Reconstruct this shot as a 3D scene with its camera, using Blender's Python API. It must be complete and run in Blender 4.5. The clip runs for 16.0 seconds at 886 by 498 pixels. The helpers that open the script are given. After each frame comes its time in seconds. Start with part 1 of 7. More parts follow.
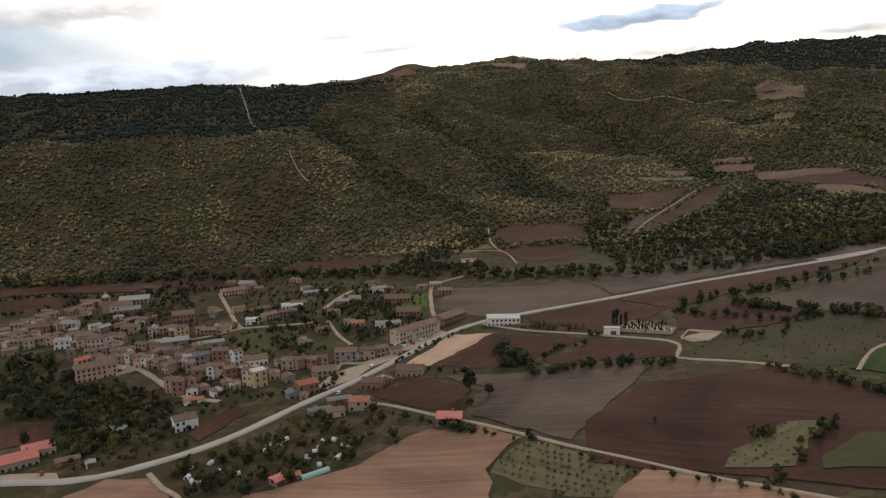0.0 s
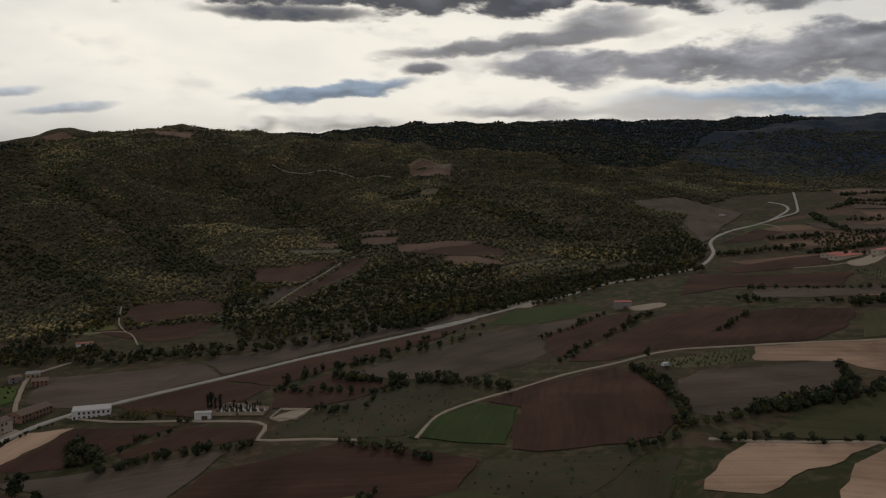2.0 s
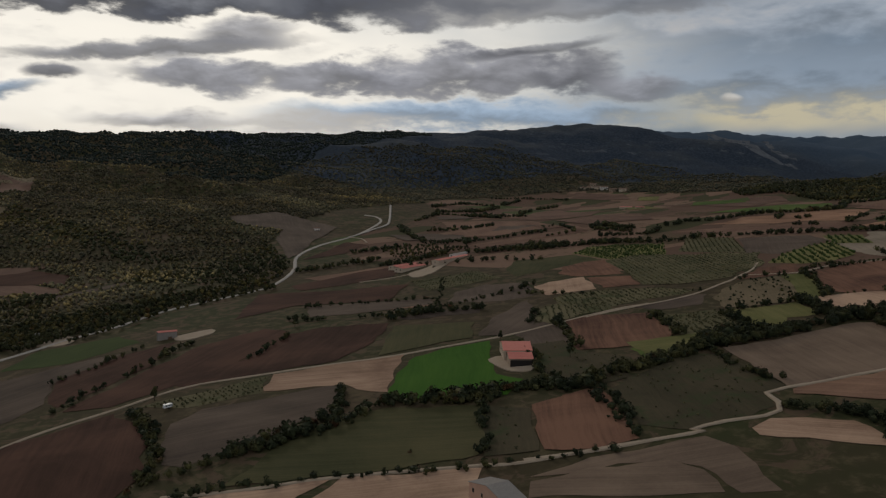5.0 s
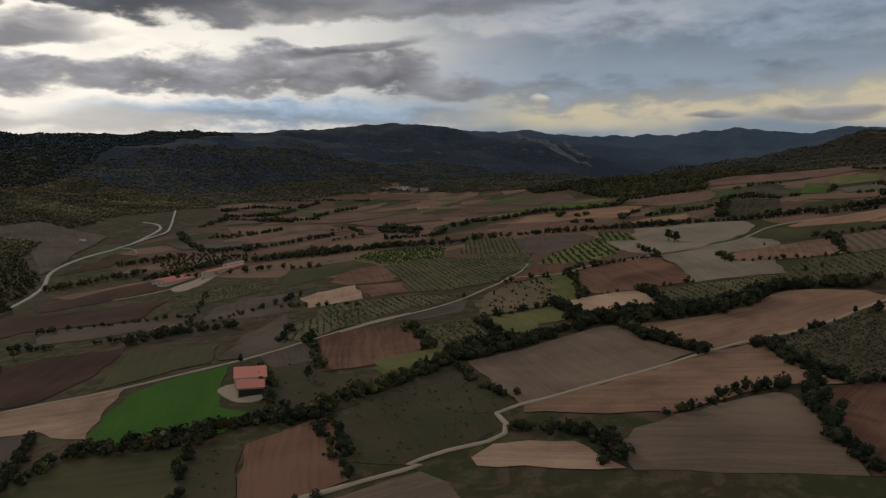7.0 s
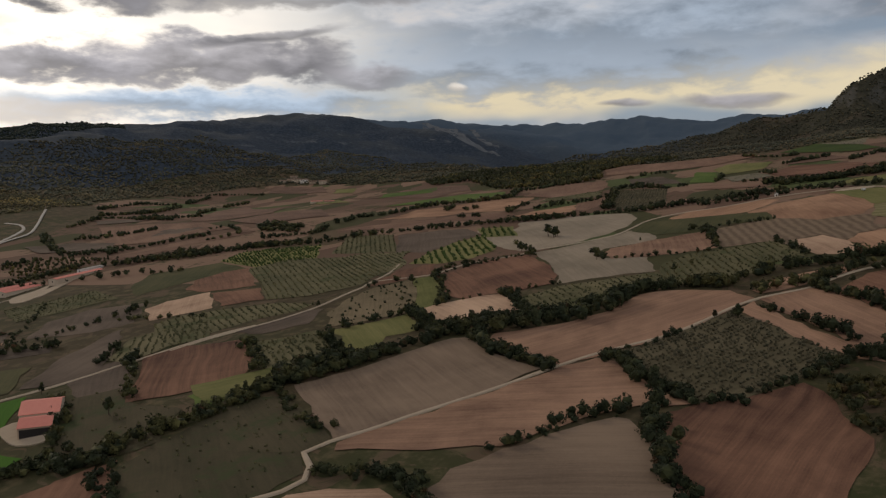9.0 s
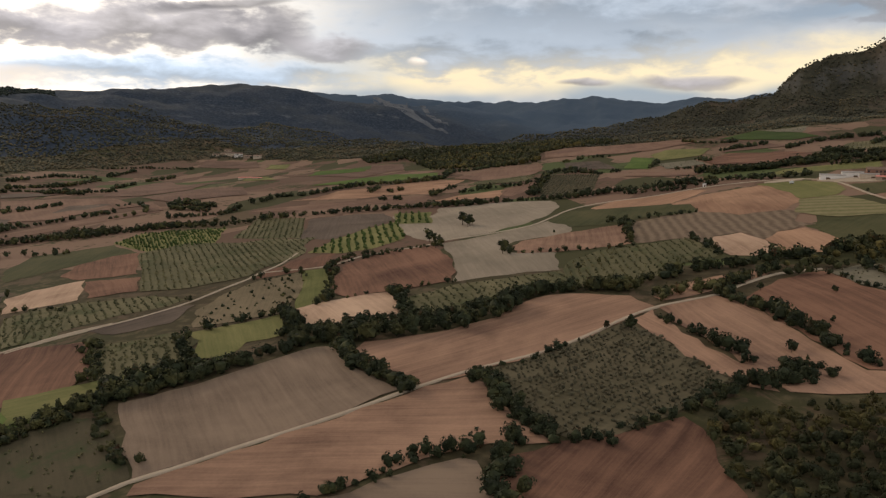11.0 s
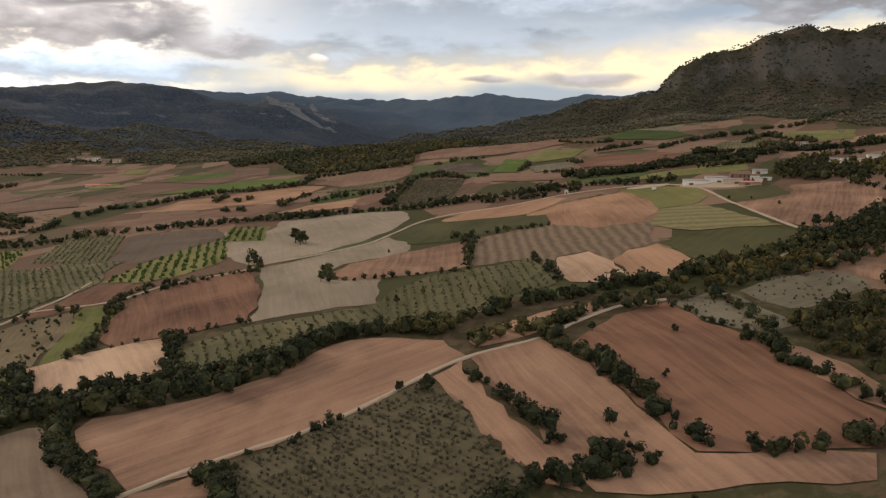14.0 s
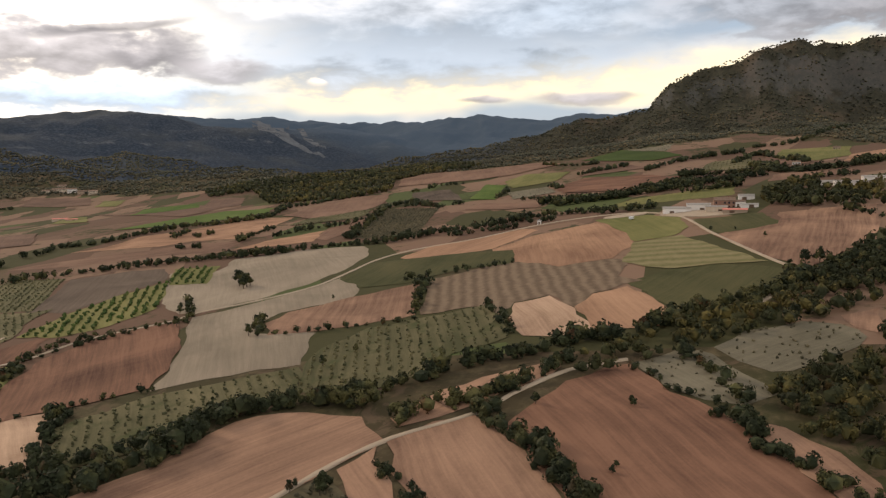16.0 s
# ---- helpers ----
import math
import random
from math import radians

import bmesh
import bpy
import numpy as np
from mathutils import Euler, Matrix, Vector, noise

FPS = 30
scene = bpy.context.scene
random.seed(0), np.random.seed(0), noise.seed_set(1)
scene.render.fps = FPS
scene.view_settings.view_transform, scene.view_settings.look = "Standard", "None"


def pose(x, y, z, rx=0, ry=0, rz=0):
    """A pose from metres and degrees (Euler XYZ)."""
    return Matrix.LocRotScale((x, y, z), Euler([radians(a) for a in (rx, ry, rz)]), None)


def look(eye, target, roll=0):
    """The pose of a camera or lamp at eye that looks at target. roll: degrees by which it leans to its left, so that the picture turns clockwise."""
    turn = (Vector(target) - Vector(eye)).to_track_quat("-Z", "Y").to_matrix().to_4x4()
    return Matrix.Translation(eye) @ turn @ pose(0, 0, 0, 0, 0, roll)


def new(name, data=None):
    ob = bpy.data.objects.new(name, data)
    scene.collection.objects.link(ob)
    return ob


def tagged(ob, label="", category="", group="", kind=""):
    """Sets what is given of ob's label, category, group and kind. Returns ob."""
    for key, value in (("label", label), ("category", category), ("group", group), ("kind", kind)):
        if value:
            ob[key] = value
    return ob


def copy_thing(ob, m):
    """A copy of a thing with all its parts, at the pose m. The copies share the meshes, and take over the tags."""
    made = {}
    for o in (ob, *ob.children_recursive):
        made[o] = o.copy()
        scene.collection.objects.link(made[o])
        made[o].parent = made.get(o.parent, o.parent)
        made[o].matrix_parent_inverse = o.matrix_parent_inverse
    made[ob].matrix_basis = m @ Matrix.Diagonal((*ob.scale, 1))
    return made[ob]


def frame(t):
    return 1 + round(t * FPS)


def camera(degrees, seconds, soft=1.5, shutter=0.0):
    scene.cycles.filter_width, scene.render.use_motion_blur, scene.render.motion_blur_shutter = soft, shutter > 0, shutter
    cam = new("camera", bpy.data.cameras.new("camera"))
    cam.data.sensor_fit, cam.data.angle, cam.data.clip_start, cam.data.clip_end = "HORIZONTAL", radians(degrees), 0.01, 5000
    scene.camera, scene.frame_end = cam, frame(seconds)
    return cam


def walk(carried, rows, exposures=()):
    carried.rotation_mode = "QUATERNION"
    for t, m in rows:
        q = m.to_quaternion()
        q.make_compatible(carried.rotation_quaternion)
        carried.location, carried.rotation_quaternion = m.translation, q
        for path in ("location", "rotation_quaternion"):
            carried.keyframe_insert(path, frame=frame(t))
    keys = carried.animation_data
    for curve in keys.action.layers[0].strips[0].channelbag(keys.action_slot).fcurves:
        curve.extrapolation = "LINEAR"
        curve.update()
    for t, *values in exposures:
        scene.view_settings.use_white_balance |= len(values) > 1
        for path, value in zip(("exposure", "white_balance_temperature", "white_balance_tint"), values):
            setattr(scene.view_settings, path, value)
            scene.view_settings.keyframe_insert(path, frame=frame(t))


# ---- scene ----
cam = camera(57.1, 16.0, soft=1.3)
ROWS = [
    (0, 0, 0, 130, -1.315, -11.033, 1.474),
    (0.5, 16.38, -2.02, 131.51, -5.375, -9.31, -0.058),
    (1, 32.9, -4.12, 133.02, -11.878, -7.995, -0.506),
    (1.5, 49.76, -6.43, 134.51, -17.428, -7.131, -0.367),
    (2, 66.94, -8.85, 136.06, -22.332, -6.432, -0.398),
    (2.5, 84.04, -11.54, 137.42, -27.127, -5.857, -0.785),
    (3, 101.01, -14.25, 138.72, -31.526, -5.329, -0.405),
    (3.5, 118.04, -17.13, 139.8, -34.806, -4.796, 0.364),
    (4, 135.14, -19.93, 140.82, -38.262, -4.445, -0.221),
    (4.5, 152.27, -22.94, 141.8, -42.513, -5.019, -0.553),
    (7, 237.88, -40.06, 146.85, -58.947, -5.478, 0.151),
    (7.5, 254.78, -44.07, 147.66, -61.899, -5.543, -0.06),
    (8, 271.49, -48.66, 148.63, -63.825, -5.547, 0.275),
    (10.5, 355.35, -73.33, 155.7, -65.45, -7.559, 0.5),
    (11, 371.87, -78.08, 156.92, -67.5, -7.975, -0.67),
    (11.5, 388.25, -82.68, 158.16, -70.091, -7.384, -1.213),
    (12, 404.96, -86.88, 159.57, -71.715, -6.63, -0.666),
    (12.5, 421.66, -91.03, 160.86, -72.132, -5.727, 0.016),
    (13, 437.84, -95.51, 161.8, -72.579, -6.451, -0.035),
    (13.5, 454.46, -99.68, 163.18, -73.586, -7.953, -0.308),
    (14, 470.56, -104.18, 164.38, -74.206, -8.13, -0.243),
    (14.5, 486.71, -108.41, 165.7, -74.292, -7.67, 0.14),
    (15, 503.39, -112.31, 167.28, -74.518, -7.077, 0.24),
    (15.5, 519.91, -116.17, 169.02, -74.69, -7.112, 0.482),
    (16, 535.92, -120.43, 170.68, -74.244, -6.685, 0.895),
]
EXPOSURES = ((0.0, 0.25, 6300, 11), (0.5, -0.24, 6300, 11), (1.0, -0.75, 6250, 10), (1.5, -0.9, 6200, 9), (2.0, -0.9, 6200, 9), (2.5, -0.82, 6200, 9), (3.2, -0.7, 6150, 9), (4.5, -0.83, 6200, 9), (4.7, -0.83, 6200, 9), (7.0, -0.72, 6300, 10), (8.2, -0.52, 6450, 11), (10.5, 0.1, 6750, 12), (12.0, 0.25, 6850, 12), (12.5, 0.2, 6850, 12), (13.0, 0.08, 6900, 12), (13.5, 0.1, 7000, 13), (14.0, 0.42, 7000, 13), (14.5, 0.67, 7050, 13), (15.0, 0.72, 7050, 13), (16.0, 0.6, 6950, 13))
walk(cam, [(t, pose(x, y, z, 90 + pitch, roll, yaw)) for t, x, y, z, yaw, pitch, roll in ROWS], EXPOSURES)

# ---- light ----
SUN_AZ, SUN_EL = 22.0, 22.0
world = bpy.data.worlds.new("sky")
scene.world = world
world.use_nodes = True


class Nodes:
    """Short hand for wiring shader nodes."""

    def __init__(self, tree):
        self.tree = tree
        tree.nodes.clear()

    def add(self, kind, **values):
        node = self.tree.nodes.new(kind)
        for key, value in values.items():
            setattr(node, key, value)
        return node

    def put(self, socket, value):
        if isinstance(value, bpy.types.NodeSocket):
            self.tree.links.new(value, socket)
        elif isinstance(value, (tuple, list)) and len(value) == 3 and socket.type == "RGBA":
            socket.default_value = (*value, 1.0)
        else:
            socket.default_value = value

    def m(self, op, a, b=None, c=None, clamp=False):
        node = self.add("ShaderNodeMath", operation=op, use_clamp=clamp)
        for k, v in enumerate((a, b, c)):
            if v is not None:
                self.put(node.inputs[k], v)
        return node.outputs[0]

    def mix(self, fac, a, b):
        node = self.add("ShaderNodeMix", data_type="RGBA")
        self.put(node.inputs[0], fac)
        self.put(node.inputs[6], a)
        self.put(node.inputs[7], b)
        return node.outputs[2]

    def ramp(self, value, low, high, a=0.0, b=1.0):
        node = self.add("ShaderNodeMapRange", interpolation_type="SMOOTHSTEP")
        for k, v in enumerate((value, low, high, a, b)):
            self.put(node.inputs[k], v)
        return node.outputs[0]

    def xyz(self, x, y, z=0.0):
        node = self.add("ShaderNodeCombineXYZ")
        for k, v in enumerate((x, y, z)):
            self.put(node.inputs[k], v)
        return node.outputs[0]

    def noise(self, vector, scale, detail=4.0, rough=0.55, distort=0.0):
        node = self.add("ShaderNodeTexNoise")
        if vector is not None:
            self.put(node.inputs["Vector"], vector)
        self.put(node.inputs["Scale"], scale)
        self.put(node.inputs["Detail"], detail)
        self.put(node.inputs["Roughness"], rough)
        self.put(node.inputs["Distortion"], distort)
        return node.outputs[0]


def build_sky():
    n = Nodes(world.node_tree)
    coord = n.add("ShaderNodeTexCoord").outputs["Generated"]
    split = n.add("ShaderNodeSeparateXYZ")
    n.put(split.inputs[0], coord)
    az = n.m("MULTIPLY", n.m("ARCTAN2", split.outputs[0], split.outputs[1]), 57.2958)
    el = n.m("MULTIPLY", n.m("ARCSINE", split.outputs[2]), 57.2958)
    sky = n.add("ShaderNodeTexSky", sky_type="NISHITA", sun_disc=False, sun_elevation=radians(SUN_EL), sun_rotation=radians(SUN_AZ))
    clear = n.add("ShaderNodeMix", data_type="RGBA", blend_type="MULTIPLY")
    n.put(clear.inputs[0], 1.0)
    n.put(clear.inputs[6], sky.outputs[0])
    n.put(clear.inputs[7], (0.09, 0.09, 0.09))
    base = n.mix(0.75, clear.outputs[2], (0.36, 0.46, 0.60))
    # cloud coordinates: long and flat near the horizon
    flat = n.xyz(n.m("MULTIPLY", az, 0.12), n.m("MULTIPLY", el, 0.30), 0.0)
    fine = n.m("SUBTRACT", n.noise(flat, 2.2, 6.0, 0.56, 0.15), 0.5)
    wide = n.m("SUBTRACT", n.noise(flat, 0.8, 3.0, 0.5), 0.5)
    high = n.noise(coord, 3.0, 5.0, 0.5, 0.2)
    # the bright veil round the hidden sun, warm towards the edges
    warm = n.m("ADD", n.m("POWER", n.m("DIVIDE", n.m("SUBTRACT", az, SUN_AZ - 4.0), 46.0), 2.0), n.m("POWER", n.m("DIVIDE", n.m("SUBTRACT", el, 7.5), 8.0), 2.0))
    glow = n.m("ADD", n.ramp(warm, 0.0, 1.5, 1.0, 0.0), n.m("MULTIPLY", wide, 0.9), clamp=True)
    col = n.mix(glow, base, (1.75, 1.60, 1.37))
    # yellow strip over the far gorge
    strip = n.m("MULTIPLY", n.ramp(az, 52, 66), n.m("MULTIPLY", n.ramp(n.m("ADD", el, n.m("MULTIPLY", wide, 3.0)), 2.6, 3.8), n.ramp(n.m("ADD", n.m("SUBTRACT", el, n.m("MULTIPLY", n.m("SUBTRACT", az, 75), 0.045)), n.m("MULTIPLY", fine, 2.2)), 4.6, 6.2, 1.0, 0.0)))
    col = n.mix(n.m("MULTIPLY", strip, n.ramp(az, 100, 125, 1.0, 0.0)), col, (1.05, 0.92, 0.64))
    # broken cloud over all
    veil = n.ramp(n.m("ADD", wide, n.m("MULTIPLY", fine, 0.7)), 0.0, 0.28)
    col = n.mix(n.m("MULTIPLY", veil, 0.34), col, (0.62, 0.60, 0.60))
    # single clouds: azimuth, elevation, half width, half height, slope, edge, colour
    for ca, ce, wa, we, slope, edge, tone, amount in CLOUDS:
        da = n.m("ADD", n.m("SUBTRACT", az, ca), n.m("MULTIPLY", wide, wa * 0.5))
        de = n.m("ADD", n.m("SUBTRACT", n.m("SUBTRACT", el, ce), n.m("MULTIPLY", da, slope)), n.m("MULTIPLY", fine, we * 3.4))
        dist = n.m("ADD", n.m("POWER", n.m("DIVIDE", n.m("ABSOLUTE", da), wa), 2.0), n.m("POWER", n.m("DIVIDE", n.m("ABSOLUTE", de), we), 2.0))
        shade = n.m("ADD", n.ramp(de, -we * 0.8, we, 0.82, 1.35), n.m("MULTIPLY", fine, 1.1))
        lit = n.add("ShaderNodeVectorMath", operation="SCALE")
        lit.inputs[0].default_value = tone
        n.put(lit.inputs["Scale"], shade)
        col = n.mix(n.m("MULTIPLY", n.ramp(dist, 0.9 - edge * 1.6, 1.0 + edge * 1.8, 1.0, 0.0), amount), col, lit.outputs[0])
    # the cloud sheet overhead
    lid = n.ramp(n.m("ADD", n.m("ADD", el, n.m("MULTIPLY", fine, 3.5)), n.m("ADD", n.m("MULTIPLY", wide, 5.0), n.ramp(az, 40, 75, 0.0, -2.6))), 9.9, 11.6)
    grey = n.mix(n.ramp(high, 0.35, 0.68), (0.16, 0.165, 0.19), (0.44, 0.44, 0.46))
    behind = n.ramp(n.m("COSINE", n.m("MULTIPLY", n.m("SUBTRACT", az, 30.0), 0.0174533)), 0.25, -0.35)
    grey = n.mix(behind, grey, n.mix(n.ramp(high, 0.3, 0.7), (0.62, 0.61, 0.61), (1.05, 1.03, 1.0)))
    col = n.mix(n.m("MULTIPLY", lid, n.ramp(az, 40, 70, 0.93, 0.62)), col, grey)
    back = n.add("ShaderNodeBackground")
    n.put(back.inputs[0], col)
    n.put(back.inputs[1], n.ramp(az, 42, 62, 1.0, 0.86))
    out = n.add("ShaderNodeOutputWorld")
    n.tree.links.new(back.outputs[0], out.inputs[0])


GREY, BLUE, PALE, LILAC = (0.30, 0.295, 0.315), (0.44, 0.57, 0.73), (0.70, 0.66, 0.63), (0.43, 0.42, 0.445)
DARK, SLATE, HAZY, PUFF = (0.125, 0.13, 0.155), (0.46, 0.54, 0.64), (0.60, 0.65, 0.72), (0.95, 0.88, 0.78)
CLOUDS = (
    (70.8, 6.07, 18.1, 1.71, 0.000, 0.5, SLATE, 0.75),
    (68.9, 9.99, 10.0, 1.29, 0.020, 0.5, PALE, 0.6),
    (96.8, 9.11, 9.6, 1.69, -0.100, 0.3, GREY, 0.85),
    (77.7, 8.94, 18.3, 2.15, 0.000, 0.6, SLATE, 0.7),
    (49.0, 3.94, 13.1, 0.90, 0.000, 0.5, BLUE, 0.9),
    (-19.3, 1.24, 10.2, 1.00, 0.050, 0.5, HAZY, 0.8),
    (-22.2, 5.40, 7.7, 0.81, 0.080, 0.4, PALE, 0.8),
    (-5.5, 3.85, 1.7, 0.30, 0.150, 0.5, HAZY, 0.8),
    (-2.2, 2.89, 2.7, 0.30, 0.120, 0.5, HAZY, 0.8),
    (14.5, 4.25, 4.0, 0.43, 0.120, 0.4, HAZY, 0.9),
    (15.6, 2.28, 4.0, 0.51, 0.000, 0.5, PALE, 0.7),
    (27.7, 3.13, 1.9, 0.30, 0.100, 0.5, LILAC, 0.7),
    (9.6, 2.08, 1.4, 0.53, 0.000, 0.35, PUFF, 0.9),
    (15.3, 2.20, 4.2, 0.52, 0.000, 0.4, PUFF, 0.8),
    (27.6, 3.17, 5.0, 0.58, 0.000, 0.5, PALE, 0.8),
    (37.8, 3.28, 5.5, 0.58, 0.000, 0.5, PALE, 0.7),
    (14.5, 4.46, 5.9, 0.55, 0.100, 0.3, SLATE, 1.0),
    (21.2, 5.96, 1.7, 0.52, 0.050, 0.35, GREY, 0.95),
    (27.7, 7.79, 8.8, 0.53, 0.100, 0.4, GREY, 0.9),
    (32.9, 9.05, 3.1, 0.67, 0.100, 0.5, LILAC, 0.85),
    (30.0, 6.25, 4.5, 1.03, 0.000, 0.35, LILAC, 0.95),
    (39.0, 6.31, 5.8, 0.99, 0.000, 0.35, LILAC, 0.95),
    (48.2, 6.66, 8.9, 1.49, 0.030, 0.35, LILAC, 0.95),
    (55.5, 6.96, 2.9, 1.43, 0.000, 0.35, GREY, 0.9),
    (59.4, 5.81, 2.9, 0.98, 0.000, 0.5, LILAC, 0.8),
    (52.5, 8.30, 5.0, 0.36, 0.120, 0.4, GREY, 0.85),
    (18.4, 11.14, 21.4, 1.48, 0.000, 0.25, DARK, 0.95),
    (11.8, 9.44, 5.9, 0.45, 0.000, 0.4, DARK, 0.9),
    (36.3, 11.40, 12.6, 1.54, 0.000, 0.3, DARK, 0.9),
    (54.2, 10.91, 13.7, 0.90, 0.050, 0.4, GREY, 0.7),
    (77.1, 3.64, 1.6, 0.22, 0.000, 0.5, LILAC, 0.9),
    (84.1, 3.72, 3.4, 0.32, 0.000, 0.5, LILAC, 0.85),
    (65.7, 4.97, 0.6, 0.23, 0.000, 0.6, PUFF, 0.9),
    (84.2, 3.48, 3.0, 0.34, 0.000, 0.5, LILAC, 0.8),
)
build_sky()

sun = new("sun", bpy.data.lights.new("sun", "SUN"))
sun.data.energy, sun.data.angle, sun.data.color = 1.3, radians(12), (1.0, 0.87, 0.70)
sun.matrix_world = look((0, 0, 0), (-math.sin(radians(SUN_AZ)) * math.cos(radians(SUN_EL)), -math.cos(radians(SUN_AZ)) * math.cos(radians(SUN_EL)), -math.sin(radians(SUN_EL))))

# ---- materials ----
def material(name, build, rough=0.95, spec=0.05):
    """A material whose colour and relief come from build(nodes, place); build gives (colour, height or None)."""
    mat = bpy.data.materials.new(name)
    mat.use_nodes = True
    n = Nodes(mat.node_tree)
    place = n.add("ShaderNodeNewGeometry").outputs["Position"]
    colour, height = build(n, place)
    shader = n.add("ShaderNodeBsdfPrincipled")
    n.put(shader.inputs["Base Color"], colour)
    n.put(shader.inputs["Roughness"], rough)
    n.put(shader.inputs["Specular IOR Level"], spec)
    if height is not None:
        bump = n.add("ShaderNodeBump")
        n.put(bump.inputs["Strength"], 0.6)
        n.put(bump.inputs["Distance"], 0.5)
        n.put(bump.inputs["Height"], height)
        n.tree.links.new(bump.outputs[0], shader.inputs["Normal"])
    out = n.add("ShaderNodeOutputMaterial")
    n.tree.links.new(shader.outputs[0], out.inputs[0])
    return mat


def scrub_look(n, place):
    wide = n.noise(place, 0.006, 4.0)
    fine = n.noise(place, 0.09, 5.0, 0.65)
    plots = n.noise(place, 0.035, 5.0, 0.7, 1.2)
    a = n.mix(n.ramp(wide, 0.35, 0.65), (0.060, 0.046, 0.026), (0.042, 0.046, 0.019))
    a = n.mix(n.ramp(plots, 0.52, 0.60), a, (0.095, 0.066, 0.042))
    return n.mix(n.ramp(fine, 0.45, 0.75), a, (0.11, 0.085, 0.048)), fine


def valley_look(n, place):
    """Far valley floor: a patchwork of tilled plots and dry grass, too far off to tell apart."""
    cut = n.add("ShaderNodeSeparateXYZ")
    n.put(cut.inputs[0], place)
    skew = n.xyz(n.m("ADD", n.m("MULTIPLY", cut.outputs[0], 0.0075), n.m("MULTIPLY", cut.outputs[1], 0.003)), n.m("MULTIPLY", cut.outputs[1], 0.017), 0.0)
    cell = n.add("ShaderNodeTexVoronoi", voronoi_dimensions="2D", distance="CHEBYCHEV")
    n.put(cell.inputs["Vector"], skew)
    n.put(cell.inputs["Scale"], 1.0)
    pick = n.add("ShaderNodeSeparateColor")
    n.put(pick.inputs[0], cell.outputs["Color"])
    fine = n.noise(place, 0.09, 5.0, 0.65)
    wide = n.noise(place, 0.01, 4.0)
    c = n.mix(n.ramp(pick.outputs[0], 0.30, 0.34), (0.060, 0.056, 0.026), (0.125, 0.076, 0.052))
    c = n.mix(n.ramp(pick.outputs[1], 0.62, 0.66), c, (0.20, 0.125, 0.085))
    c = n.mix(n.ramp(pick.outputs[2], 0.92, 0.94), c, (0.075, 0.088, 0.034))
    c = n.mix(n.ramp(n.m("ADD", fine, wide), 1.05, 1.25), c, (0.050, 0.050, 0.022))
    return c, fine


def east_look(n, place):
    """Dark olive scrub on the eastern mountain, stony ground between the bushes and bare rock on the steep faces."""
    tree = n.noise(place, 0.09, 5.0, 0.75)
    wide = n.noise(place, 0.006, 5.0, 0.6)
    c = n.mix(n.ramp(tree, 0.38, 0.66), (0.034, 0.034, 0.024), (0.060, 0.053, 0.036))
    c = n.mix(n.m("MULTIPLY", n.ramp(wide, 0.50, 0.66), 0.7), c, (0.104, 0.076, 0.052))
    lean = n.add("ShaderNodeSeparateXYZ")
    n.put(lean.inputs[0], n.add("ShaderNodeNewGeometry").outputs["Normal"])
    steep = n.ramp(n.m("ADD", lean.outputs[2], n.m("MULTIPLY", n.m("SUBTRACT", n.noise(place, 0.03, 5.0, 0.7), 0.5), 0.5)), 0.60, 0.74, 1.0, 0.0)
    return n.mix(n.m("MULTIPLY", steep, 0.45), c, n.mix(tree, (0.062, 0.060, 0.058), (0.155, 0.148, 0.140))), tree


def mountain_look(n, place):
    """Dark distant maquis, its blue tint painted in as haze, with grey rock in broken bands under the rim and on the
    steep ribs.
    """
    cut = n.add("ShaderNodeSeparateXYZ")
    n.put(cut.inputs[0], place)
    slant = n.m("ADD", cut.outputs[0], n.m("MULTIPLY", cut.outputs[1], 0.9))
    streak = n.xyz(n.m("MULTIPLY", slant, 0.011), n.m("MULTIPLY", cut.outputs[2], 0.006), n.m("MULTIPLY", cut.outputs[1], 0.002))
    rock = n.ramp(n.noise(streak, 1.0, 6.0, 0.7, 0.5), 0.50, 0.68)
    band = n.ramp(n.noise(n.xyz(n.m("MULTIPLY", slant, 0.004), n.m("MULTIPLY", cut.outputs[2], 0.045), 0.0), 1.0, 5.0, 0.7, 0.6), 0.54, 0.66)
    spots = n.ramp(n.noise(place, 0.02, 6.0, 0.7), 0.50, 0.66)
    tree = n.noise(place, 0.1, 5.0, 0.75)
    stand = n.noise(place, 0.0035, 5.0, 0.6)
    # the blue in both tones stands for haze in the air
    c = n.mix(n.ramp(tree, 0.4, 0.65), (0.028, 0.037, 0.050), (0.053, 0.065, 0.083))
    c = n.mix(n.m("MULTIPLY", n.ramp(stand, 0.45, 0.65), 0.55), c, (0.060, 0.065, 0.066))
    bare = n.m("MULTIPLY", n.m("MAXIMUM", n.m("MULTIPLY", rock, 0.8), band), spots)
    c = n.mix(n.m("MULTIPLY", bare, n.ramp(cut.outputs[2], 130, 220, 0.0, 0.8)), c, (0.16, 0.16, 0.162))
    # distance haze mixed into the colour of the plateau behind the gorge
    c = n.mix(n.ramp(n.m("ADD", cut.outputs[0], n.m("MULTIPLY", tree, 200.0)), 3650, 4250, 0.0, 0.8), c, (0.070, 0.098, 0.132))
    # olive scrub takes over towards the eastern mountain
    side = n.m("SUBTRACT", n.m("ADD", n.m("MULTIPLY", cut.outputs[0], 0.12), n.m("MULTIPLY", n.noise(place, 0.006, 4.0), 240.0)), cut.outputs[1])
    south = n.m("MULTIPLY", n.ramp(side, -150, 250), n.ramp(cut.outputs[0], 3250, 3600, 1.0, 0.0))
    return n.mix(south, c, east_look(n, place)[0]), tree


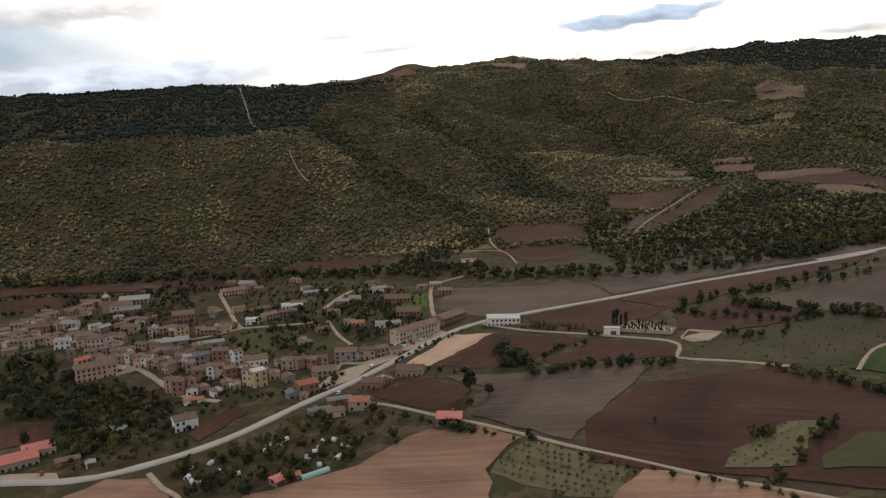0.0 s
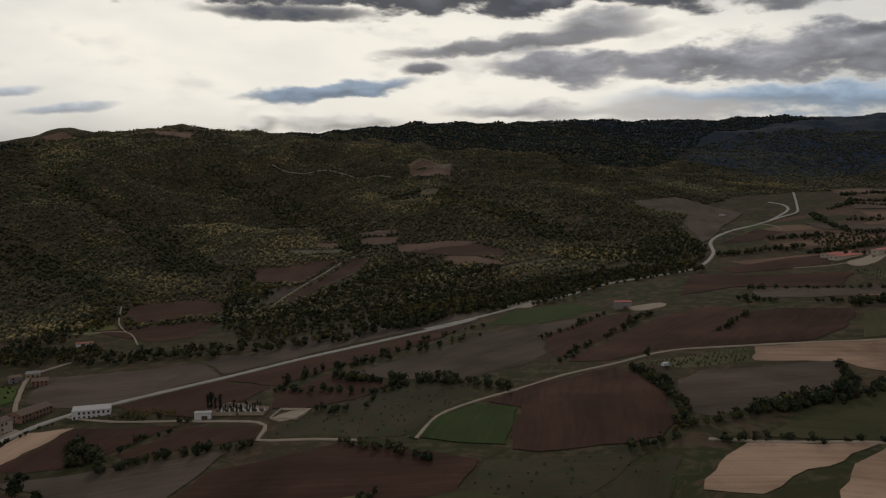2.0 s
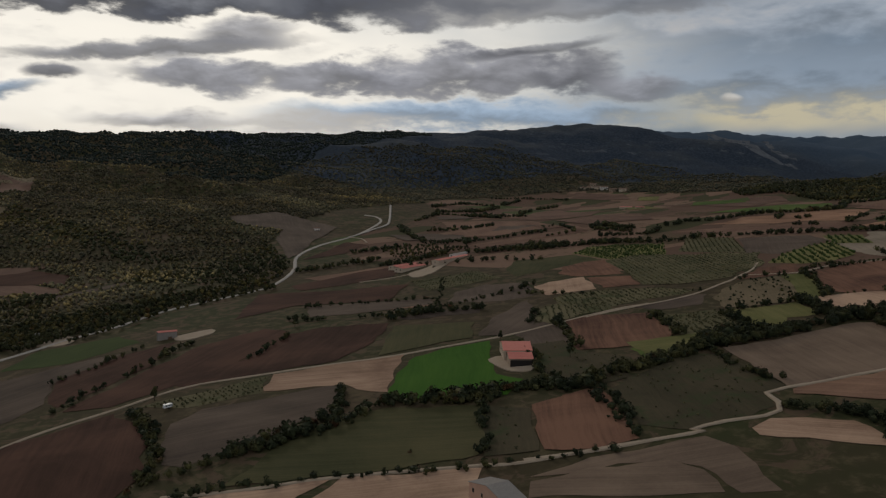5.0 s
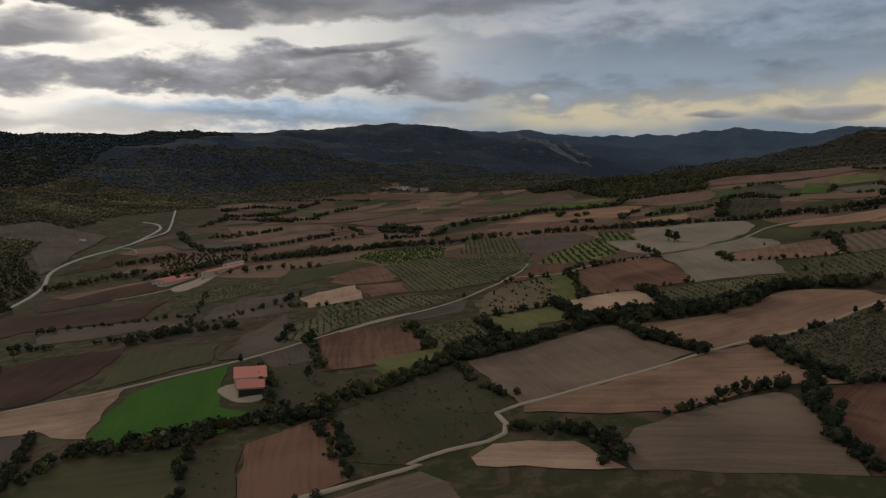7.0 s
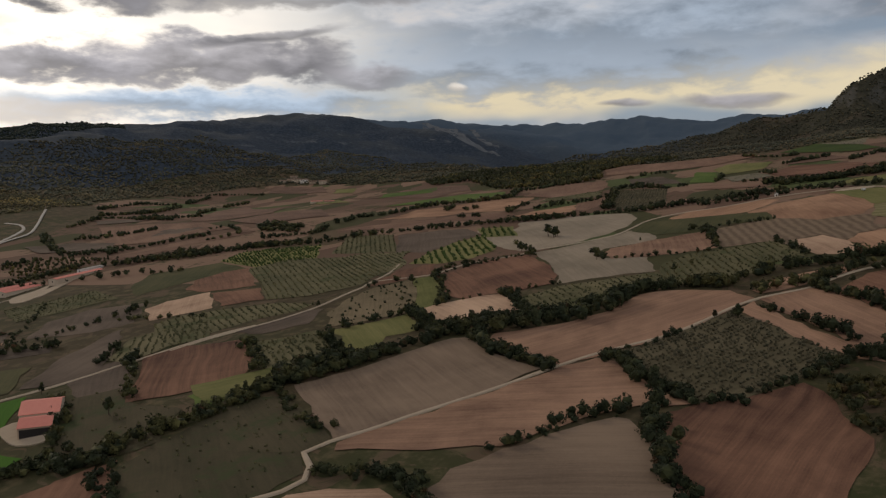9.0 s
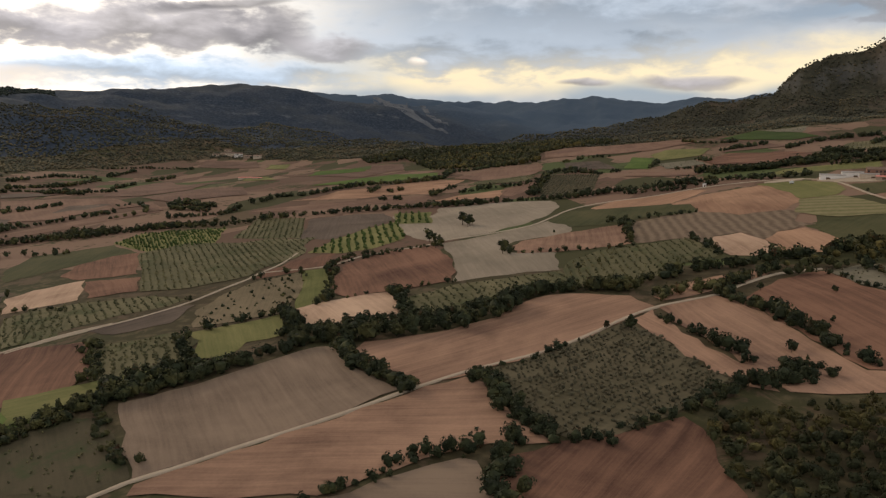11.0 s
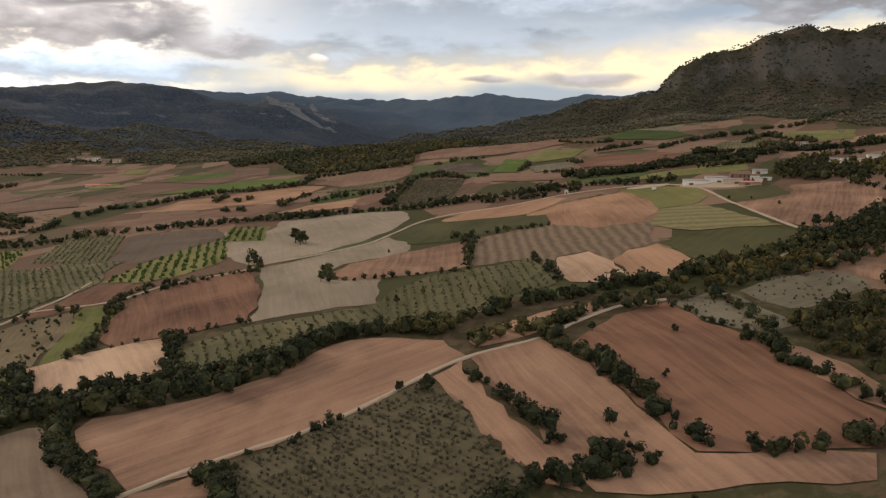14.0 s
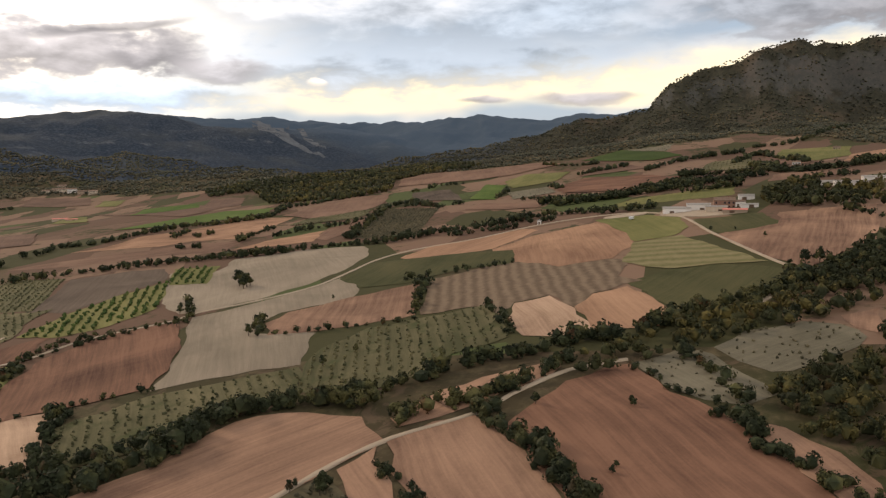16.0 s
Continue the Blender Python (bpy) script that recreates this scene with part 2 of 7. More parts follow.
SCRUB = material("dry_scrub", scrub_look)
VALLEY = material("valley_patchwork", valley_look)
MOUNTAIN = material("hazed_maquis_and_rock", mountain_look)


def soil(name, dark, light, line=0.5, patch=0.95, pitch=0.28, accent=None):
    """Worked earth or grass with lines along the field's own direction."""
    def look_of(n, place):
        turn = n.add("ShaderNodeAttribute", attribute_type="OBJECT", attribute_name="furrow").outputs["Fac"]
        luck = n.add("ShaderNodeObjectInfo").outputs["Random"]
        rot = n.add("ShaderNodeVectorRotate", rotation_type="Z_AXIS")
        n.put(rot.inputs["Vector"], place)
        n.put(rot.inputs["Angle"], turn)
        cut = n.add("ShaderNodeSeparateXYZ")
        n.put(cut.inputs[0], rot.outputs[0])
        bend = n.m("MULTIPLY", n.m("SUBTRACT", n.noise(place, 0.008, 2.0), 0.5), 14.0)
        along = n.m("MULTIPLY", cut.outputs[0], 0.012)
        across = n.m("ADD", cut.outputs[1], bend)
        rows = n.noise(n.xyz(along, n.m("MULTIPLY", across, pitch)), 1.0, 5.0, 0.7)
        broad = n.noise(n.xyz(n.m("MULTIPLY", along, 0.6), n.m("MULTIPLY", across, 0.035)), 1.0, 3.0, 0.6)
        wide = n.noise(place, 0.014, 4.0, 0.6, 0.6)
        clod = n.noise(place, 0.7, 5.0, 0.75)
        drill = n.noise(n.xyz(n.m("MULTIPLY", along, 2.0), n.m("MULTIPLY", across, 0.55)), 1.0, 3.0, 0.75)
        clod = n.m("ADD", n.m("MULTIPLY", clod, 0.6), n.m("MULTIPLY", drill, 0.7))
        f = n.m("ADD", n.m("ADD", n.m("MULTIPLY", n.m("SUBTRACT", rows, 0.5), line * 2.2), n.m("MULTIPLY", n.m("SUBTRACT", wide, 0.5), patch * 2.2)),
                n.m("ADD", n.m("MULTIPLY", n.m("SUBTRACT", broad, 0.5), line * 2.0), n.m("MULTIPLY", n.m("SUBTRACT", clod, 0.65), 0.95)))
        f = n.m("ADD", n.m("ADD", f, 0.4), n.m("MULTIPLY", luck, 0.3), clamp=True)
        colour = n.mix(f, dark, light)
        if accent:
            colour = n.mix(n.ramp(n.noise(place, 0.05, 5.0, 0.7), 0.5, 0.68), colour, accent)
        return colour, n.m("ADD", n.m("MULTIPLY", rows, 0.7), n.m("MULTIPLY", clod, 0.4))
    return material(name, look_of)


def striped(name, one, two, width, axis=0, heading=None):
    """Broad worked bands side by side."""
    def look_of(n, place):
        turn = n.add("ShaderNodeAttribute", attribute_type="OBJECT", attribute_name="furrow").outputs["Fac"]
        rot = n.add("ShaderNodeVectorRotate", rotation_type="Z_AXIS")
        n.put(rot.inputs["Vector"], place)
        n.put(rot.inputs["Angle"], turn if heading is None else -math.radians(heading))
        cut = n.add("ShaderNodeSeparateXYZ")
        n.put(cut.inputs[0], rot.outputs[0])
        wob = n.m("MULTIPLY", n.noise(place, 0.03, 4.0, 0.6), 9.0)
        wave = n.m("SINE", n.m("MULTIPLY", n.m("ADD", cut.outputs[axis], wob), 6.2832 / width))
        clod = n.noise(place, 0.25, 5.0, 0.7)
        f = n.m("ADD", n.m("MULTIPLY", wave, 0.22), clod, clamp=True)
        return n.mix(f, one, two), clod
    return material(name, look_of)


SOILS = {
    "plough": (soil("ploughed_earth", (0.040, 0.021, 0.015), (0.098, 0.050, 0.034)), "dark freshly ploughed red-brown earth field"),
    "red": (soil("red_earth", (0.125, 0.072, 0.050), (0.345, 0.205, 0.134)), "reddish-brown tilled earth field with faint furrows"),
    "darkred": (soil("dark_red_earth", (0.082, 0.043, 0.030), (0.215, 0.114, 0.073), 0.7), "dark red-brown tilled earth field with clear furrows"),
    "redlight": (soil("light_red_earth", (0.19, 0.105, 0.066), (0.40, 0.235, 0.145)), "light reddish tilled earth field"),
    "tan": (soil("tan_earth", (0.22, 0.136, 0.090), (0.50, 0.335, 0.225)), "dry tan earth field with worn lines"),
    "stubble": (soil("grey_stubble", (0.060, 0.045, 0.035), (0.142, 0.105, 0.078)), "grey-brown stubble field"),
    "pale": (soil("pale_stubble", (0.18, 0.145, 0.105), (0.30, 0.24, 0.175), 0.5), "pale grey-beige stubble field with mowing lines"),
    "greybrown": (soil("grey_brown_earth", (0.11, 0.078, 0.056), (0.225, 0.160, 0.112)), "grey-brown harrowed earth field"),
    "fallow": (soil("fallow_ground", (0.036, 0.034, 0.019), (0.088, 0.070, 0.042), 0.2, 0.8, 0.3, (0.050, 0.058, 0.026)), "fallow field of dry weeds and rough grass"),
    "olive": (soil("olive_grass", (0.042, 0.046, 0.020), (0.10, 0.088, 0.042), 0.4, 0.7, 0.25), "dull olive-green grass field"),
    "pasture": (soil("pale_pasture", (0.068, 0.080, 0.024), (0.19, 0.17, 0.068), 0.35, 0.8, 0.2), "yellow-green pasture with dry patches"),
    "meadow": (soil("meadow_grass", (0.05, 0.085, 0.018), (0.11, 0.14, 0.04), 0.2), "small green meadow between the houses"),
    "meadowy": (soil("light_meadow", (0.10, 0.11, 0.03), (0.22, 0.20, 0.07), 0.2), "light green strip of meadow"),
    "vivid": (soil("young_crop", (0.022, 0.075, 0.008), (0.060, 0.130, 0.018), 0.45, 0.5, 0.2), "bright green field of young crop"),
    "darkgreen": (soil("dark_crop", (0.03, 0.045, 0.014), (0.06, 0.08, 0.024), 0.4), "dark green crop field"),
    "orchard": (soil("orchard_grass", (0.066, 0.064, 0.032), (0.160, 0.134, 0.074), 0.55, 0.8, 0.2, (0.068, 0.072, 0.032)), "dry grass between orchard rows"),
    "orchardg": (soil("orchard_green", (0.075, 0.085, 0.028), (0.20, 0.18, 0.07), 0.5, 0.5, 0.2), "green grass between orchard rows"),
    "grove": (soil("grove_floor", (0.060, 0.052, 0.030), (0.125, 0.102, 0.062), 0.3, 0.9, 0.28, (0.085, 0.072, 0.042)), "weedy floor of an overgrown grove"),
    "scrubby": (soil("scrubby_ground", (0.09, 0.072, 0.042), (0.22, 0.165, 0.10), 0.3, 0.9), "rough dry ground with scattered shrubs"),
    "greyscrub": (soil("grey_scrub_ground", (0.10, 0.088, 0.06), (0.21, 0.18, 0.125), 0.3), "grey dry grass with small scattered shrubs"),
    "stripes": (striped("banded_stubble", (0.09, 0.062, 0.042), (0.23, 0.165, 0.11), 7.6, 1, 14), "stubble field worked in alternating brown and grey bands"),
    "stripesg": (striped("banded_grass", (0.105, 0.10, 0.04), (0.25, 0.205, 0.11), 13.0), "pale green field with tan worked bands"),
    "scree": (soil("pale_scree", (0.060, 0.066, 0.073), (0.135, 0.14, 0.148), 0.6), "pale grey scree on the mountain side"),
    "far_r": (soil("far_red_earth", (0.115, 0.068, 0.048), (0.225, 0.135, 0.092)), "distant reddish tilled field"),
    "far_p": (soil("far_ploughed_earth", (0.10, 0.062, 0.045), (0.18, 0.11, 0.078)), "distant dark ploughed field"),
}


def gravel_look(n, place):
    worn = n.noise(place, 0.12, 5.0, 0.65)
    fine = n.noise(place, 1.4, 4.0, 0.7)
    return n.mix(worn, n.mix(fine, (0.24, 0.18, 0.125), (0.34, 0.265, 0.19)), (0.44, 0.355, 0.265)), fine


def asphalt_look(n, place):
    worn = n.noise(place, 0.07, 5.0, 0.65)
    fine = n.noise(place, 2.0, 4.0, 0.7)
    return n.mix(worn, n.mix(fine, (0.27, 0.235, 0.20), (0.36, 0.32, 0.275)), (0.50, 0.45, 0.39)), fine


GRAVEL, ASPHALT = material("pale_gravel", gravel_look), material("worn_pale_asphalt", asphalt_look)


def leaf_material(name, tones, rust=0.0, vary=0.6, gully=0.0):
    """Foliage: tone by tuft, by tree and by stand."""
    def look_of(n, place):
        luck = n.add("ShaderNodeNewGeometry").outputs["Random Per Island"]
        tree = n.noise(place, 0.16, 2.0, 0.5)
        stand = n.noise(place, 0.010, 4.0, 0.65)
        c = n.mix(n.ramp(n.m("ADD", n.m("MULTIPLY", tree, 0.6), n.m("MULTIPLY", n.noise(place, 0.035, 3.0), 0.4)), 0.38, 0.60), tones[0], tones[1])
        c = n.mix(n.m("MULTIPLY", n.ramp(n.m("ADD", n.m("MULTIPLY", tree, 0.5), n.m("MULTIPLY", stand, 0.7)), 0.58, 0.74), 0.85), c, tones[2])
        if rust:
            c = n.mix(n.m("MULTIPLY", n.ramp(n.noise(place, 0.11, 1.0), 0.66, 0.74), rust), c, (0.10, 0.035, 0.018))
        c = n.mix(n.m("MULTIPLY", n.ramp(n.noise(place, 0.0045, 4.0, 0.6), 0.50, 0.66), 0.6), c, tones[0])
        lum = n.m("ADD", 1.0 - vary / 2, n.m("MULTIPLY", luck, vary))
        # relief shading put into the leaf tone: darker and lighter streaks up the slope
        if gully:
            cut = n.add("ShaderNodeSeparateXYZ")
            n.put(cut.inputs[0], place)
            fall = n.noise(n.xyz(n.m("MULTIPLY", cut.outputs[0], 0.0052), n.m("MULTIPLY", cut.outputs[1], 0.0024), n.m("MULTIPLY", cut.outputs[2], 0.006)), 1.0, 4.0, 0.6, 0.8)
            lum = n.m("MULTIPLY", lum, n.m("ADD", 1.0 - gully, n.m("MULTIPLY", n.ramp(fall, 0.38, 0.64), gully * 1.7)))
        v = n.add("ShaderNodeVectorMath", operation="SCALE")
        n.put(v.inputs[0], c)
        n.put(v.inputs["Scale"], lum)
        return v.outputs[0], None
    return material(name, look_of, 0.8, 0.12)


HEDGE_LEAF = leaf_material("hedge_leaves", ((0.019, 0.024, 0.012), (0.036, 0.041, 0.018), (0.080, 0.072, 0.026)), 0.5)
WOOD_LEAF = leaf_material("wood_leaves", ((0.022, 0.025, 0.011), (0.042, 0.043, 0.017), (0.105, 0.080, 0.024)), 0.4)
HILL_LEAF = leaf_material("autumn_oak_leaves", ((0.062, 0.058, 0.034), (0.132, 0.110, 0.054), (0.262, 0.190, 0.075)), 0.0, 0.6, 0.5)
PINE_LEAF = leaf_material("dark_pine_needles", ((0.017, 0.024, 0.020), (0.024, 0.031, 0.024), (0.032, 0.038, 0.026)))
FRUIT_LEAF = leaf_material("orchard_leaves", ((0.062, 0.062, 0.030), (0.096, 0.090, 0.044), (0.14, 0.118, 0.056)))
GREEN_LEAF = leaf_material("green_orchard_leaves", ((0.032, 0.055, 0.014), (0.055, 0.080, 0.020), (0.09, 0.10, 0.03)))
GREY_LEAF = leaf_material("grey_shrub_leaves", ((0.068, 0.062, 0.038), (0.105, 0.090, 0.055), (0.14, 0.114, 0.066)))
EAST_LEAF = leaf_material("dark_scrub_oak", ((0.050, 0.052, 0.036), (0.075, 0.070, 0.045), (0.125, 0.096, 0.052)), 0.0, 0.4, 0.3)

# ---- the lie of the land ----
RIDGES = (
    ("west", 330.0, ((-1900, 1900), (-1100, 2080), (-700, 2270), (-380, 2380))),
    ("front", 420.0, ((-120, 2440), (300, 2500), (700, 2640), (1000, 2560), (1400, 2620))),
    ("spur_low", 230.0, ((-650, 1330), (-250, 1400), (40, 1560))),
    ("spur_mid", 230.0, ((330, 1700), (640, 1430), (750, 1290))),
    ("shoulder", 260.0, ((980, 1330), (1250, 1500), (1600, 1650))),
    ("scarp", 400.0, ((1750, 2640), (2250, 2600), (2800, 2460), (3230, 2120), (3480, 1680))),
    ("scree", 260.0, ((3700, 1780), (4300, 1850), (4560, 1680))),
    ("plateau", 350.0, ((4640, 1450), (4900, 900), (4950, 300))),
)
GX = np.arange(-1600.0, 4801.0, 800.0)
GY = np.arange(-1600.0, 3201.0, 800.0)
SPREAD = 720.0


def ridge_basis(x, y, line, width):
    best, out = np.full(x.shape, 1e9), [np.zeros(x.shape) for _ in line]
    for k in range(len(line) - 1):
        (ax, ay), (bx, by) = line[k], line[k + 1]
        ux, uy = bx - ax, by - ay
        s = np.clip(((x - ax) * ux + (y - ay) * uy) / (ux * ux + uy * uy), 0, 1)
        d = np.hypot(x - ax - s * ux, y - ay - s * uy)
        near = d < best
        best = np.where(near, d, best)
        for i in range(len(line)):
            out[i] = np.where(near, (1 - s) if i == k else s if i == k + 1 else 0.0, out[i])
    fall = np.exp(-(best / width) ** 2)
    return [o * fall for o in out]
SWELL = (
    (-12, -16, 31, 12, 30, 210, -447, -599, -140),
    (-8, 29, 24, -12, -65, 280, -398, 145, 481),
    (10, -43, -111, 139, -19, -53, -49, 372, -326),
    (67, 28, 127, -130, -57, 226, -162, -243, 84),
    (-30, -175, -129, -16, 149, -203, 73, 195, 172),
    (99, 290, 358, -67, 14, 177, 102, -27, -104),
    (-56, -245, 54, 66, -11, 183, -130, 37, 313),
)
CRESTS = {
    "west": (168, 46, -52, -61),
    "front": (-142, -76, -15, 54, 81),
    "spur_low": (110, 86, 18),
    "spur_mid": (-76, 28, 25),
    "shoulder": (5, -13, -24),
    "scarp": (-41, -73, -35, 36, 62),
    "scree": (-77, -169, -98),
    "plateau": (-125, 97, 120),
}
LX, LY = np.arange(600.0, 2601.0, 400.0), np.arange(-650.0, 2151.0, 350.0)
LIFT = (
    (2.0, -13.6, 7.4, -20.6, -24.1, 52.2),
    (-2.3, 12.6, 23.9, -31.0, 7.8, 1.7),
    (0.8, -3.0, -7.1, 17.0, 22.0, 22.7),
    (7.1, 9.9, 7.3, -22.1, -17.2, -9.0),
    (8.0, 6.1, 22.1, -2.7, 3.3, -0.7),
    (22.8, 11.8, -14.3, -43.5, 3.0, 11.0),
    (12.9, 13.0, 37.7, -31.4, -21.4, -19.1),
    (18.2, 13.0, -18.9, 20.9, 12.2, -9.9),
    (-5.3, 21.3, 5.5, 10.6, -2.1, 13.9),
)
# crest of the eastern mountain: heights at steps of y along x = 2965
EAST_Y = (-1400, -900, -624, -508, -400, -313, -252, -165, -104, -70, -43, 53, 136, 218, 386, 551, 714, 900)
EAST_H = (380, 430, 460, 451, 450, 434, 413, 378, 361, 330, 296, 271, 261, 233, 204, 170, 147, 80)


def ripple(x, y, wave, seed):
    """Smooth rolling noise between about -1 and 1."""
    out = 0.0
    for k in range(5):
        a = seed * 1.7 + k * 2.399
        f = 6.2832 / (wave * (0.7 + 0.16 * k))
        u = (x * math.cos(a) + y * math.sin(a)) * f
        v = (y * math.cos(a) - x * math.sin(a)) * f * 0.6
        out = out + np.sin(u + 1.9 * np.sin(v + seed) + k * 1.3)
    return out / 3.0


GULLIES = (
    ((-234, 1673), (-149, 1447), (-63, 1309), (9, 1206), (65, 1076), (73, 922)),
    ((311, 1910), (394, 1786), (429, 1621), (438, 1346), (424, 1184)),
    ((595, 1533), (656, 1370), (681, 1222), (687, 1077), (700, 1020)),
    ((-28, 1750), (74, 1618), (152, 1377), (183, 1178)),
)


def from_gully(x, y):
    """Distance from the nearest gully line on the western hills."""
    best = np.full(np.shape(x), 1e9)
    for line in GULLIES:
        for (ax, ay), (bx, by) in zip(line, line[1:]):
            ux, uy = bx - ax, by - ay
            s = np.clip(((x - ax) * ux + (y - ay) * uy) / (ux * ux + uy * uy), 0, 1)
            best = np.minimum(best, np.hypot(x - ax - s * ux, y - ay - s * uy))
    return best


def relief(x, y):
    """Gullies and knolls, strong on the hills and faint on the valley floor."""
    x, y = np.asarray(x, float), np.asarray(y, float)
    hill = np.clip(np.maximum((y - 1150 - 0.12 * x) / 350, (x - 2250 + 0.35 * y) / 500), 0, 1)
    z = hill * (12.0 * ripple(x, y, 460, 1) + 5.5 * ripple(x, y, 190, 2))
    z = z + hill * (3.5 * ripple(x, y, 95, 7) - 17.0 * np.exp(-(from_gully(x, y) / 62.0) ** 2))
    return z + (1 - hill) * 0.7 * ripple(x, y, 230, 3)


def mountain(x, y, base):
    """The eastern mountain: a cliff under its crest and a long concave foot."""
    peak = np.interp(y + 12 * np.sin(x * 0.02), EAST_Y, EAST_H)
    s = 2965 - x + 26 * np.sin(y * 0.021) + 14 * np.sin(y * 0.057)
    tall = np.clip((peak - 300) / 80, 0, 1)
    front = np.maximum(s, 0)
    west = (1 - 0.12 * tall) * np.exp(-front / 430) + 0.12 * tall * np.exp(-(front / 70) ** 2)
    return base + np.maximum(peak - base, 0) * np.where(s > 0, west, np.exp(-np.maximum(-s, 0) / 1500))


def land(x, y):
    """Height of the ground at x, y (numbers or arrays)."""
    x, y = np.asarray(x, float), np.asarray(y, float)
    z = 0.045 * x - 0.02 * y
    for rows, cols, table, spread in ((GY, GX, SWELL, SPREAD), (LY, LX, LIFT, 300.0)):
        for gy, row in zip(rows, table):
            for gx, amp in zip(cols, row):
                z = z + amp * np.exp(-((x - gx) ** 2 + (y - gy) ** 2) / (2 * spread ** 2))
    for name, width, line in RIDGES:
        for amp, p in zip(CRESTS[name], ridge_basis(x, y, line, width)):
            z = z + amp * p
    return mountain(x, y, z) + relief(x, y)


# ---- ground ----
def steps(*runs):
    out = []
    for a, b, d in runs:
        out += list(np.arange(a, b, d))
    return np.array(out + [runs[-1][1]], float)


def smooth(mesh):
    mesh.polygons.foreach_set("use_smooth", np.ones(len(mesh.polygons), bool))


def inside(px, py, poly):
    """Which of the points lie inside the polygon."""
    hit = np.zeros(px.shape, bool)
    for (ax, ay), (bx, by) in zip(poly, poly[1:] + poly[:1]):
        cross = (ay > py) != (by > py)
        with np.errstate(divide="ignore", invalid="ignore"):
            hit ^= cross & (px < (bx - ax) * (py - ay) / (by - ay if by != ay else 1e-9) + ax)
    return hit


HILL_FOOT = np.array(((-1500, -450, -120, 60, 200, 350, 480, 650, 800, 1000, 1200, 1500, 2300, 3000), (800, 830, 880, 900, 850, 800, 810, 850, 940, 1130, 1230, 1250, 1450, 1500)), float)


VALLEY_EDGE = [(900, -700), (900, 820), (960, 960), (1000, 1010), (1140, 1020), (1383, 1130), (1463, 1267), (1645, 1325), (1800, 1322), (1962, 1302), (2060, 1150), (2010, 930), (2040, 723), (1995, 504), (2060, 403), (1925, 200), (1960, 20), (2045, -138), (2219, -246), (1900, -420), (1500, -480), (1300, -700)]


def build_ground():
    xs = steps((-3000, -800, 60), (-800, -350, 25), (-350, 1400, 10), (1400, 2400, 20), (2400, 5600, 40))
    ys = steps((-3000, -900, 70), (-900, -250, 30), (-250, 1100, 10), (1100, 2800, 16), (2800, 5600, 70))
    X, Y = np.meshgrid(xs, ys)
    Z = land(X, Y)
    nx, ny = len(xs), len(ys)
    mesh = bpy.data.meshes.new("ground")
    i = (np.arange(ny - 1)[:, None] * nx + np.arange(nx - 1)[None, :]).ravel()
    quads = np.stack([i, i + 1, i + nx + 1, i + nx], 1)
    mesh.from_pydata(np.stack([X.ravel(), Y.ravel(), Z.ravel()], 1).tolist(), [], quads.tolist())
    smooth(mesh)
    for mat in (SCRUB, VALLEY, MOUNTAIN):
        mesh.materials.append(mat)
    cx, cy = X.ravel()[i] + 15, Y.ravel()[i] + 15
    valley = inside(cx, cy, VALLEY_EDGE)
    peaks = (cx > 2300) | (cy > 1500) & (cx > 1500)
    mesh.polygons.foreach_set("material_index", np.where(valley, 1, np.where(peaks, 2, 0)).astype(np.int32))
    return tagged(new("ground", mesh), "dry grass and low scrub on rolling valley ground", "ground", kind="structure")


ground = build_ground()


def rounded(points, closed, step):
    """Points at even steps along a line that passes smoothly through the given ones."""
    p = [np.array(q, float) for q in points]
    n, out = len(p), []
    for k in range(n if closed else n - 1):
        a, b = (p[k - 1] if closed or k else p[0]), p[k]
        c, d = p[(k + 1) % n], (p[(k + 2) % n] if closed or k + 2 < n else p[-1])
        m = max(1, int(np.hypot(*(c - b)) / step))
        for j in range(m):
            t = j / m
            out.append(0.5 * (2 * b + (c - a) * t + (2 * a - 5 * b + 4 * c - d) * t * t + (3 * b - a - 3 * c + d) * t ** 3))
    if not closed:
        out.append(p[-1])
    return out


FIELDS = []


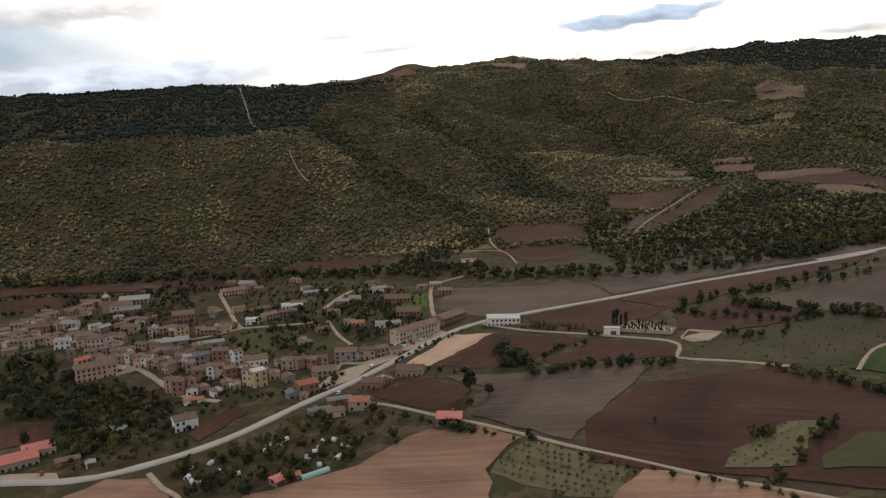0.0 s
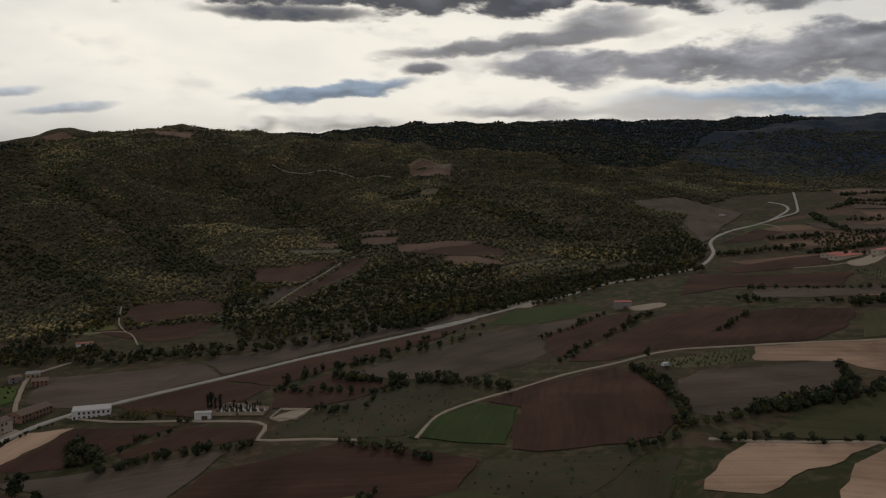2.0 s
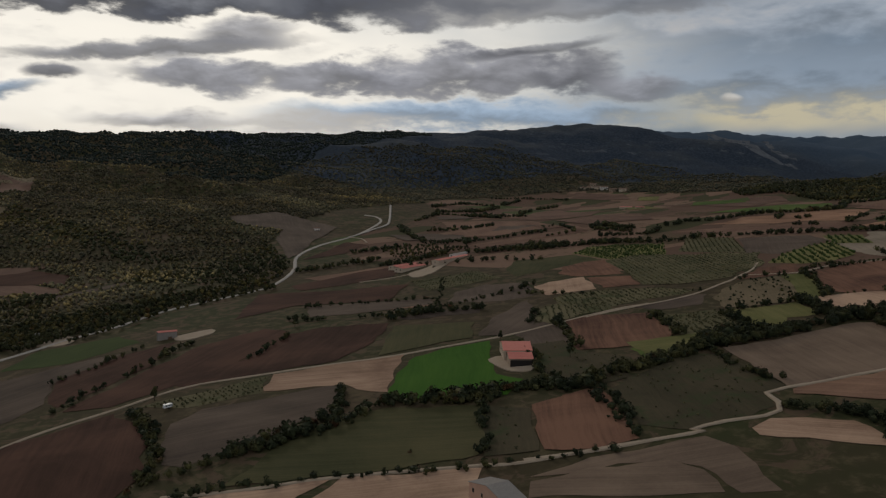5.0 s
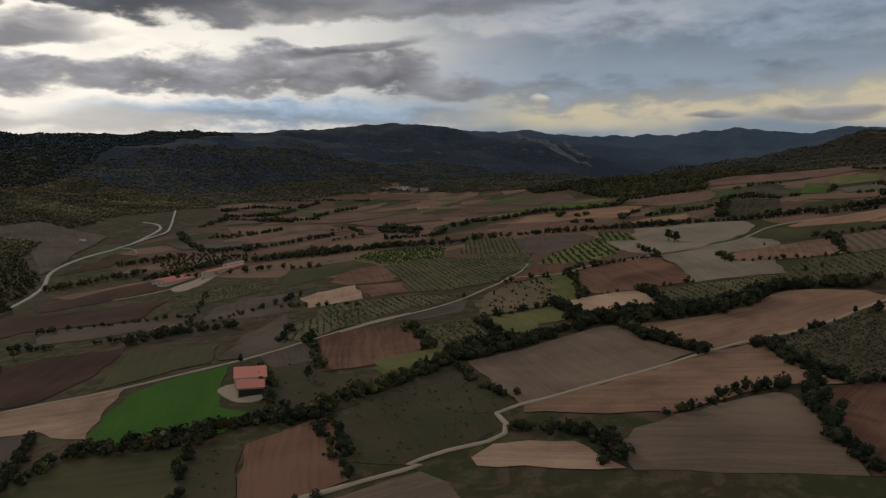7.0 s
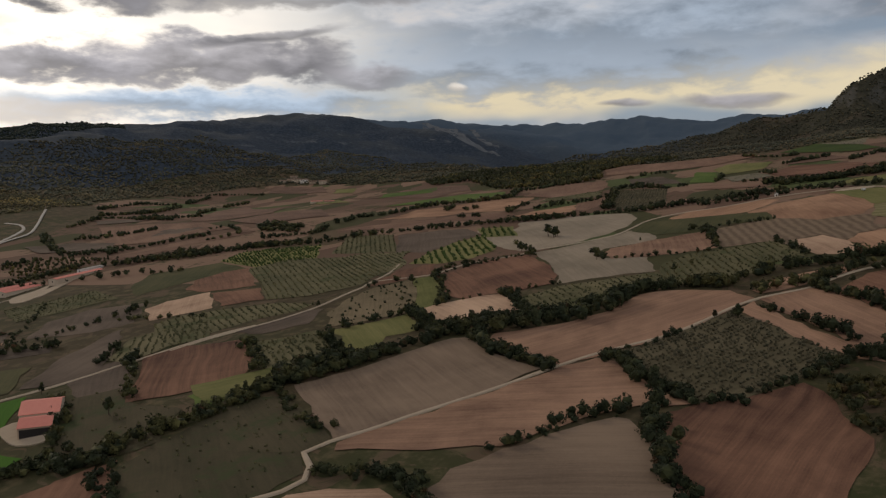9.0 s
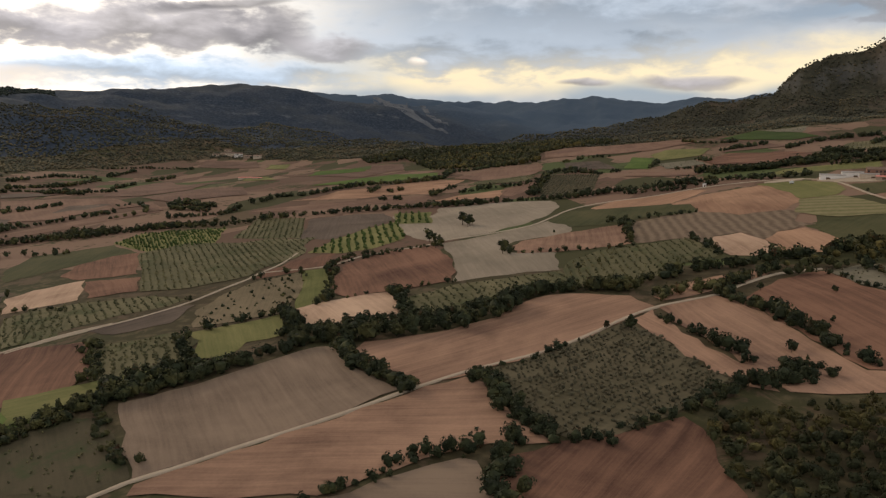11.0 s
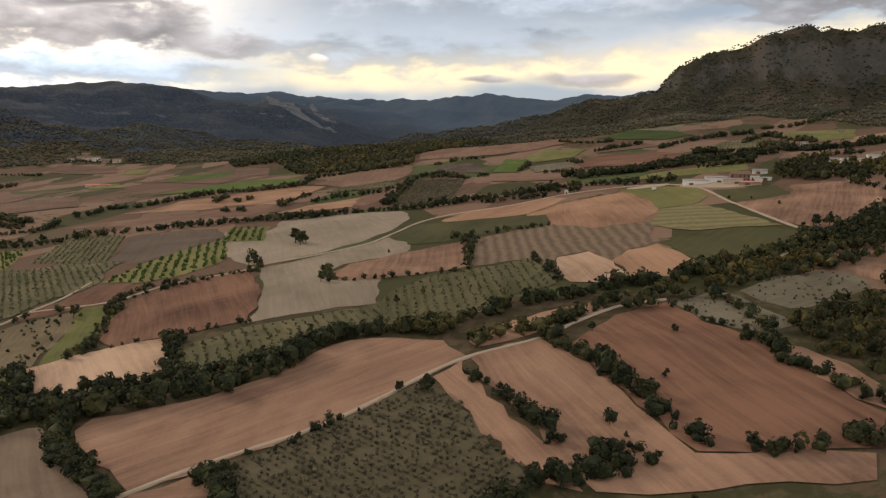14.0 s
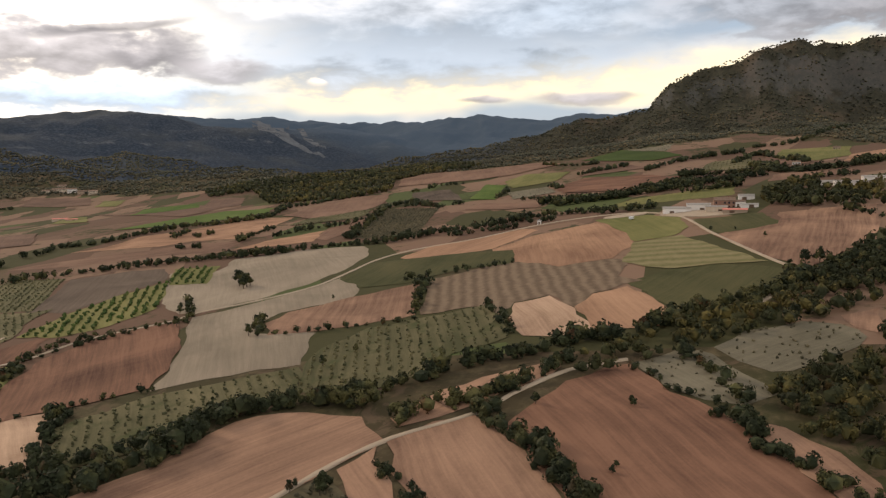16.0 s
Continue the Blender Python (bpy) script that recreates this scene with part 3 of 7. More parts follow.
def field(kind, corners, lift=0.0):
    """One worked field, laid over the ground with a slightly ragged edge."""
    luck = random.Random(len(FIELDS) * 7 + 3)
    far = math.hypot(corners[0][0] - 300, corners[0][1]) > 1100
    edge = []
    n = len(corners)
    for k in range(n):
        a, b = np.array(corners[k], float), np.array(corners[(k + 1) % n], float)
        long = np.hypot(*(b - a))
        m = max(1, int(long / 9))
        side = np.array([a[1] - b[1], b[0] - a[0]]) / max(long, 1)
        for j in range(m):
            t = j / m
            edge.append(a + (b - a) * t + side * luck.uniform(-0.7, 0.7) + side * 1.2 * math.sin(t * 9 + k))
    bm = bmesh.new()
    bm.faces.new([bm.verts.new((q[0], q[1], 0)) for q in edge])
    cell = 24.0 if far else 12.0
    for axis in (0, 1):
        low, high = min(q[axis] for q in edge), max(q[axis] for q in edge)
        at = math.ceil(low / cell) * cell
        while at < high:
            co, no = [0, 0, 0], [0, 0, 0]
            co[axis], no[axis] = at + 0.013, 1
            bmesh.ops.bisect_plane(bm, geom=bm.verts[:] + bm.edges[:] + bm.faces[:], plane_co=co, plane_no=no)
            at += cell
    xs, ys = np.array([v.co.x for v in bm.verts]), np.array([v.co.y for v in bm.verts])
    zs = land(xs, ys) + (0.7 if far else 0.16) + 0.05 * (len(FIELDS) % 7) + lift
    for v, z in zip(bm.verts, zs):
        v.co.z = z
    bmesh.ops.triangulate(bm, faces=[f for f in bm.faces if len(f.verts) > 4])
    for f in bm.faces:
        if f.normal.z < 0:
            f.normal_flip()
        f.smooth = True
    mesh = bpy.data.meshes.new("field")
    bm.to_mesh(mesh)
    bm.free()
    mat, words = SOILS[kind]
    mesh.materials.append(mat)
    ob = tagged(new("field", mesh), words, "field", kind="structure")
    sides = sorted(((np.hypot(corners[k][0] - corners[k - 1][0], corners[k][1] - corners[k - 1][1]), k) for k in range(n)))
    k = sides[-1][1]
    ob["furrow"] = -math.atan2(corners[k][1] - corners[k - 1][1], corners[k][0] - corners[k - 1][0])
    FIELDS.append((kind, [tuple(c) for c in corners], ob["furrow"]))
    return ob



# ---- fields ----
field("far_p", ((457, 1307), (502, 1246), (475, 1223), (447, 1266)))
field("plough", ((465, 1153), (568, 1082), (589, 1027), (566, 987), (488, 1073)))
field("plough", ((87, 1022), (165, 1012), (186, 967), (177, 906), (91, 910), (79, 957)))
field("plough", ((80, 868), (151, 884), (170, 855), (138, 802), (97, 801)))
field("plough", ((259, 1157), (299, 1139), (376, 1142), (293, 1020), (244, 1070)))
field("plough", ((235, 894), (277, 973), (400, 1129), (411, 1104), (354, 1016), (263, 926)))
field("stubble", ((247, 1025), (284, 1000), (235, 922), (218, 926)))
field("plough", ((-159, 886), (-101, 902), (-50, 888), (-61, 854), (-144, 850)))
field("plough", ((-293, 836), (-273, 901), (-180, 879), (-164, 828), (-191, 793), (-243, 797)))
field("plough", ((-424, 787), (-375, 802), (-345, 785), (-353, 754), (-398, 736)))
field("plough", ((-455, 849), (-379, 851), (-289, 815), (-294, 797), (-380, 814), (-433, 806)))
field("plough", ((-242, 433), (-210, 430), (-201, 408), (-224, 397)))
field("plough", ((-126, 393), (-110, 435), (-100, 417), (-117, 381)))
field("meadow", ((-32, 630), (-20, 690), (-3, 688), (-2, 635), (-27, 613)))
field("pasture", ((26, 903), (59, 961), (72, 896), (44, 880)))
field("olive", ((-153, 589), (-134, 599), (-69, 555), (-63, 532), (-130, 525)))
field("stubble", ((15, 705), (134, 669), (141, 614), (58, 586), (45, 582), (6, 622)))
field("stubble", ((135, 674), (213, 709), (324, 731), (401, 708), (386, 684), (223, 649), (146, 618)))
field("plough", ((65, 576), (138, 601), (168, 558), (146, 534), (110, 512), (79, 551)))
field("plough", ((142, 602), (216, 628), (349, 657), (377, 670), (324, 618), (221, 581), (175, 555)))
field("plough", ((167, 534), (215, 564), (239, 525), (240, 507), (219, 489), (186, 485), (159, 501)))
field("fallow", ((155, 462), (181, 472), (231, 499), (259, 498), (267, 454), (251, 426), (211, 396), (191, 409), (184, 421), (148, 442)))
field("tan", ((-16, 482), (14, 543), (41, 537), (24, 507), (-2, 472)))
field("plough", ((0, 471), (42, 533), (100, 498), (67, 472), (41, 454)))
field("plough", ((66, 461), (106, 491), (145, 469), (140, 447), (97, 451), (72, 448)))
field("plough", ((-36, 429), (-2, 449), (20, 424), (17, 395), (4, 392), (-20, 412)))
field("stubble", ((8, 449), (75, 439), (124, 434), (95, 391), (61, 340), (45, 356), (19, 384), (22, 410), (32, 419)))
field("red", ((-102, 285), (-79, 318), (-52, 328), (-33, 337), (-21, 356), (-2, 372), (14, 360), (22, 370), (39, 350), (32, 342), (21, 318), (22, 294), (21, 261)))
field("orchard", ((43, 346), (82, 310), (68, 284), (50, 288), (22, 316), (33, 338)))
field("red", ((85, 305), (123, 276), (143, 259), (141, 233), (52, 255), (66, 284)))
field("red", ((-164, 334), (-150, 348), (-130, 344), (-114, 324), (-102, 299), (-166, 311)))
field("stubble", ((944, 1220), (1056, 1245), (1056, 1158), (1064, 1074), (945, 991), (880, 931), (839, 906), (915, 1043), (965, 1098), (922, 1173)))
field("plough", ((848, 885), (982, 952), (985, 904), (914, 876)))
field("plough", ((716, 732), (826, 733), (868, 717), (810, 659), (702, 694)))
field("plough", ((666, 721), (771, 596), (697, 548), (646, 626), (574, 624)))
field("darkgreen", ((380, 641), (423, 686), (487, 671), (487, 629), (421, 611)))
field("stubble", ((224, 556), (311, 587), (363, 606), (441, 608), (459, 599), (388, 557), (363, 509), (337, 490), (283, 482), (246, 525)))
field("plough", ((391, 561), (455, 593), (502, 598), (448, 533), (363, 490), (364, 507)))
field("plough", ((362, 477), (442, 524), (503, 558), (563, 557), (567, 526), (506, 483), (418, 461), (384, 457)))
field("plough", ((427, 472), (494, 475), (557, 517), (587, 508), (621, 461), (567, 421), (517, 405), (479, 428), (431, 451)))
field("plough", ((274, 422), (314, 438), (376, 440), (374, 404), (367, 372), (351, 350), (342, 328), (318, 313), (300, 314), (258, 330), (248, 342), (284, 399)))
field("darkgreen", ((212, 392), (239, 416), (266, 421), (283, 400), (249, 348)))
field("orchard", ((393, 439), (472, 420), (447, 390), (406, 407)))
field("stubble", ((385, 386), (409, 393), (481, 356), (457, 328), (436, 313), (403, 315), (373, 317), (356, 319), (352, 331), (364, 356)))
field("tan", ((388, 241), (424, 193), (394, 169), (366, 147), (316, 204), (349, 230)))
field("tan", ((342, 280), (384, 245), (348, 239), (339, 241), (306, 232), (291, 251), (316, 270)))
field("stubble", ((647, 609), (719, 510), (698, 488), (634, 529), (612, 559)))
field("orchard", ((783, 605), (862, 579), (833, 519), (751, 546)))
field("olive", ((612, 449), (645, 392), (603, 357), (539, 385)))
field("red", ((650, 565), (705, 500), (692, 480), (634, 541)))
field("far_r", ((-109, 2712), (-26, 2670), (-14, 2097), (-98, 2650)))
field("far_r", ((107, 2293), (249, 2427), (290, 2302), (265, 2215), (116, 2251)))
field("scrubby", ((716, 1793), (830, 1796), (794, 1716), (712, 1752)))
field("scrubby", ((638, 1495), (656, 1443), (641, 1419), (621, 1449)))
field("far_p", ((497, 1044), (534, 1046), (553, 963), (540, 939), (490, 997)))
field("plough", ((72, 360), (110, 404), (179, 407), (202, 380), (230, 338), (208, 311), (190, 281), (161, 263), (65, 316)))
field("fallow", ((231, 335), (289, 305), (302, 301), (252, 273), (234, 258), (212, 237), (180, 254), (205, 299)))
field("fallow", ((281, 289), (310, 287), (280, 257), (246, 218), (221, 232), (252, 266)))

field("orchard", ((114, 295), (123, 309), (153, 330), (172, 327), (155, 310), (138, 287)), 0.5)
field("olive", ((151, 294), (175, 310), (205, 306), (221, 289), (206, 266), (146, 284)), 0.5)
# fields of the middle valley
field("red", ((718, 111), (728, 111), (747, 81), (777, 59), (809, 52), (824, 41), (827, 20), (820, -5), (805, -17), (800, -22), (779, -11), (762, -3), (736, 10), (714, 26), (691, 45), (679, 58), (691, 75), (701, 93)))
field("greybrown", ((636, 184), (653, 170), (680, 153), (703, 143), (718, 133), (721, 122), (702, 107), (688, 90), (673, 66), (656, 74), (632, 86), (606, 104), (590, 116), (580, 123), (598, 144)))
field("red", ((570, 117), (577, 120), (589, 113), (606, 101), (642, 77), (669, 60), (690, 42), (684, 33), (667, 18), (647, 2), (636, -12), (631, -1), (630, 9), (623, 21), (607, 35), (590, 47), (584, 52)))
field("greybrown", ((544, 66), (563, 62), (582, 49), (604, 32), (620, 16), (619, 9), (604, 0), (589, -7), (564, -18), (545, -26), (524, 51), (536, 60)))
field("darkred", ((624, 3), (637, -14), (651, -36), (666, -51), (658, -60), (635, -66), (615, -76), (554, -63), (546, -28), (568, -17), (592, -6)))
field("grove", ((693, 36), (707, 26), (738, 10), (773, -11), (755, -30), (721, -52), (704, -66), (688, -60), (667, -47), (648, -31), (638, -18), (643, -7), (667, 16)))
field("red", ((778, -13), (795, -20), (769, -35), (742, -52), (726, -66), (708, -77), (694, -83), (699, -71), (715, -57), (738, -41)))
field("red", ((800, -23), (814, -37), (820, -50), (808, -63), (783, -79), (753, -96), (731, -108), (719, -114), (719, -125), (724, -149), (724, -166), (707, -162), (704, -139), (699, -117), (696, -101), (695, -87), (708, -76), (734, -63), (755, -49), (776, -34)))
field("darkred", ((827, -70), (852, -81), (867, -96), (871, -104), (841, -121), (822, -138), (797, -150), (771, -162), (753, -172), (728, -167), (725, -150), (720, -125), (720, -114), (732, -108), (754, -96), (784, -79), (809, -63)))
field("red", ((822, -141), (810, -156), (794, -169), (776, -177), (755, -173), (772, -162), (798, -150)))
field("greyscrub", ((872, -106), (889, -125), (881, -136), (858, -147), (837, -158), (827, -145), (833, -132), (846, -120)))
field("greyscrub", ((889, -138), (910, -153), (920, -176), (916, -191), (898, -199), (878, -185), (860, -165), (860, -158), (872, -147)))
field("red", ((819, -18), (846, -31), (859, -45), (873, -66), (879, -76), (860, -74), (843, -58), (833, -49), (821, -36), (812, -25)))
field("orchard", ((908, 51), (944, 38), (959, 9), (975, -21), (949, -33), (913, -46), (891, -22), (866, -15), (849, 1), (842, 19), (850, 35), (882, 49)))
field("orchard", ((812, 130), (821, 124), (845, 108), (858, 85), (877, 57), (882, 49), (850, 34), (835, 52), (817, 62), (794, 71), (781, 83), (773, 101)))
field("tan", ((782, 193), (802, 182), (821, 166), (829, 147), (794, 120), (774, 108), (757, 124), (748, 136), (747, 155)))
field("darkred", ((829, 189), (872, 211), (911, 223), (952, 215), (970, 195), (976, 180), (928, 145), (882, 123), (857, 116), (840, 135), (827, 157), (814, 169)))
field("pale", ((1147, 300), (1149, 253), (1199, 267), (1231, 208), (1222, 147), (1181, 127), (1125, 123), (1069, 132), (1028, 152), (1002, 181), (999, 194), (1033, 232)))
field("pale", ((987, 176), (1017, 147), (1057, 122), (1086, 109), (1039, 80), (1014, 76), (988, 113), (968, 115), (940, 104), (939, 68), (885, 51), (877, 70), (866, 92), (853, 112), (900, 129)))
field("red", ((964, 111), (987, 108), (1016, 77), (1046, 39), (965, 18), (955, 38), (942, 67), (937, 95)))
field("stripes", ((965, 15), (1052, 36), (1082, 3), (1088, -18), (1059, -50), (1069, -81), (1063, -95), (1022, -89), (1010, -103), (986, -78), (960, -71), (987, -55), (976, -37), (949, -33), (975, -21)))
field("tan", ((975, -36), (986, -54), (957, -71), (917, -87), (910, -68), (914, -51), (938, -41)))
field("redlight", ((961, -71), (984, -79), (997, -96), (971, -110), (943, -122), (923, -117), (917, -88)))
field("stripesg", ((1056, -90), (1112, -94), (1126, -125), (1080, -147), (1031, -173), (1033, -144), (1030, -119), (1041, -105)))
field("olive", ((1007, -95), (1030, -119), (1034, -148), (1017, -176), (1004, -187), (965, -167), (954, -148), (948, -122), (974, -110)))
field("redlight", ((1091, -11), (1151, 14), (1191, -13), (1217, -55), (1234, -71), (1151, -91), (1107, -95), (1070, -83), (1061, -50)))
field("redlight", ((1146, 89), (1190, 74), (1211, 31), (1233, 6), (1216, -12), (1153, 13), (1139, 52), (1131, 74)))
field("olive", ((1077, 111), (1134, 110), (1139, 81), (1147, 29), (1137, -5), (1085, -15), (1080, 25), (1047, 52), (1042, 81)))
field("pasture", ((1234, -56), (1224, -99), (1198, -126), (1156, -131), (1128, -122), (1115, -94), (1155, -86)))
field("olive", ((1183, -132), (1186, -184), (1141, -192), (1111, -168), (1129, -146)))
field("red", ((1118, -147), (1139, -191), (1180, -196), (1188, -263), (1065, -237), (1030, -207), (1008, -190), (1045, -173)))
field("red", ((929, -193), (939, -211), (904, -204), (911, -197)))
field("pasture", ((797, 194), (828, 212), (870, 230), (900, 234), (889, 223), (829, 189), (802, 182)))
field("darkred", ((876, 277), (926, 279), (955, 259), (904, 236), (888, 253)))
field("scrubby", ((824, 246), (857, 260), (881, 248), (872, 232), (828, 212), (808, 204), (785, 209)))
field("orchardg", ((955, 286), (1018, 294), (1071, 292), (1111, 277), (1019, 224), (976, 230), (952, 250)))
field("orchardg", ((1165, 308), (1170, 266), (1094, 231), (1098, 269)))
field("orchard", ((889, 309), (924, 284), (955, 287), (1020, 331), (1023, 372), (982, 399)))
field("stubble", ((1023, 336), (1131, 391), (1164, 352), (1169, 320), (1123, 286), (1073, 294), (1019, 299)))
field("orchard", ((1028, 417), (1138, 463), (1137, 402), (1028, 338), (1025, 374)))
field("pasture", ((735, 225), (754, 204), (776, 192), (735, 162), (720, 176), (698, 174), (693, 187)))
field("pasture", ((787, 190), (888, 246), (901, 233), (823, 192), (795, 181)), 0.025)
field("orchard", ((707, 264), (726, 234), (718, 218), (691, 197), (674, 203), (660, 216)))
field("darkred", ((676, 303), (695, 302), (713, 278), (659, 225), (647, 229), (635, 253)))
field("pasture", ((628, 245), (645, 227), (662, 213), (690, 185), (697, 173), (666, 182), (649, 196), (624, 204), (611, 213), (605, 217)))
field("tan", ((757, 403), (796, 446), (820, 446), (854, 429), (796, 376), (773, 392)))
field("orchard", ((745, 388), (770, 389), (792, 360), (811, 322), (804, 286), (788, 287), (761, 309), (730, 319), (698, 331)))
field("stubble", ((730, 301), (782, 282), (791, 269), (751, 254), (724, 273)))
field("scrubby", ((742, 231), (779, 257), (820, 266), (856, 264), (874, 242), (781, 190), (760, 208)), 0.025)
field("darkred", ((862, 465), (907, 491), (945, 489), (963, 475), (876, 396), (853, 435)))
field("darkred", ((848, 423), (865, 384), (823, 348), (801, 372)))
field("orchard", ((958, 470), (1003, 452), (1006, 344), (1032, 323), (942, 299), (868, 282), (831, 309), (822, 342)), 0.025)
field("darkred", ((856, 273), (919, 276), (951, 263), (909, 233), (886, 250), (867, 262)))
field("orchardg", ((1004, 547), (1051, 552), (1079, 463), (1007, 421), (965, 468)))
field("olive", ((877, 548), (943, 587), (996, 539), (963, 477), (891, 494), (841, 505)))
field("fallow", ((598, 209), (617, 197), (622, 177), (601, 152), (581, 125), (568, 126), (559, 161)))
field("vivid", ((480, 311), (512, 337), (545, 355), (574, 350), (601, 337), (565, 306), (538, 278), (536, 258), (510, 248), (493, 266), (478, 286)))
field("darkred", ((603, 265), (675, 324), (696, 315), (709, 273), (655, 225), (629, 227), (614, 246)), 0.025)
field("orchard", ((697, 261), (733, 236), (719, 209), (690, 192), (668, 207), (655, 222)))
field("meadow", ((615, 235), (641, 228), (659, 209), (627, 203), (600, 212)))
field("fallow", ((538, 202), (564, 204), (591, 198), (613, 193), (615, 176), (587, 133), (564, 129), (550, 118), (529, 123), (504, 137), (498, 161)))
field("darkred", ((500, 214), (522, 219), (544, 209), (523, 189), (497, 162), (488, 203)))
field("fallow", ((598, 308), (621, 290), (603, 265), (599, 224), (564, 204), (536, 219), (527, 232)))
field("tan", ((518, 116), (532, 113), (540, 100), (544, 82), (534, 66), (524, 53), (511, 110)))
field("stubble", ((609, 355), (662, 386), (732, 406), (699, 373), (649, 334), (620, 334)))
field("orchard", ((664, 345), (707, 371), (748, 371), (767, 350), (718, 310), (695, 325), (659, 326)))
field("stubble", ((707, 476), (756, 513), (797, 510), (816, 467), (752, 413), (723, 426)))
field("stubble", ((623, 334), (658, 340), (674, 333), (622, 285), (596, 287)))
field("stubble", ((637, 472), (670, 461), (693, 430), (675, 410), (654, 436), (633, 454)))
field("tan", ((449, 391), (476, 418), (516, 397), (549, 369), (516, 344), (480, 312), (476, 335), (482, 352)))
field("olive", ((438, 307), (460, 289), (489, 246), (476, 234), (436, 201), (414, 218), (379, 255), (354, 280), (392, 297)))
field("fallow", ((489, 246), (496, 222), (451, 182), (434, 199)))
field("darkred", ((501, 224), (537, 214), (520, 192), (484, 152), (462, 164), (452, 181)))
field("greybrown", ((427, 169), (455, 158), (499, 129), (495, 113), (475, 92), (464, 81), (456, 93), (471, 116), (464, 137), (437, 159)))
field("greybrown", ((424, 166), (446, 152), (468, 129), (467, 114), (453, 98), (411, 159)))
# far end of the valley
field("far_r", ((1103, 828), (1129, 771), (1191, 763), (1232, 719), (1308, 843), (1294, 941), (1241, 996)))
field("far_p", ((1331, 888), (1344, 822), (1436, 796), (1648, 1031), (1522, 999)))
field("stubble", ((1260, 1020), (1324, 986), (1339, 1016), (1289, 1056)))
field("far_p", ((1318, 799), (1426, 788), (1437, 703), (1333, 618), (1265, 700)))
field("far_r", ((1183, 663), (1198, 651), (1267, 731), (1247, 733)))
field("far_r", ((1180, 515), (1198, 440), (1237, 370), (1238, 307), (1301, 316), (1309, 383), (1291, 398), (1224, 484)))
field("redlight", ((1269, 509), (1296, 484), (1360, 486), (1431, 443), (1501, 392), (1494, 349), (1403, 335), (1322, 325), (1324, 390), (1296, 416)))
field("meadow", ((1427, 578), (1462, 505), (1531, 412), (1632, 452), (1623, 527), (1543, 549)))
field("meadow", ((1642, 711), (1724, 634), (1780, 676), (1752, 760)))
field("pasture", ((1880, 967), (1864, 906), (1953, 948), (1963, 1009)))
field("pasture", ((1591, 815), (1554, 718), (1691, 830), (1733, 919)))
field("far_p", ((1912, 1177), (1919, 1009), (2027, 1093), (1989, 1214)))
field("far_p", ((1773, 935), (1566, 561), (1701, 576), (1820, 749), (1665, 708)))
field("far_p", ((1698, 620), (1699, 547), (1835, 611), (1846, 685)))
field("far_r", ((1519, 381), (1635, 368), (1729, 360), (1704, 293), (1588, 260), (1491, 258), (1457, 305)))
field("orchard", ((1405, 315), (1435, 237), (1524, 251), (1460, 315)))
field("far_r", ((1298, 234), (1368, 247), (1434, 221), (1330, 202), (1274, 209)))
field("redlight", ((1251, 299), (1304, 284), (1351, 245), (1275, 223)))
field("far_r", ((1824, 321), (1808, 280), (1771, 183), (1785, 129), (1877, 56), (1924, 90), (1937, 204), (2015, 332), (2004, 374)))
field("stubble", ((1582, 223), (1527, 133), (1680, 193), (1680, 248)))
field("meadow", ((1531, 126), (1499, 86), (1650, 104), (1691, 141)))
field("pasture", ((1695, 115), (1606, 86), (1652, 35), (1767, 29), (1774, 100)))
field("greyscrub", ((1481, 61), (1499, 13), (1584, 36), (1559, 83)))
field("darkred", ((1481, 4), (1444, -57), (1449, -88), (1522, -134), (1606, -89), (1656, -5), (1574, 24)))
field("far_p", ((1676, 8), (1708, -66), (1714, -90), (1764, -57), (1740, -8)))
field("darkgreen", ((1906, 30), (1814, -56), (1800, -90), (1856, -133), (1912, -108), (2007, -32)))
field("greyscrub", ((2004, -37), (1921, -108), (2027, -119), (2008, -90)))
field("pasture", ((1306, -58), (1296, -104), (1289, -145), (1295, -171), (1374, -178), (1359, -133), (1351, -82)))
field("far_r", ((1424, 106), (1373, 15), (1403, 12), (1432, 41), (1470, 96)))
field("far_r", ((1241, 107), (1244, 65), (1263, 30), (1291, 86)))
field("grove", ((1277, 183), (1256, 151), (1263, 114), (1459, 146), (1500, 223), (1397, 210)))
field("far_r", ((1373, -207), (1378, -280), (1432, -295), (1460, -251), (1447, -221)))
field("orchard", ((1592, -142), (1597, -211), (1816, -230), (1741, -172)))
field("pasture", ((1894, -279), (1857, -369), (1711, -342), (1630, -275), (1755, -255)))
field("redlight", ((1558, -307), (1546, -347), (1784, -400), (1724, -345)))
field("far_r", ((1675, -225), (1574, -267), (1660, -293), (1788, -251)))
field("orchard", ((1306, -276), (1285, -289), (1352, -304), (1353, -290)))
field("far_r", ((759, 764), (865, 735), (884, 703), (811, 678), (759, 720)))
field("stubble", ((1071, 951), (1118, 898), (1122, 833), (1084, 799), (1040, 883)))
field("far_r", ((1027, 749), (1097, 739), (1153, 719), (1220, 667), (1182, 642), (1099, 689), (1013, 711)), 0.025)
field("far_p", ((1175, 886), (1238, 806), (1323, 884), (1282, 942)))
field("far_p", ((1344, 900), (1401, 794), (1518, 833), (1616, 1034)))
field("stubble", ((1173, 818), (1201, 789), (1256, 785), (1231, 848)), 0.025)
field("far_p", ((1287, 1059), (1332, 984), (1450, 1026), (1404, 1107)))
field("far_p", ((717, 1785), (773, 1773), (799, 1719), (756, 1633), (695, 1696)))
field("scrubby", ((630, 1462), (649, 1436), (641, 1421), (624, 1441)))
field("far_p", ((455, 1307), (498, 1244), (498, 1219), (451, 1267)))
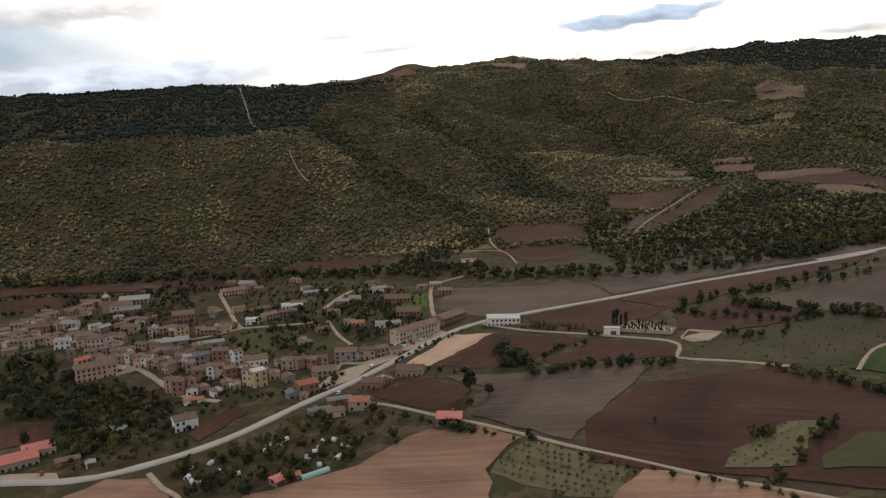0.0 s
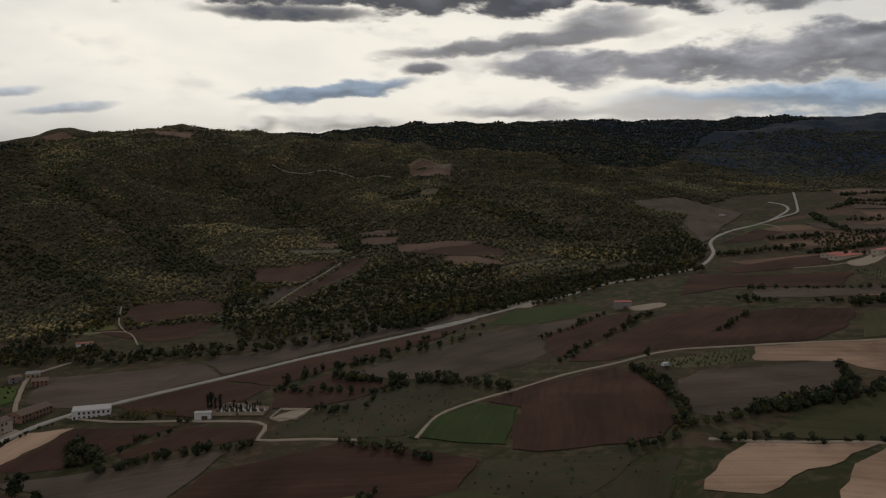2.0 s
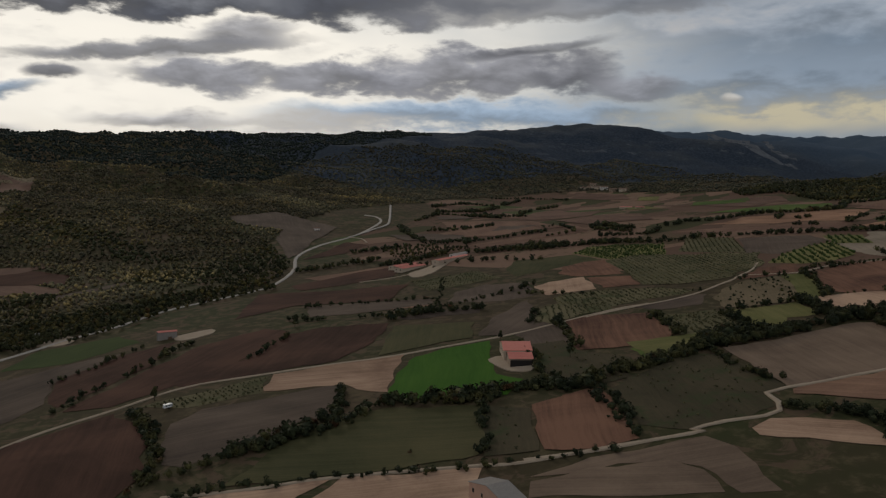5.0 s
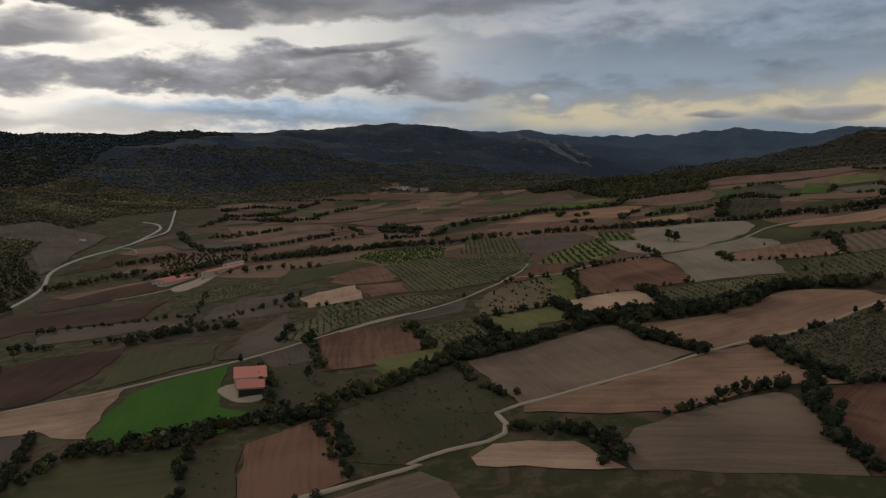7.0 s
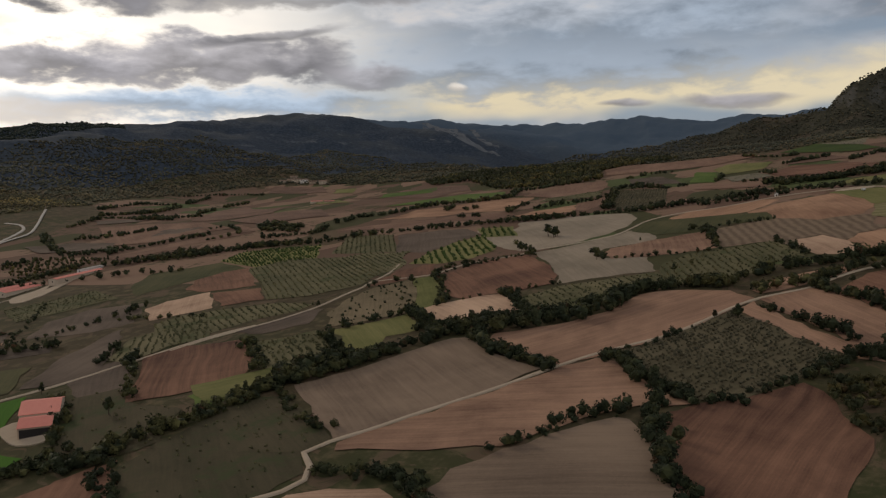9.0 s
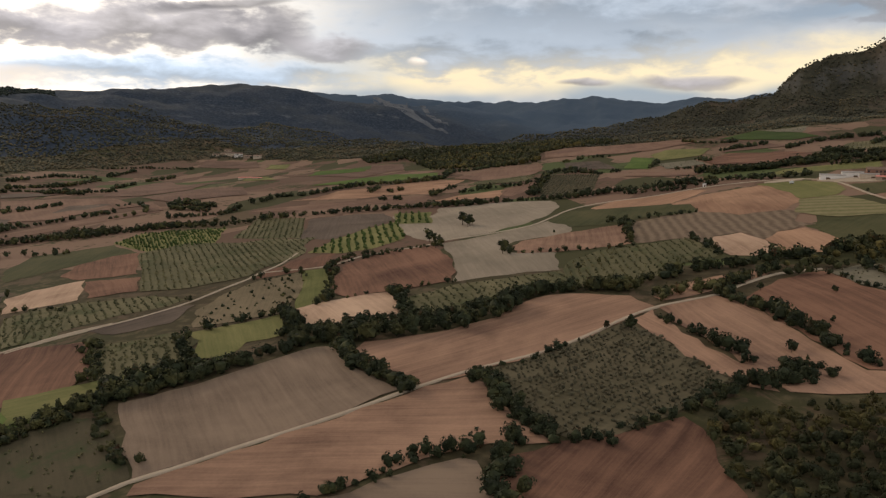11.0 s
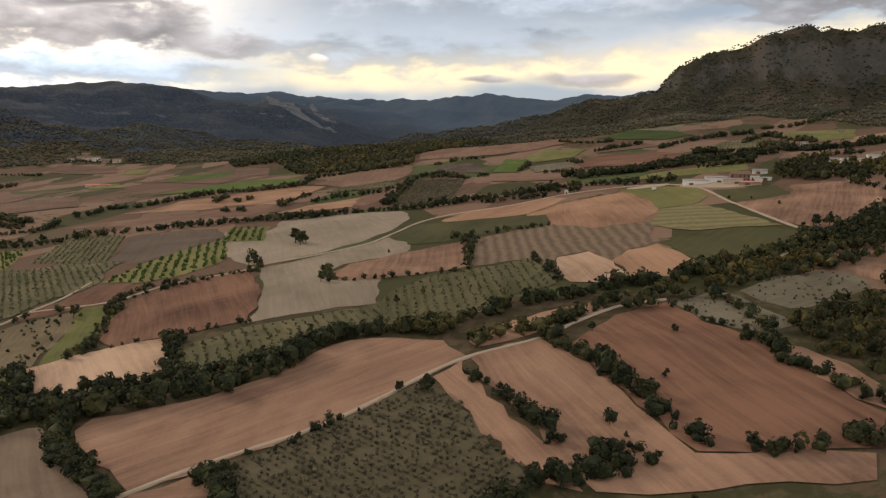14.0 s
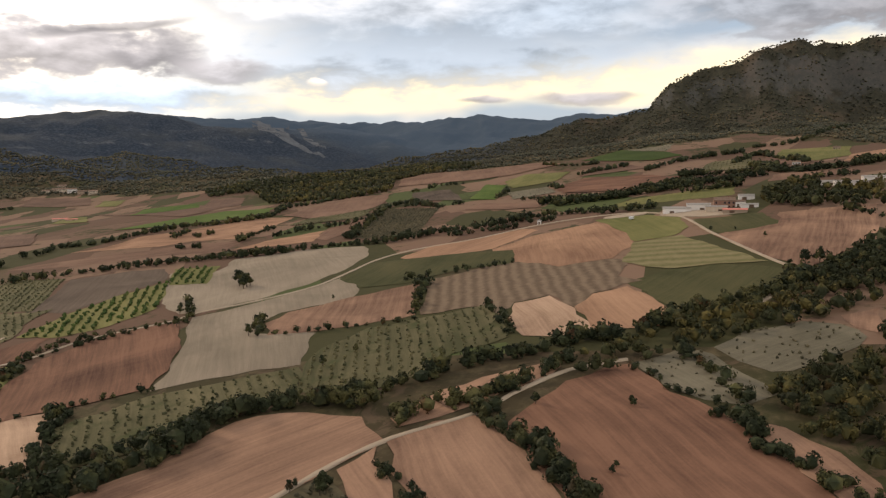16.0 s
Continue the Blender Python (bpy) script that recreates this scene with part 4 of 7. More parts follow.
field("far_p", ((440, 1246), (491, 1201), (471, 1171), (427, 1194)))
field("far_p", ((470, 1156), (547, 1128), (593, 1085), (531, 1093), (461, 1111)), 0.025)
field("stubble", ((522, 936), (619, 939), (616, 924), (522, 920)))
field("far_p", ((380, 1294), (406, 1254), (392, 1222), (373, 1250)))
field("greyscrub", ((328, 1254), (395, 1190), (385, 1172), (328, 1217)))
field("plough", ((48, 898), (81, 829), (161, 847), (147, 875)))
field("scree", ((4593, 2107), (4600, 2003), (3546, 1364), (3491, 1186), (3464, 1198), (3492, 1358), (3530, 1492)))
field("scree", ((4646, 1918), (3773, 1392), (3587, 1221), (3559, 1217), (3664, 1356), (4607, 1913)))


ROADS = []


def road(kind, width, points):
    """A ribbon of road or lane with worn, sloping shoulders."""
    line = rounded(points, False, 8.0)
    ROADS.append((line, width))
    rows, n = [], len(line)
    for k, p in enumerate(line):
        d = line[min(k + 1, n - 1)] - line[max(k - 1, 0)]
        d = d / max(np.hypot(*d), 1e-6)
        side = np.array([-d[1], d[0]])
        wob = 1 + 0.10 * math.sin(k * 1.7) + 0.06 * math.sin(k * 4.1)
        rows.append([p + side * s * width * 0.5 * wob for s in (-1.12, -1.0, -0.33, 0.33, 1.0, 1.12)])
    pts = np.array(rows)
    far = math.hypot(points[0][0] - 300, points[0][1]) > 1100
    zc = land(pts[:, :, 0], pts[:, :, 1]) + (1.4 if far else 0.6) + (0.04 if kind == "main" else 0.0) + 0.003 * (len(ROADS) % 9)
    drop = np.array([-0.75, 0.0, 0.06, 0.06, 0.0, -0.75])
    verts = np.concatenate([pts, (zc + drop)[:, :, None]], 2).reshape(-1, 3)
    faces = [(k * 6 + j, k * 6 + j + 1, k * 6 + j + 7, k * 6 + j + 6) for k in range(n - 1) for j in range(5)]
    mesh = bpy.data.meshes.new("road")
    mesh.from_pydata(verts.tolist(), [], [f[::-1] for f in faces])
    smooth(mesh)
    mesh.materials.append(ASPHALT if kind == "main" else GRAVEL)
    words = {"main": "pale worn asphalt country road", "lane": "pale gravel farm lane between fields", "street": "narrow light-coloured village street"}[kind]
    return tagged(new("road" if kind != "lane" else "lane", mesh), words, "road", kind="structure")



# ---- roads and lanes ----
road("main", 5.12, ((-217, 353), (-202, 355), (-166, 350), (-137, 358), (-103, 381), (-70, 425), (-48, 452), (-23, 491), (11, 546), (36, 570), (58, 581), (139, 607), (219, 636), (299, 652), (354, 666), (384, 679)))
road("lane", 2.25, ((36, 568), (65, 535), (112, 502), (146, 477), (147, 459), (140, 443), (147, 437), (167, 425), (189, 406)))
road("lane", 2, ((-34, 415), (-20, 407), (-2, 392), (17, 376), (40, 354), (58, 336), (84, 312), (105, 291), (126, 273), (138, 263), (151, 250)))
road("lane", 2.5, ((-131, 349), (-120, 333), (-111, 324), (-94, 297)))
road("street", 3.2, ((-199, 755), (-178, 695), (-155, 631), (-147, 615)))
road("street", 2.56, ((-147, 615), (-179, 591), (-204, 602)))
road("street", 2.56, ((-147, 615), (-102, 612), (-88, 615)))
road("street", 3.2, ((-88, 656), (-84, 683), (-79, 706), (-72, 730)))
road("street", 2.56, ((-80, 613), (-67, 569), (-55, 540)))
road("street", 3.2, ((3, 601), (1, 630), (1, 711), (8, 733), (32, 754)))
road("street", 3.84, ((-215, 532), (-192, 517), (-161, 476), (-143, 455), (-121, 441)))
road("street", 3.84, ((-62, 444), (-61, 477), (-57, 497), (-44, 492), (-24, 507)))
road("street", 2.56, ((-262, 619), (-214, 557), (-179, 536), (-159, 519)))
road("lane", 1.5, ((29, 898), (78, 871), (88, 793)))
road("lane", 1.5, ((77, 1025), (73, 933), (79, 869)))
road("lane", 1.5, ((230, 898), (269, 971), (358, 1098), (406, 1143)))
road("lane", 1.5, ((424, 1907), (543, 1843), (660, 1744)))
road("lane", 1.25, ((-218, 1315), (-209, 1286), (-195, 1255), (-180, 1230)))
road("main", 4.48, ((327, 666), (383, 682), (458, 706), (503, 713), (583, 745), (671, 744), (711, 758), (790, 827), (856, 909), (929, 957), (1011, 984), (1109, 1035), (1172, 1083), (1199, 1126), (1192, 1152)))
road("main", 3.84, ((1011, 984), (1088, 1014), (1145, 1038), (1207, 1097), (1335, 1233)))
road("lane", 2, ((1013, 981), (1016, 957), (994, 918)))
road("lane", 2.25, ((215, 387), (239, 416), (265, 427), (306, 436), (341, 446), (383, 448), (431, 451), (472, 427), (511, 399), (547, 370), (609, 340), (661, 325), (719, 310), (746, 295)))
road("lane", 2, ((332, 295), (355, 271), (387, 244), (426, 194), (437, 180), (471, 156), (489, 143)))
road("lane", 1.5, ((767, 671), (803, 652), (838, 651)))
road("lane", 2, ((-559, 2439), (-377, 1774), (-287, 1441)))
road("lane", 2.25, ((439, 181), (462, 161), (483, 147), (505, 132), (504, 137), (521, 129), (535, 117), (545, 114), (556, 119), (566, 129), (578, 124), (591, 114), (608, 103), (644, 78), (672, 61), (700, 41), (727, 18), (753, 3), (782, -11), (802, -25), (823, -51), (841, -61), (866, -80), (877, -103)))
road("lane", 2.0, ((686, 315), (712, 308), (739, 296), (761, 286), (794, 278), (834, 277), (859, 276), (877, 278), (890, 256), (904, 237), (946, 224), (980, 187), (1000, 180), (1023, 150), (1057, 122), (1104, 115), (1147, 109), (1178, 87), (1203, 40), (1244, -6), (1258, -52), (1238, -98), (1200, -127), (1129, -146), (1060, -167), (1024, -180), (1003, -190)))
road("lane", 2.5, ((1003, -190), (969, -171), (947, -159)))
road("lane", 1.75, ((874, 279), (912, 283), (956, 296)))


# ---- foliage ----
def ball(level):
    bm = bmesh.new()
    bmesh.ops.create_icosphere(bm, subdivisions=level, radius=1.0)
    v, f = np.array([v.co[:] for v in bm.verts]), np.array([[v.index for v in f.verts] for f in bm.faces])
    bm.free()
    return v, f


BALLS = ball(1)


def raw_mesh(name, verts, tris, mat, soft=False):
    """A mesh from arrays of corners and triangles."""
    mesh = bpy.data.meshes.new(name)
    mesh.vertices.add(len(verts))
    mesh.vertices.foreach_set("co", np.asarray(verts, np.float32).ravel())
    mesh.loops.add(len(tris) * 3)
    mesh.loops.foreach_set("vertex_index", np.asarray(tris, np.int32).ravel())
    mesh.polygons.add(len(tris))
    mesh.polygons.foreach_set("loop_start", np.arange(0, len(tris) * 3, 3, dtype=np.int32))
    mesh.polygons.foreach_set("use_smooth", np.full(len(tris), soft))
    mesh.update(calc_edges=True)
    mesh.materials.append(mat)
    return mesh


def crowns(spots, sizes, tufts, rng, squat=0.5):
    """Corners and triangles of leafy crowns: a small rough core inside lobes of leaf tufts."""
    n = len(spots)
    wide = sizes * rng.uniform(0.42, 0.60, n)
    tall = sizes * squat * rng.uniform(0.85, 1.15, n)
    span = np.stack([wide, wide * rng.uniform(0.8, 1.2, n), tall], 1)
    centre = spots + np.stack([np.zeros(n), np.zeros(n), tall * 0.86], 1)
    ball_v, ball_f = BALLS
    core = ball_v[None] * rng.uniform(*((0.45, 0.86) if tufts >= 10 else (0.55, 1.08)), (n, len(ball_v), 1))
    core = core * span[:, None] + centre[:, None]
    v, f = [core.reshape(-1, 3)], [(ball_f[None] + (np.arange(n) * len(ball_v))[:, None, None]).reshape(-1, 3)]
    if tufts:
        lobes = 6 if tufts >= 30 else 3
        mid = rng.normal(size=(n, lobes, 3))
        mid[:, :, 2] = np.abs(mid[:, :, 2]) - 0.4
        mid *= rng.uniform(0.45, 0.68, (n, lobes, 1)) / np.linalg.norm(mid, axis=2, keepdims=True)
        reach = rng.uniform(0.30, 0.52, (n, lobes))
        own = rng.integers(0, lobes, (n, tufts))
        row = np.arange(n)[:, None]
        d = rng.normal(size=(n, tufts, 3)) + mid[row, own] * 1.6
        d[:, :, 2] += 0.25
        d /= np.linalg.norm(d, axis=2, keepdims=True)
        at = mid[row, own] + d * (reach[row, own] * rng.uniform(0.75, 1.15, (n, tufts)))[:, :, None]
        at = at * span[:, None] + centre[:, None]
        one = np.cross(d, rng.normal(size=(n, tufts, 3)))
        one /= np.linalg.norm(one, axis=2, keepdims=True) + 1e-9
        two = np.cross(d, one) + d * rng.uniform(-0.8, 0.8, (n, tufts, 1))
        size = (sizes[:, None] * rng.uniform(0.05, 0.12, (n, tufts)) * (60 / max(tufts, 12)) ** 0.42)[:, :, None]
        q = np.stack([at - one * size, at + two * size * 0.9, at + one * size, at - two * size * 0.8 + d * size * 0.4], 2)
        base = len(v[0])
        idx = base + np.arange(n * tufts)[:, None] * 4
        v.append(q.reshape(-1, 3))
        f.append(np.concatenate([idx + [0, 1, 2], idx + [0, 2, 3]], 0))
    return np.concatenate(v), np.concatenate(f)


def nearness(x, y):
    """Distance from the stretch of land under the flight line."""
    t = np.clip((x * 536 + y * -120) / (536 ** 2 + 120 ** 2), 0, 1)
    return np.hypot(x - 536 * t, y + 120 * t)


def planting(name, spots, sizes, mat, words, category, seed, squat=0.5, most=120):
    """Many crowns as one leafy mass, finer where the land is close."""
    spots = np.asarray(spots, float).reshape(-1, 2)
    if not len(spots):
        return None
    rng = np.random.default_rng(seed)
    sizes = np.asarray(sizes, float) * rng.uniform(0.65, 1.3, len(spots))
    far = nearness(spots[:, 0], spots[:, 1])
    z = land(spots[:, 0], spots[:, 1])
    place = np.column_stack([spots, z])
    V, F, base = [], [], 0
    for low, high, tufts in ((0, 340, most), (340, 560, most // 2), (560, 1000, most // 4), (1000, 1e9, 5)):
        pick = (far >= low) & (far < high)
        if pick.any():
            v, f = crowns(place[pick], sizes[pick], tufts, rng, squat)
            V.append(v)
            F.append(f + base)
            base += len(v)
    return tagged(new(name, raw_mesh(name, np.concatenate(V), np.concatenate(F), mat)), words, category, kind="stuff")


HEDGES = [0]


def hedge(size, width, spacing, points):
    """A hedgerow of bushes and small trees along a line."""
    HEDGES[0] += 1
    rng = np.random.default_rng(900 + HEDGES[0])
    line = np.array(rounded(points, False, spacing * 0.8))
    rows = max(1, round(width / 4.0))
    spots = np.concatenate([line + rng.normal(0, spacing * 0.2, line.shape) + rng.uniform(-width / 2, width / 2, line.shape) for _ in range(rows)])
    gaps = np.sin(spots[:, 0] * 0.09 + HEDGES[0]) + np.sin(spots[:, 1] * 0.07)
    keep = (rng.uniform(size=len(spots)) < 0.9) & ((gaps > -1.75) | (rows > 1))
    spots = spots[keep]
    sizes = size * (1 + 0.3 * np.sin(spots[:, 0] * 0.05) * np.sin(spots[:, 1] * 0.043))
    low = spots + rng.normal(0, 1.0, spots.shape)
    return planting("hedgerow", np.concatenate([spots, low]), np.concatenate([sizes, sizes * 0.45]), HEDGE_LEAF, "dark green hedgerow of bushes and small trees between fields", "hedge", 40 + HEDGES[0])


def fill(poly, spacing, rng, loose=0.42):
    poly = [tuple(p) for p in poly]
    xs, ys = [p[0] for p in poly], [p[1] for p in poly]
    gx, gy = np.meshgrid(np.arange(min(xs), max(xs), spacing), np.arange(min(ys), max(ys), spacing))
    p = np.stack([gx.ravel(), gy.ravel()], 1)
    p = p + rng.normal(0, spacing * loose, p.shape)
    return p[inside(p[:, 0], p[:, 1], poly)]


def off_roads(p, clear=2.0):
    keep = np.ones(len(p), bool)
    for line, width in ROADS:
        a = np.array(line)
        near = np.where((p[:, 0] > a[:, 0].min() - 15) & (p[:, 0] < a[:, 0].max() + 15) & (p[:, 1] > a[:, 1].min() - 15) & (p[:, 1] < a[:, 1].max() + 15))[0]
        if len(near):
            d = np.hypot(p[near, None, 0] - a[None, :, 0], p[near, None, 1] - a[None, :, 1]).min(1)
            keep[near[d < width / 2 + clear + 2.5]] = False
    return p[keep]


def wood(size, spacing, poly):
    HEDGES[0] += 1
    rng = np.random.default_rng(300 + HEDGES[0])
    if spacing > 8.5 and poly[0][1] > 640 and -60 < poly[0][0] < 1000:
        size, spacing = size * 0.85, spacing * 0.62
    spots = off_roads(fill(poly, spacing, rng))
    for kind, green, _ in FIELDS:
        if kind in ("vivid", "darkgreen") and len(spots):
            spots = spots[~inside(spots[:, 0], spots[:, 1], green)]
    if len(spots):
        spots = spots[rng.uniform(size=len(spots)) < 0.88]
    return planting("thicket", spots, np.full(len(spots), size), WOOD_LEAF, "dense thicket of dark green and autumn-yellow trees", "trees", 70 + HEDGES[0], 0.55, 110)


def orchard_rows():
    """Small trees in rows on every orchard, grove and scrubby plot."""
    plans = {"orchard": (5.2, 3.4, 1.6, FRUIT_LEAF, "rows of small leafy fruit trees"), "orchardg": (7.0, 3.6, 2.7, GREEN_LEAF, "dense rows of green fruit trees"),
             "grove": (3.6, 2.8, 2.0, GREY_LEAF, "overgrown grove of low grey-brown shrubs in rows"), "scrubby": (11.0, 8.0, 2.0, HEDGE_LEAF, "scattered low shrubs on dry ground"),
             "greyscrub": (6.0, 5.0, 1.3, GREY_LEAF, "small grey shrubs scattered on dry grass"), "fallow": (9.0, 9.0, 1.3, FRUIT_LEAF, "scattered weeds and low bushes")}
    for k, (kind, poly, turn) in enumerate(FIELDS):
        if kind not in plans:
            continue
        across, along, size, mat, words = plans[kind]
        rng = np.random.default_rng(k)
        c, s = math.cos(-turn), math.sin(-turn)
        q = [(x * c + y * s, -x * s + y * c) for x, y in poly]
        us, vs = [p[0] for p in q], [p[1] for p in q]
        gu, gv = np.meshgrid(np.arange(min(us), max(us), along), np.arange(min(vs), max(vs), across))
        loose = 0.9 if kind in ("scrubby", "greyscrub", "fallow") else 0.10
        u, v = gu.ravel() + rng.normal(0, along * loose, gu.size), gv.ravel() + rng.normal(0, across * loose, gv.size)
        p = np.stack([u * c - v * s, u * s + v * c], 1)
        p = p[inside(p[:, 0], p[:, 1], poly) & (rng.uniform(size=len(p)) < 0.86)]
        planting("orchard_trees" if "orchard" in kind else "shrubs", off_roads(p, 0.5), np.full(len(p), size)[:len(off_roads(p, 0.5))], mat, words, "trees" if "orchard" in kind else "shrubs", k, 0.5, 16)


def on_field(p):
    hit = np.zeros(len(p), bool)
    for kind, poly, _ in FIELDS:
        hit |= inside(p[:, 0], p[:, 1], poly)
    return hit



# ---- hedges and woods ----
hedge(6, 4, 5, ((44, 460), (54, 446), (62, 436), (76, 441), (95, 441), (134, 432)))
hedge(6, 6, 6, ((43, 491), (52, 471), (55, 456)))
hedge(5, 5, 6, ((67, 468), (83, 481), (99, 483)))
hedge(6, 2, 9, ((171, 542), (202, 575), (224, 578)))
hedge(5, 3, 5, ((214, 549), (237, 513)))
hedge(5, 3, 6, ((231, 495), (206, 465), (182, 476)))
hedge(6, 4, 5, ((240, 500), (262, 495), (278, 475)))
hedge(6, 2, 12, ((236, 577), (311, 592), (348, 605)))
hedge(5, 4, 5, ((180, 408), (199, 377), (208, 349)))
hedge(5, 3, 6, ((4, 387), (1, 378), (17, 362)))
hedge(4, 2, 6, ((-22, 475), (-2, 464), (21, 448)))
hedge(3, 2, 8, ((-38, 409), (-2, 381), (41, 344), (82, 304), (128, 269)))
hedge(5, 3, 7, ((66, 542), (89, 521), (104, 503)))
hedge(4, 3, 6, ((79, 881), (151, 882), (171, 859)))
hedge(5, 3, 7, ((-281, 794), (-238, 781), (-187, 776), (-159, 803)))
hedge(5, 5, 6, ((-425, 791), (-373, 798), (-343, 780), (-277, 780)))
hedge(5, 5, 6, ((-387, 716), (-346, 738), (-332, 766)))
hedge(4, 3, 7, ((158, 315), (135, 288), (122, 275)))
hedge(6, 3, 9, ((134, 319), (153, 324), (170, 320)))
hedge(5, 3, 9, ((228, 575), (339, 631), (371, 638)))
hedge(6, 5, 6, ((220, 536), (244, 519), (277, 483), (296, 434)))
hedge(5, 4, 7, ((173, 543), (228, 493), (264, 500)))
hedge(5, 3, 7, ((389, 556), (454, 590), (475, 608)))
hedge(5, 3, 8, ((357, 479), (413, 517), (482, 561), (505, 574)))
hedge(6, 6, 6, ((385, 429), (367, 370), (354, 342), (338, 319), (371, 309), (413, 299), (427, 294), (440, 296), (463, 297), (478, 274), (503, 251)))
hedge(5, 3, 6, ((296, 307), (314, 306), (334, 314)))
hedge(5, 3, 6, ((471, 341), (427, 295)))
hedge(4, 3, 6, ((336, 290), (385, 246), (424, 193), (466, 154)))
hedge(4, 3, 7, ((495, 475), (558, 512)))
hedge(5, 3, 7, ((643, 604), (671, 569), (717, 508)))
hedge(5, 4, 7, ((596, 565), (618, 513), (677, 467), (796, 452)))
hedge(4, 3, 8, ((806, 579), (685, 470)))
hedge(6, 6, 9, ((979, 701), (1021, 626), (1071, 563), (1124, 486)))
hedge(6, 5, 9, ((875, 693), (924, 637), (955, 556)))
hedge(3, 2, 4, ((-143, 597), (-112, 596), (-80, 595)))
hedge(5, 4, 5, ((-204, 481), (-177, 474), (-149, 437)))
hedge(4, 3, 5, ((-92, 441), (-66, 443), (-56, 467)))
hedge(3, 2, 5, ((-23, 486), (6, 531), (27, 553)))
hedge(8, 4, 8, ((-153, 830), (-93, 819), (-34, 808), (55, 782)))
hedge(8, 3, 6, ((-195, 412), (-213, 470), (-191, 474)))
wood(8, 9, ((-469, 878), (-313, 872), (-166, 839), (-35, 811), (75, 749), (174, 718), (270, 700), (370, 719), (355, 688), (260, 672), (167, 687), (71, 715), (-33, 775), (-160, 805), (-303, 841), (-454, 848)))
wood(6, 9, ((-24, 851), (56, 790), (55, 772), (-22, 804)))
wood(8, 7.5, ((-303, 554), (-270, 559), (-231, 503), (-209, 477), (-175, 468), (-153, 433), (-158, 379), (-177, 378), (-207, 426), (-242, 433)))
wood(7, 9, ((-202, 422), (-147, 432), (-129, 394), (-150, 378), (-181, 380)))
wood(6, 12, ((-281, 777), (-274, 826), (-239, 814), (-201, 724), (-201, 652), (-236, 673)))
wood(5, 9, ((-276, 631), (-263, 683), (-238, 638), (-248, 605)))
wood(5, 9, ((-119, 584), (-82, 558), (-72, 527), (-101, 532)))
wood(6, 11, ((-121, 348), (-95, 369), (-62, 406), (-35, 374), (-18, 363), (-33, 347), (-51, 327), (-74, 317), (-105, 317)))
wood(6, 12, ((-155, 675), (-29, 661), (-1, 573), (-26, 566), (-48, 545), (-83, 571), (-131, 603)))
wood(6, 12, ((-105, 739), (-32, 738), (-31, 602), (-84, 648)))
wood(7, 13, ((228, 1106), (257, 1149), (235, 1047), (265, 1009), (211, 901), (211, 872), (255, 898), (344, 987), (402, 1071), (447, 1068), (533, 928), (409, 707), (369, 717), (275, 712), (181, 744), (170, 824), (189, 965)))
wood(6, 12, ((-41, 831), (1, 951), (66, 1015), (73, 935), (31, 866), (-23, 823)))
wood(5, 10, ((-37, 390), (-19, 390), (-2, 374), (-8, 354), (-29, 360)))
wood(6, 12, ((904, 1056), (825, 883), (729, 771), (690, 812), (659, 869), (618, 945), (674, 985), (761, 943)))
wood(8, 10, ((304, 724), (367, 794), (480, 817), (626, 816), (712, 794), (699, 732), (575, 732), (459, 688), (378, 712), (315, 673)))
wood(5, 14, ((964, 858), (1031, 830), (1028, 722), (954, 708), (898, 745)))
wood(4.6, 4.4, ((661, -59), (677, -78), (685, -100), (690, -120), (600, -113), (589, -98), (606, -83), (622, -70)))
wood(7, 8, ((919, -124), (943, -153), (979, -189), (1074, -243), (1059, -282), (960, -253), (950, -216), (922, -185), (913, -166), (888, -125), (863, -100), (857, -78), (876, -76)))
wood(7, 9, ((841, -155), (838, -166), (882, -193), (906, -207), (896, -235), (775, -200), (787, -181), (807, -161), (825, -153)))
wood(7, 10, ((1230, -201), (1250, -225), (1285, -289), (1276, -344), (1212, -326), (1221, -275), (1183, -207)))
wood(3, 9, ((-331, 703), (-219, 715), (-143, 580), (-120, 450), (-186, 509), (-284, 619)))
wood(3, 8, ((-194, 804), (-65, 760), (0, 679), (-1, 563), (-49, 550), (-84, 577), (-142, 596)))
wood(3, 7, ((-167, 463), (-115, 459), (-92, 442), (-108, 427), (-127, 394), (-143, 374), (-164, 393)))
wood(4, 8, ((-286, 690), (-243, 710), (-207, 613), (-243, 614)))
wood(3, 6, ((-187, 386), (-126, 390), (-115, 374), (-137, 357), (-167, 353)))
wood(4, 9, ((-151, 581), (-117, 578), (-63, 536), (-65, 519), (-125, 517)))
wood(3, 6, ((-118, 347), (-92, 369), (-62, 406), (-33, 373), (-34, 350), (-52, 333), (-72, 323), (-100, 320)))
hedge(7, 9, 5, ((730, 158), (740, 150), (750, 138), (762, 119), (775, 99), (785, 85), (799, 70), (819, 63), (831, 44), (837, 23), (849, -2), (858, -17), (877, -39), (891, -64), (901, -80), (910, -103), (929, -120), (946, -139), (961, -167), (989, -185)))
hedge(6, 5, 5, ((728, 126), (706, 107), (692, 85), (679, 64)))
hedge(6, 6, 5, ((818, -20), (825, -30), (836, -46), (843, -58), (864, -69), (878, -79)))
hedge(7, 8, 5, ((820, -53), (804, -68), (782, -84), (761, -95), (741, -107), (724, -117)))
hedge(6, 5, 5, ((790, -22), (769, -37), (752, -52), (738, -62), (725, -72)))
hedge(7, 12, 5, ((699, -75), (710, -83), (718, -91), (709, -95), (703, -85)))
hedge(6, 5, 6, ((741, -85), (730, -91), (720, -97)))
hedge(6, 7, 5, ((722, -130), (725, -142), (727, -148), (732, -157), (731, -168)))
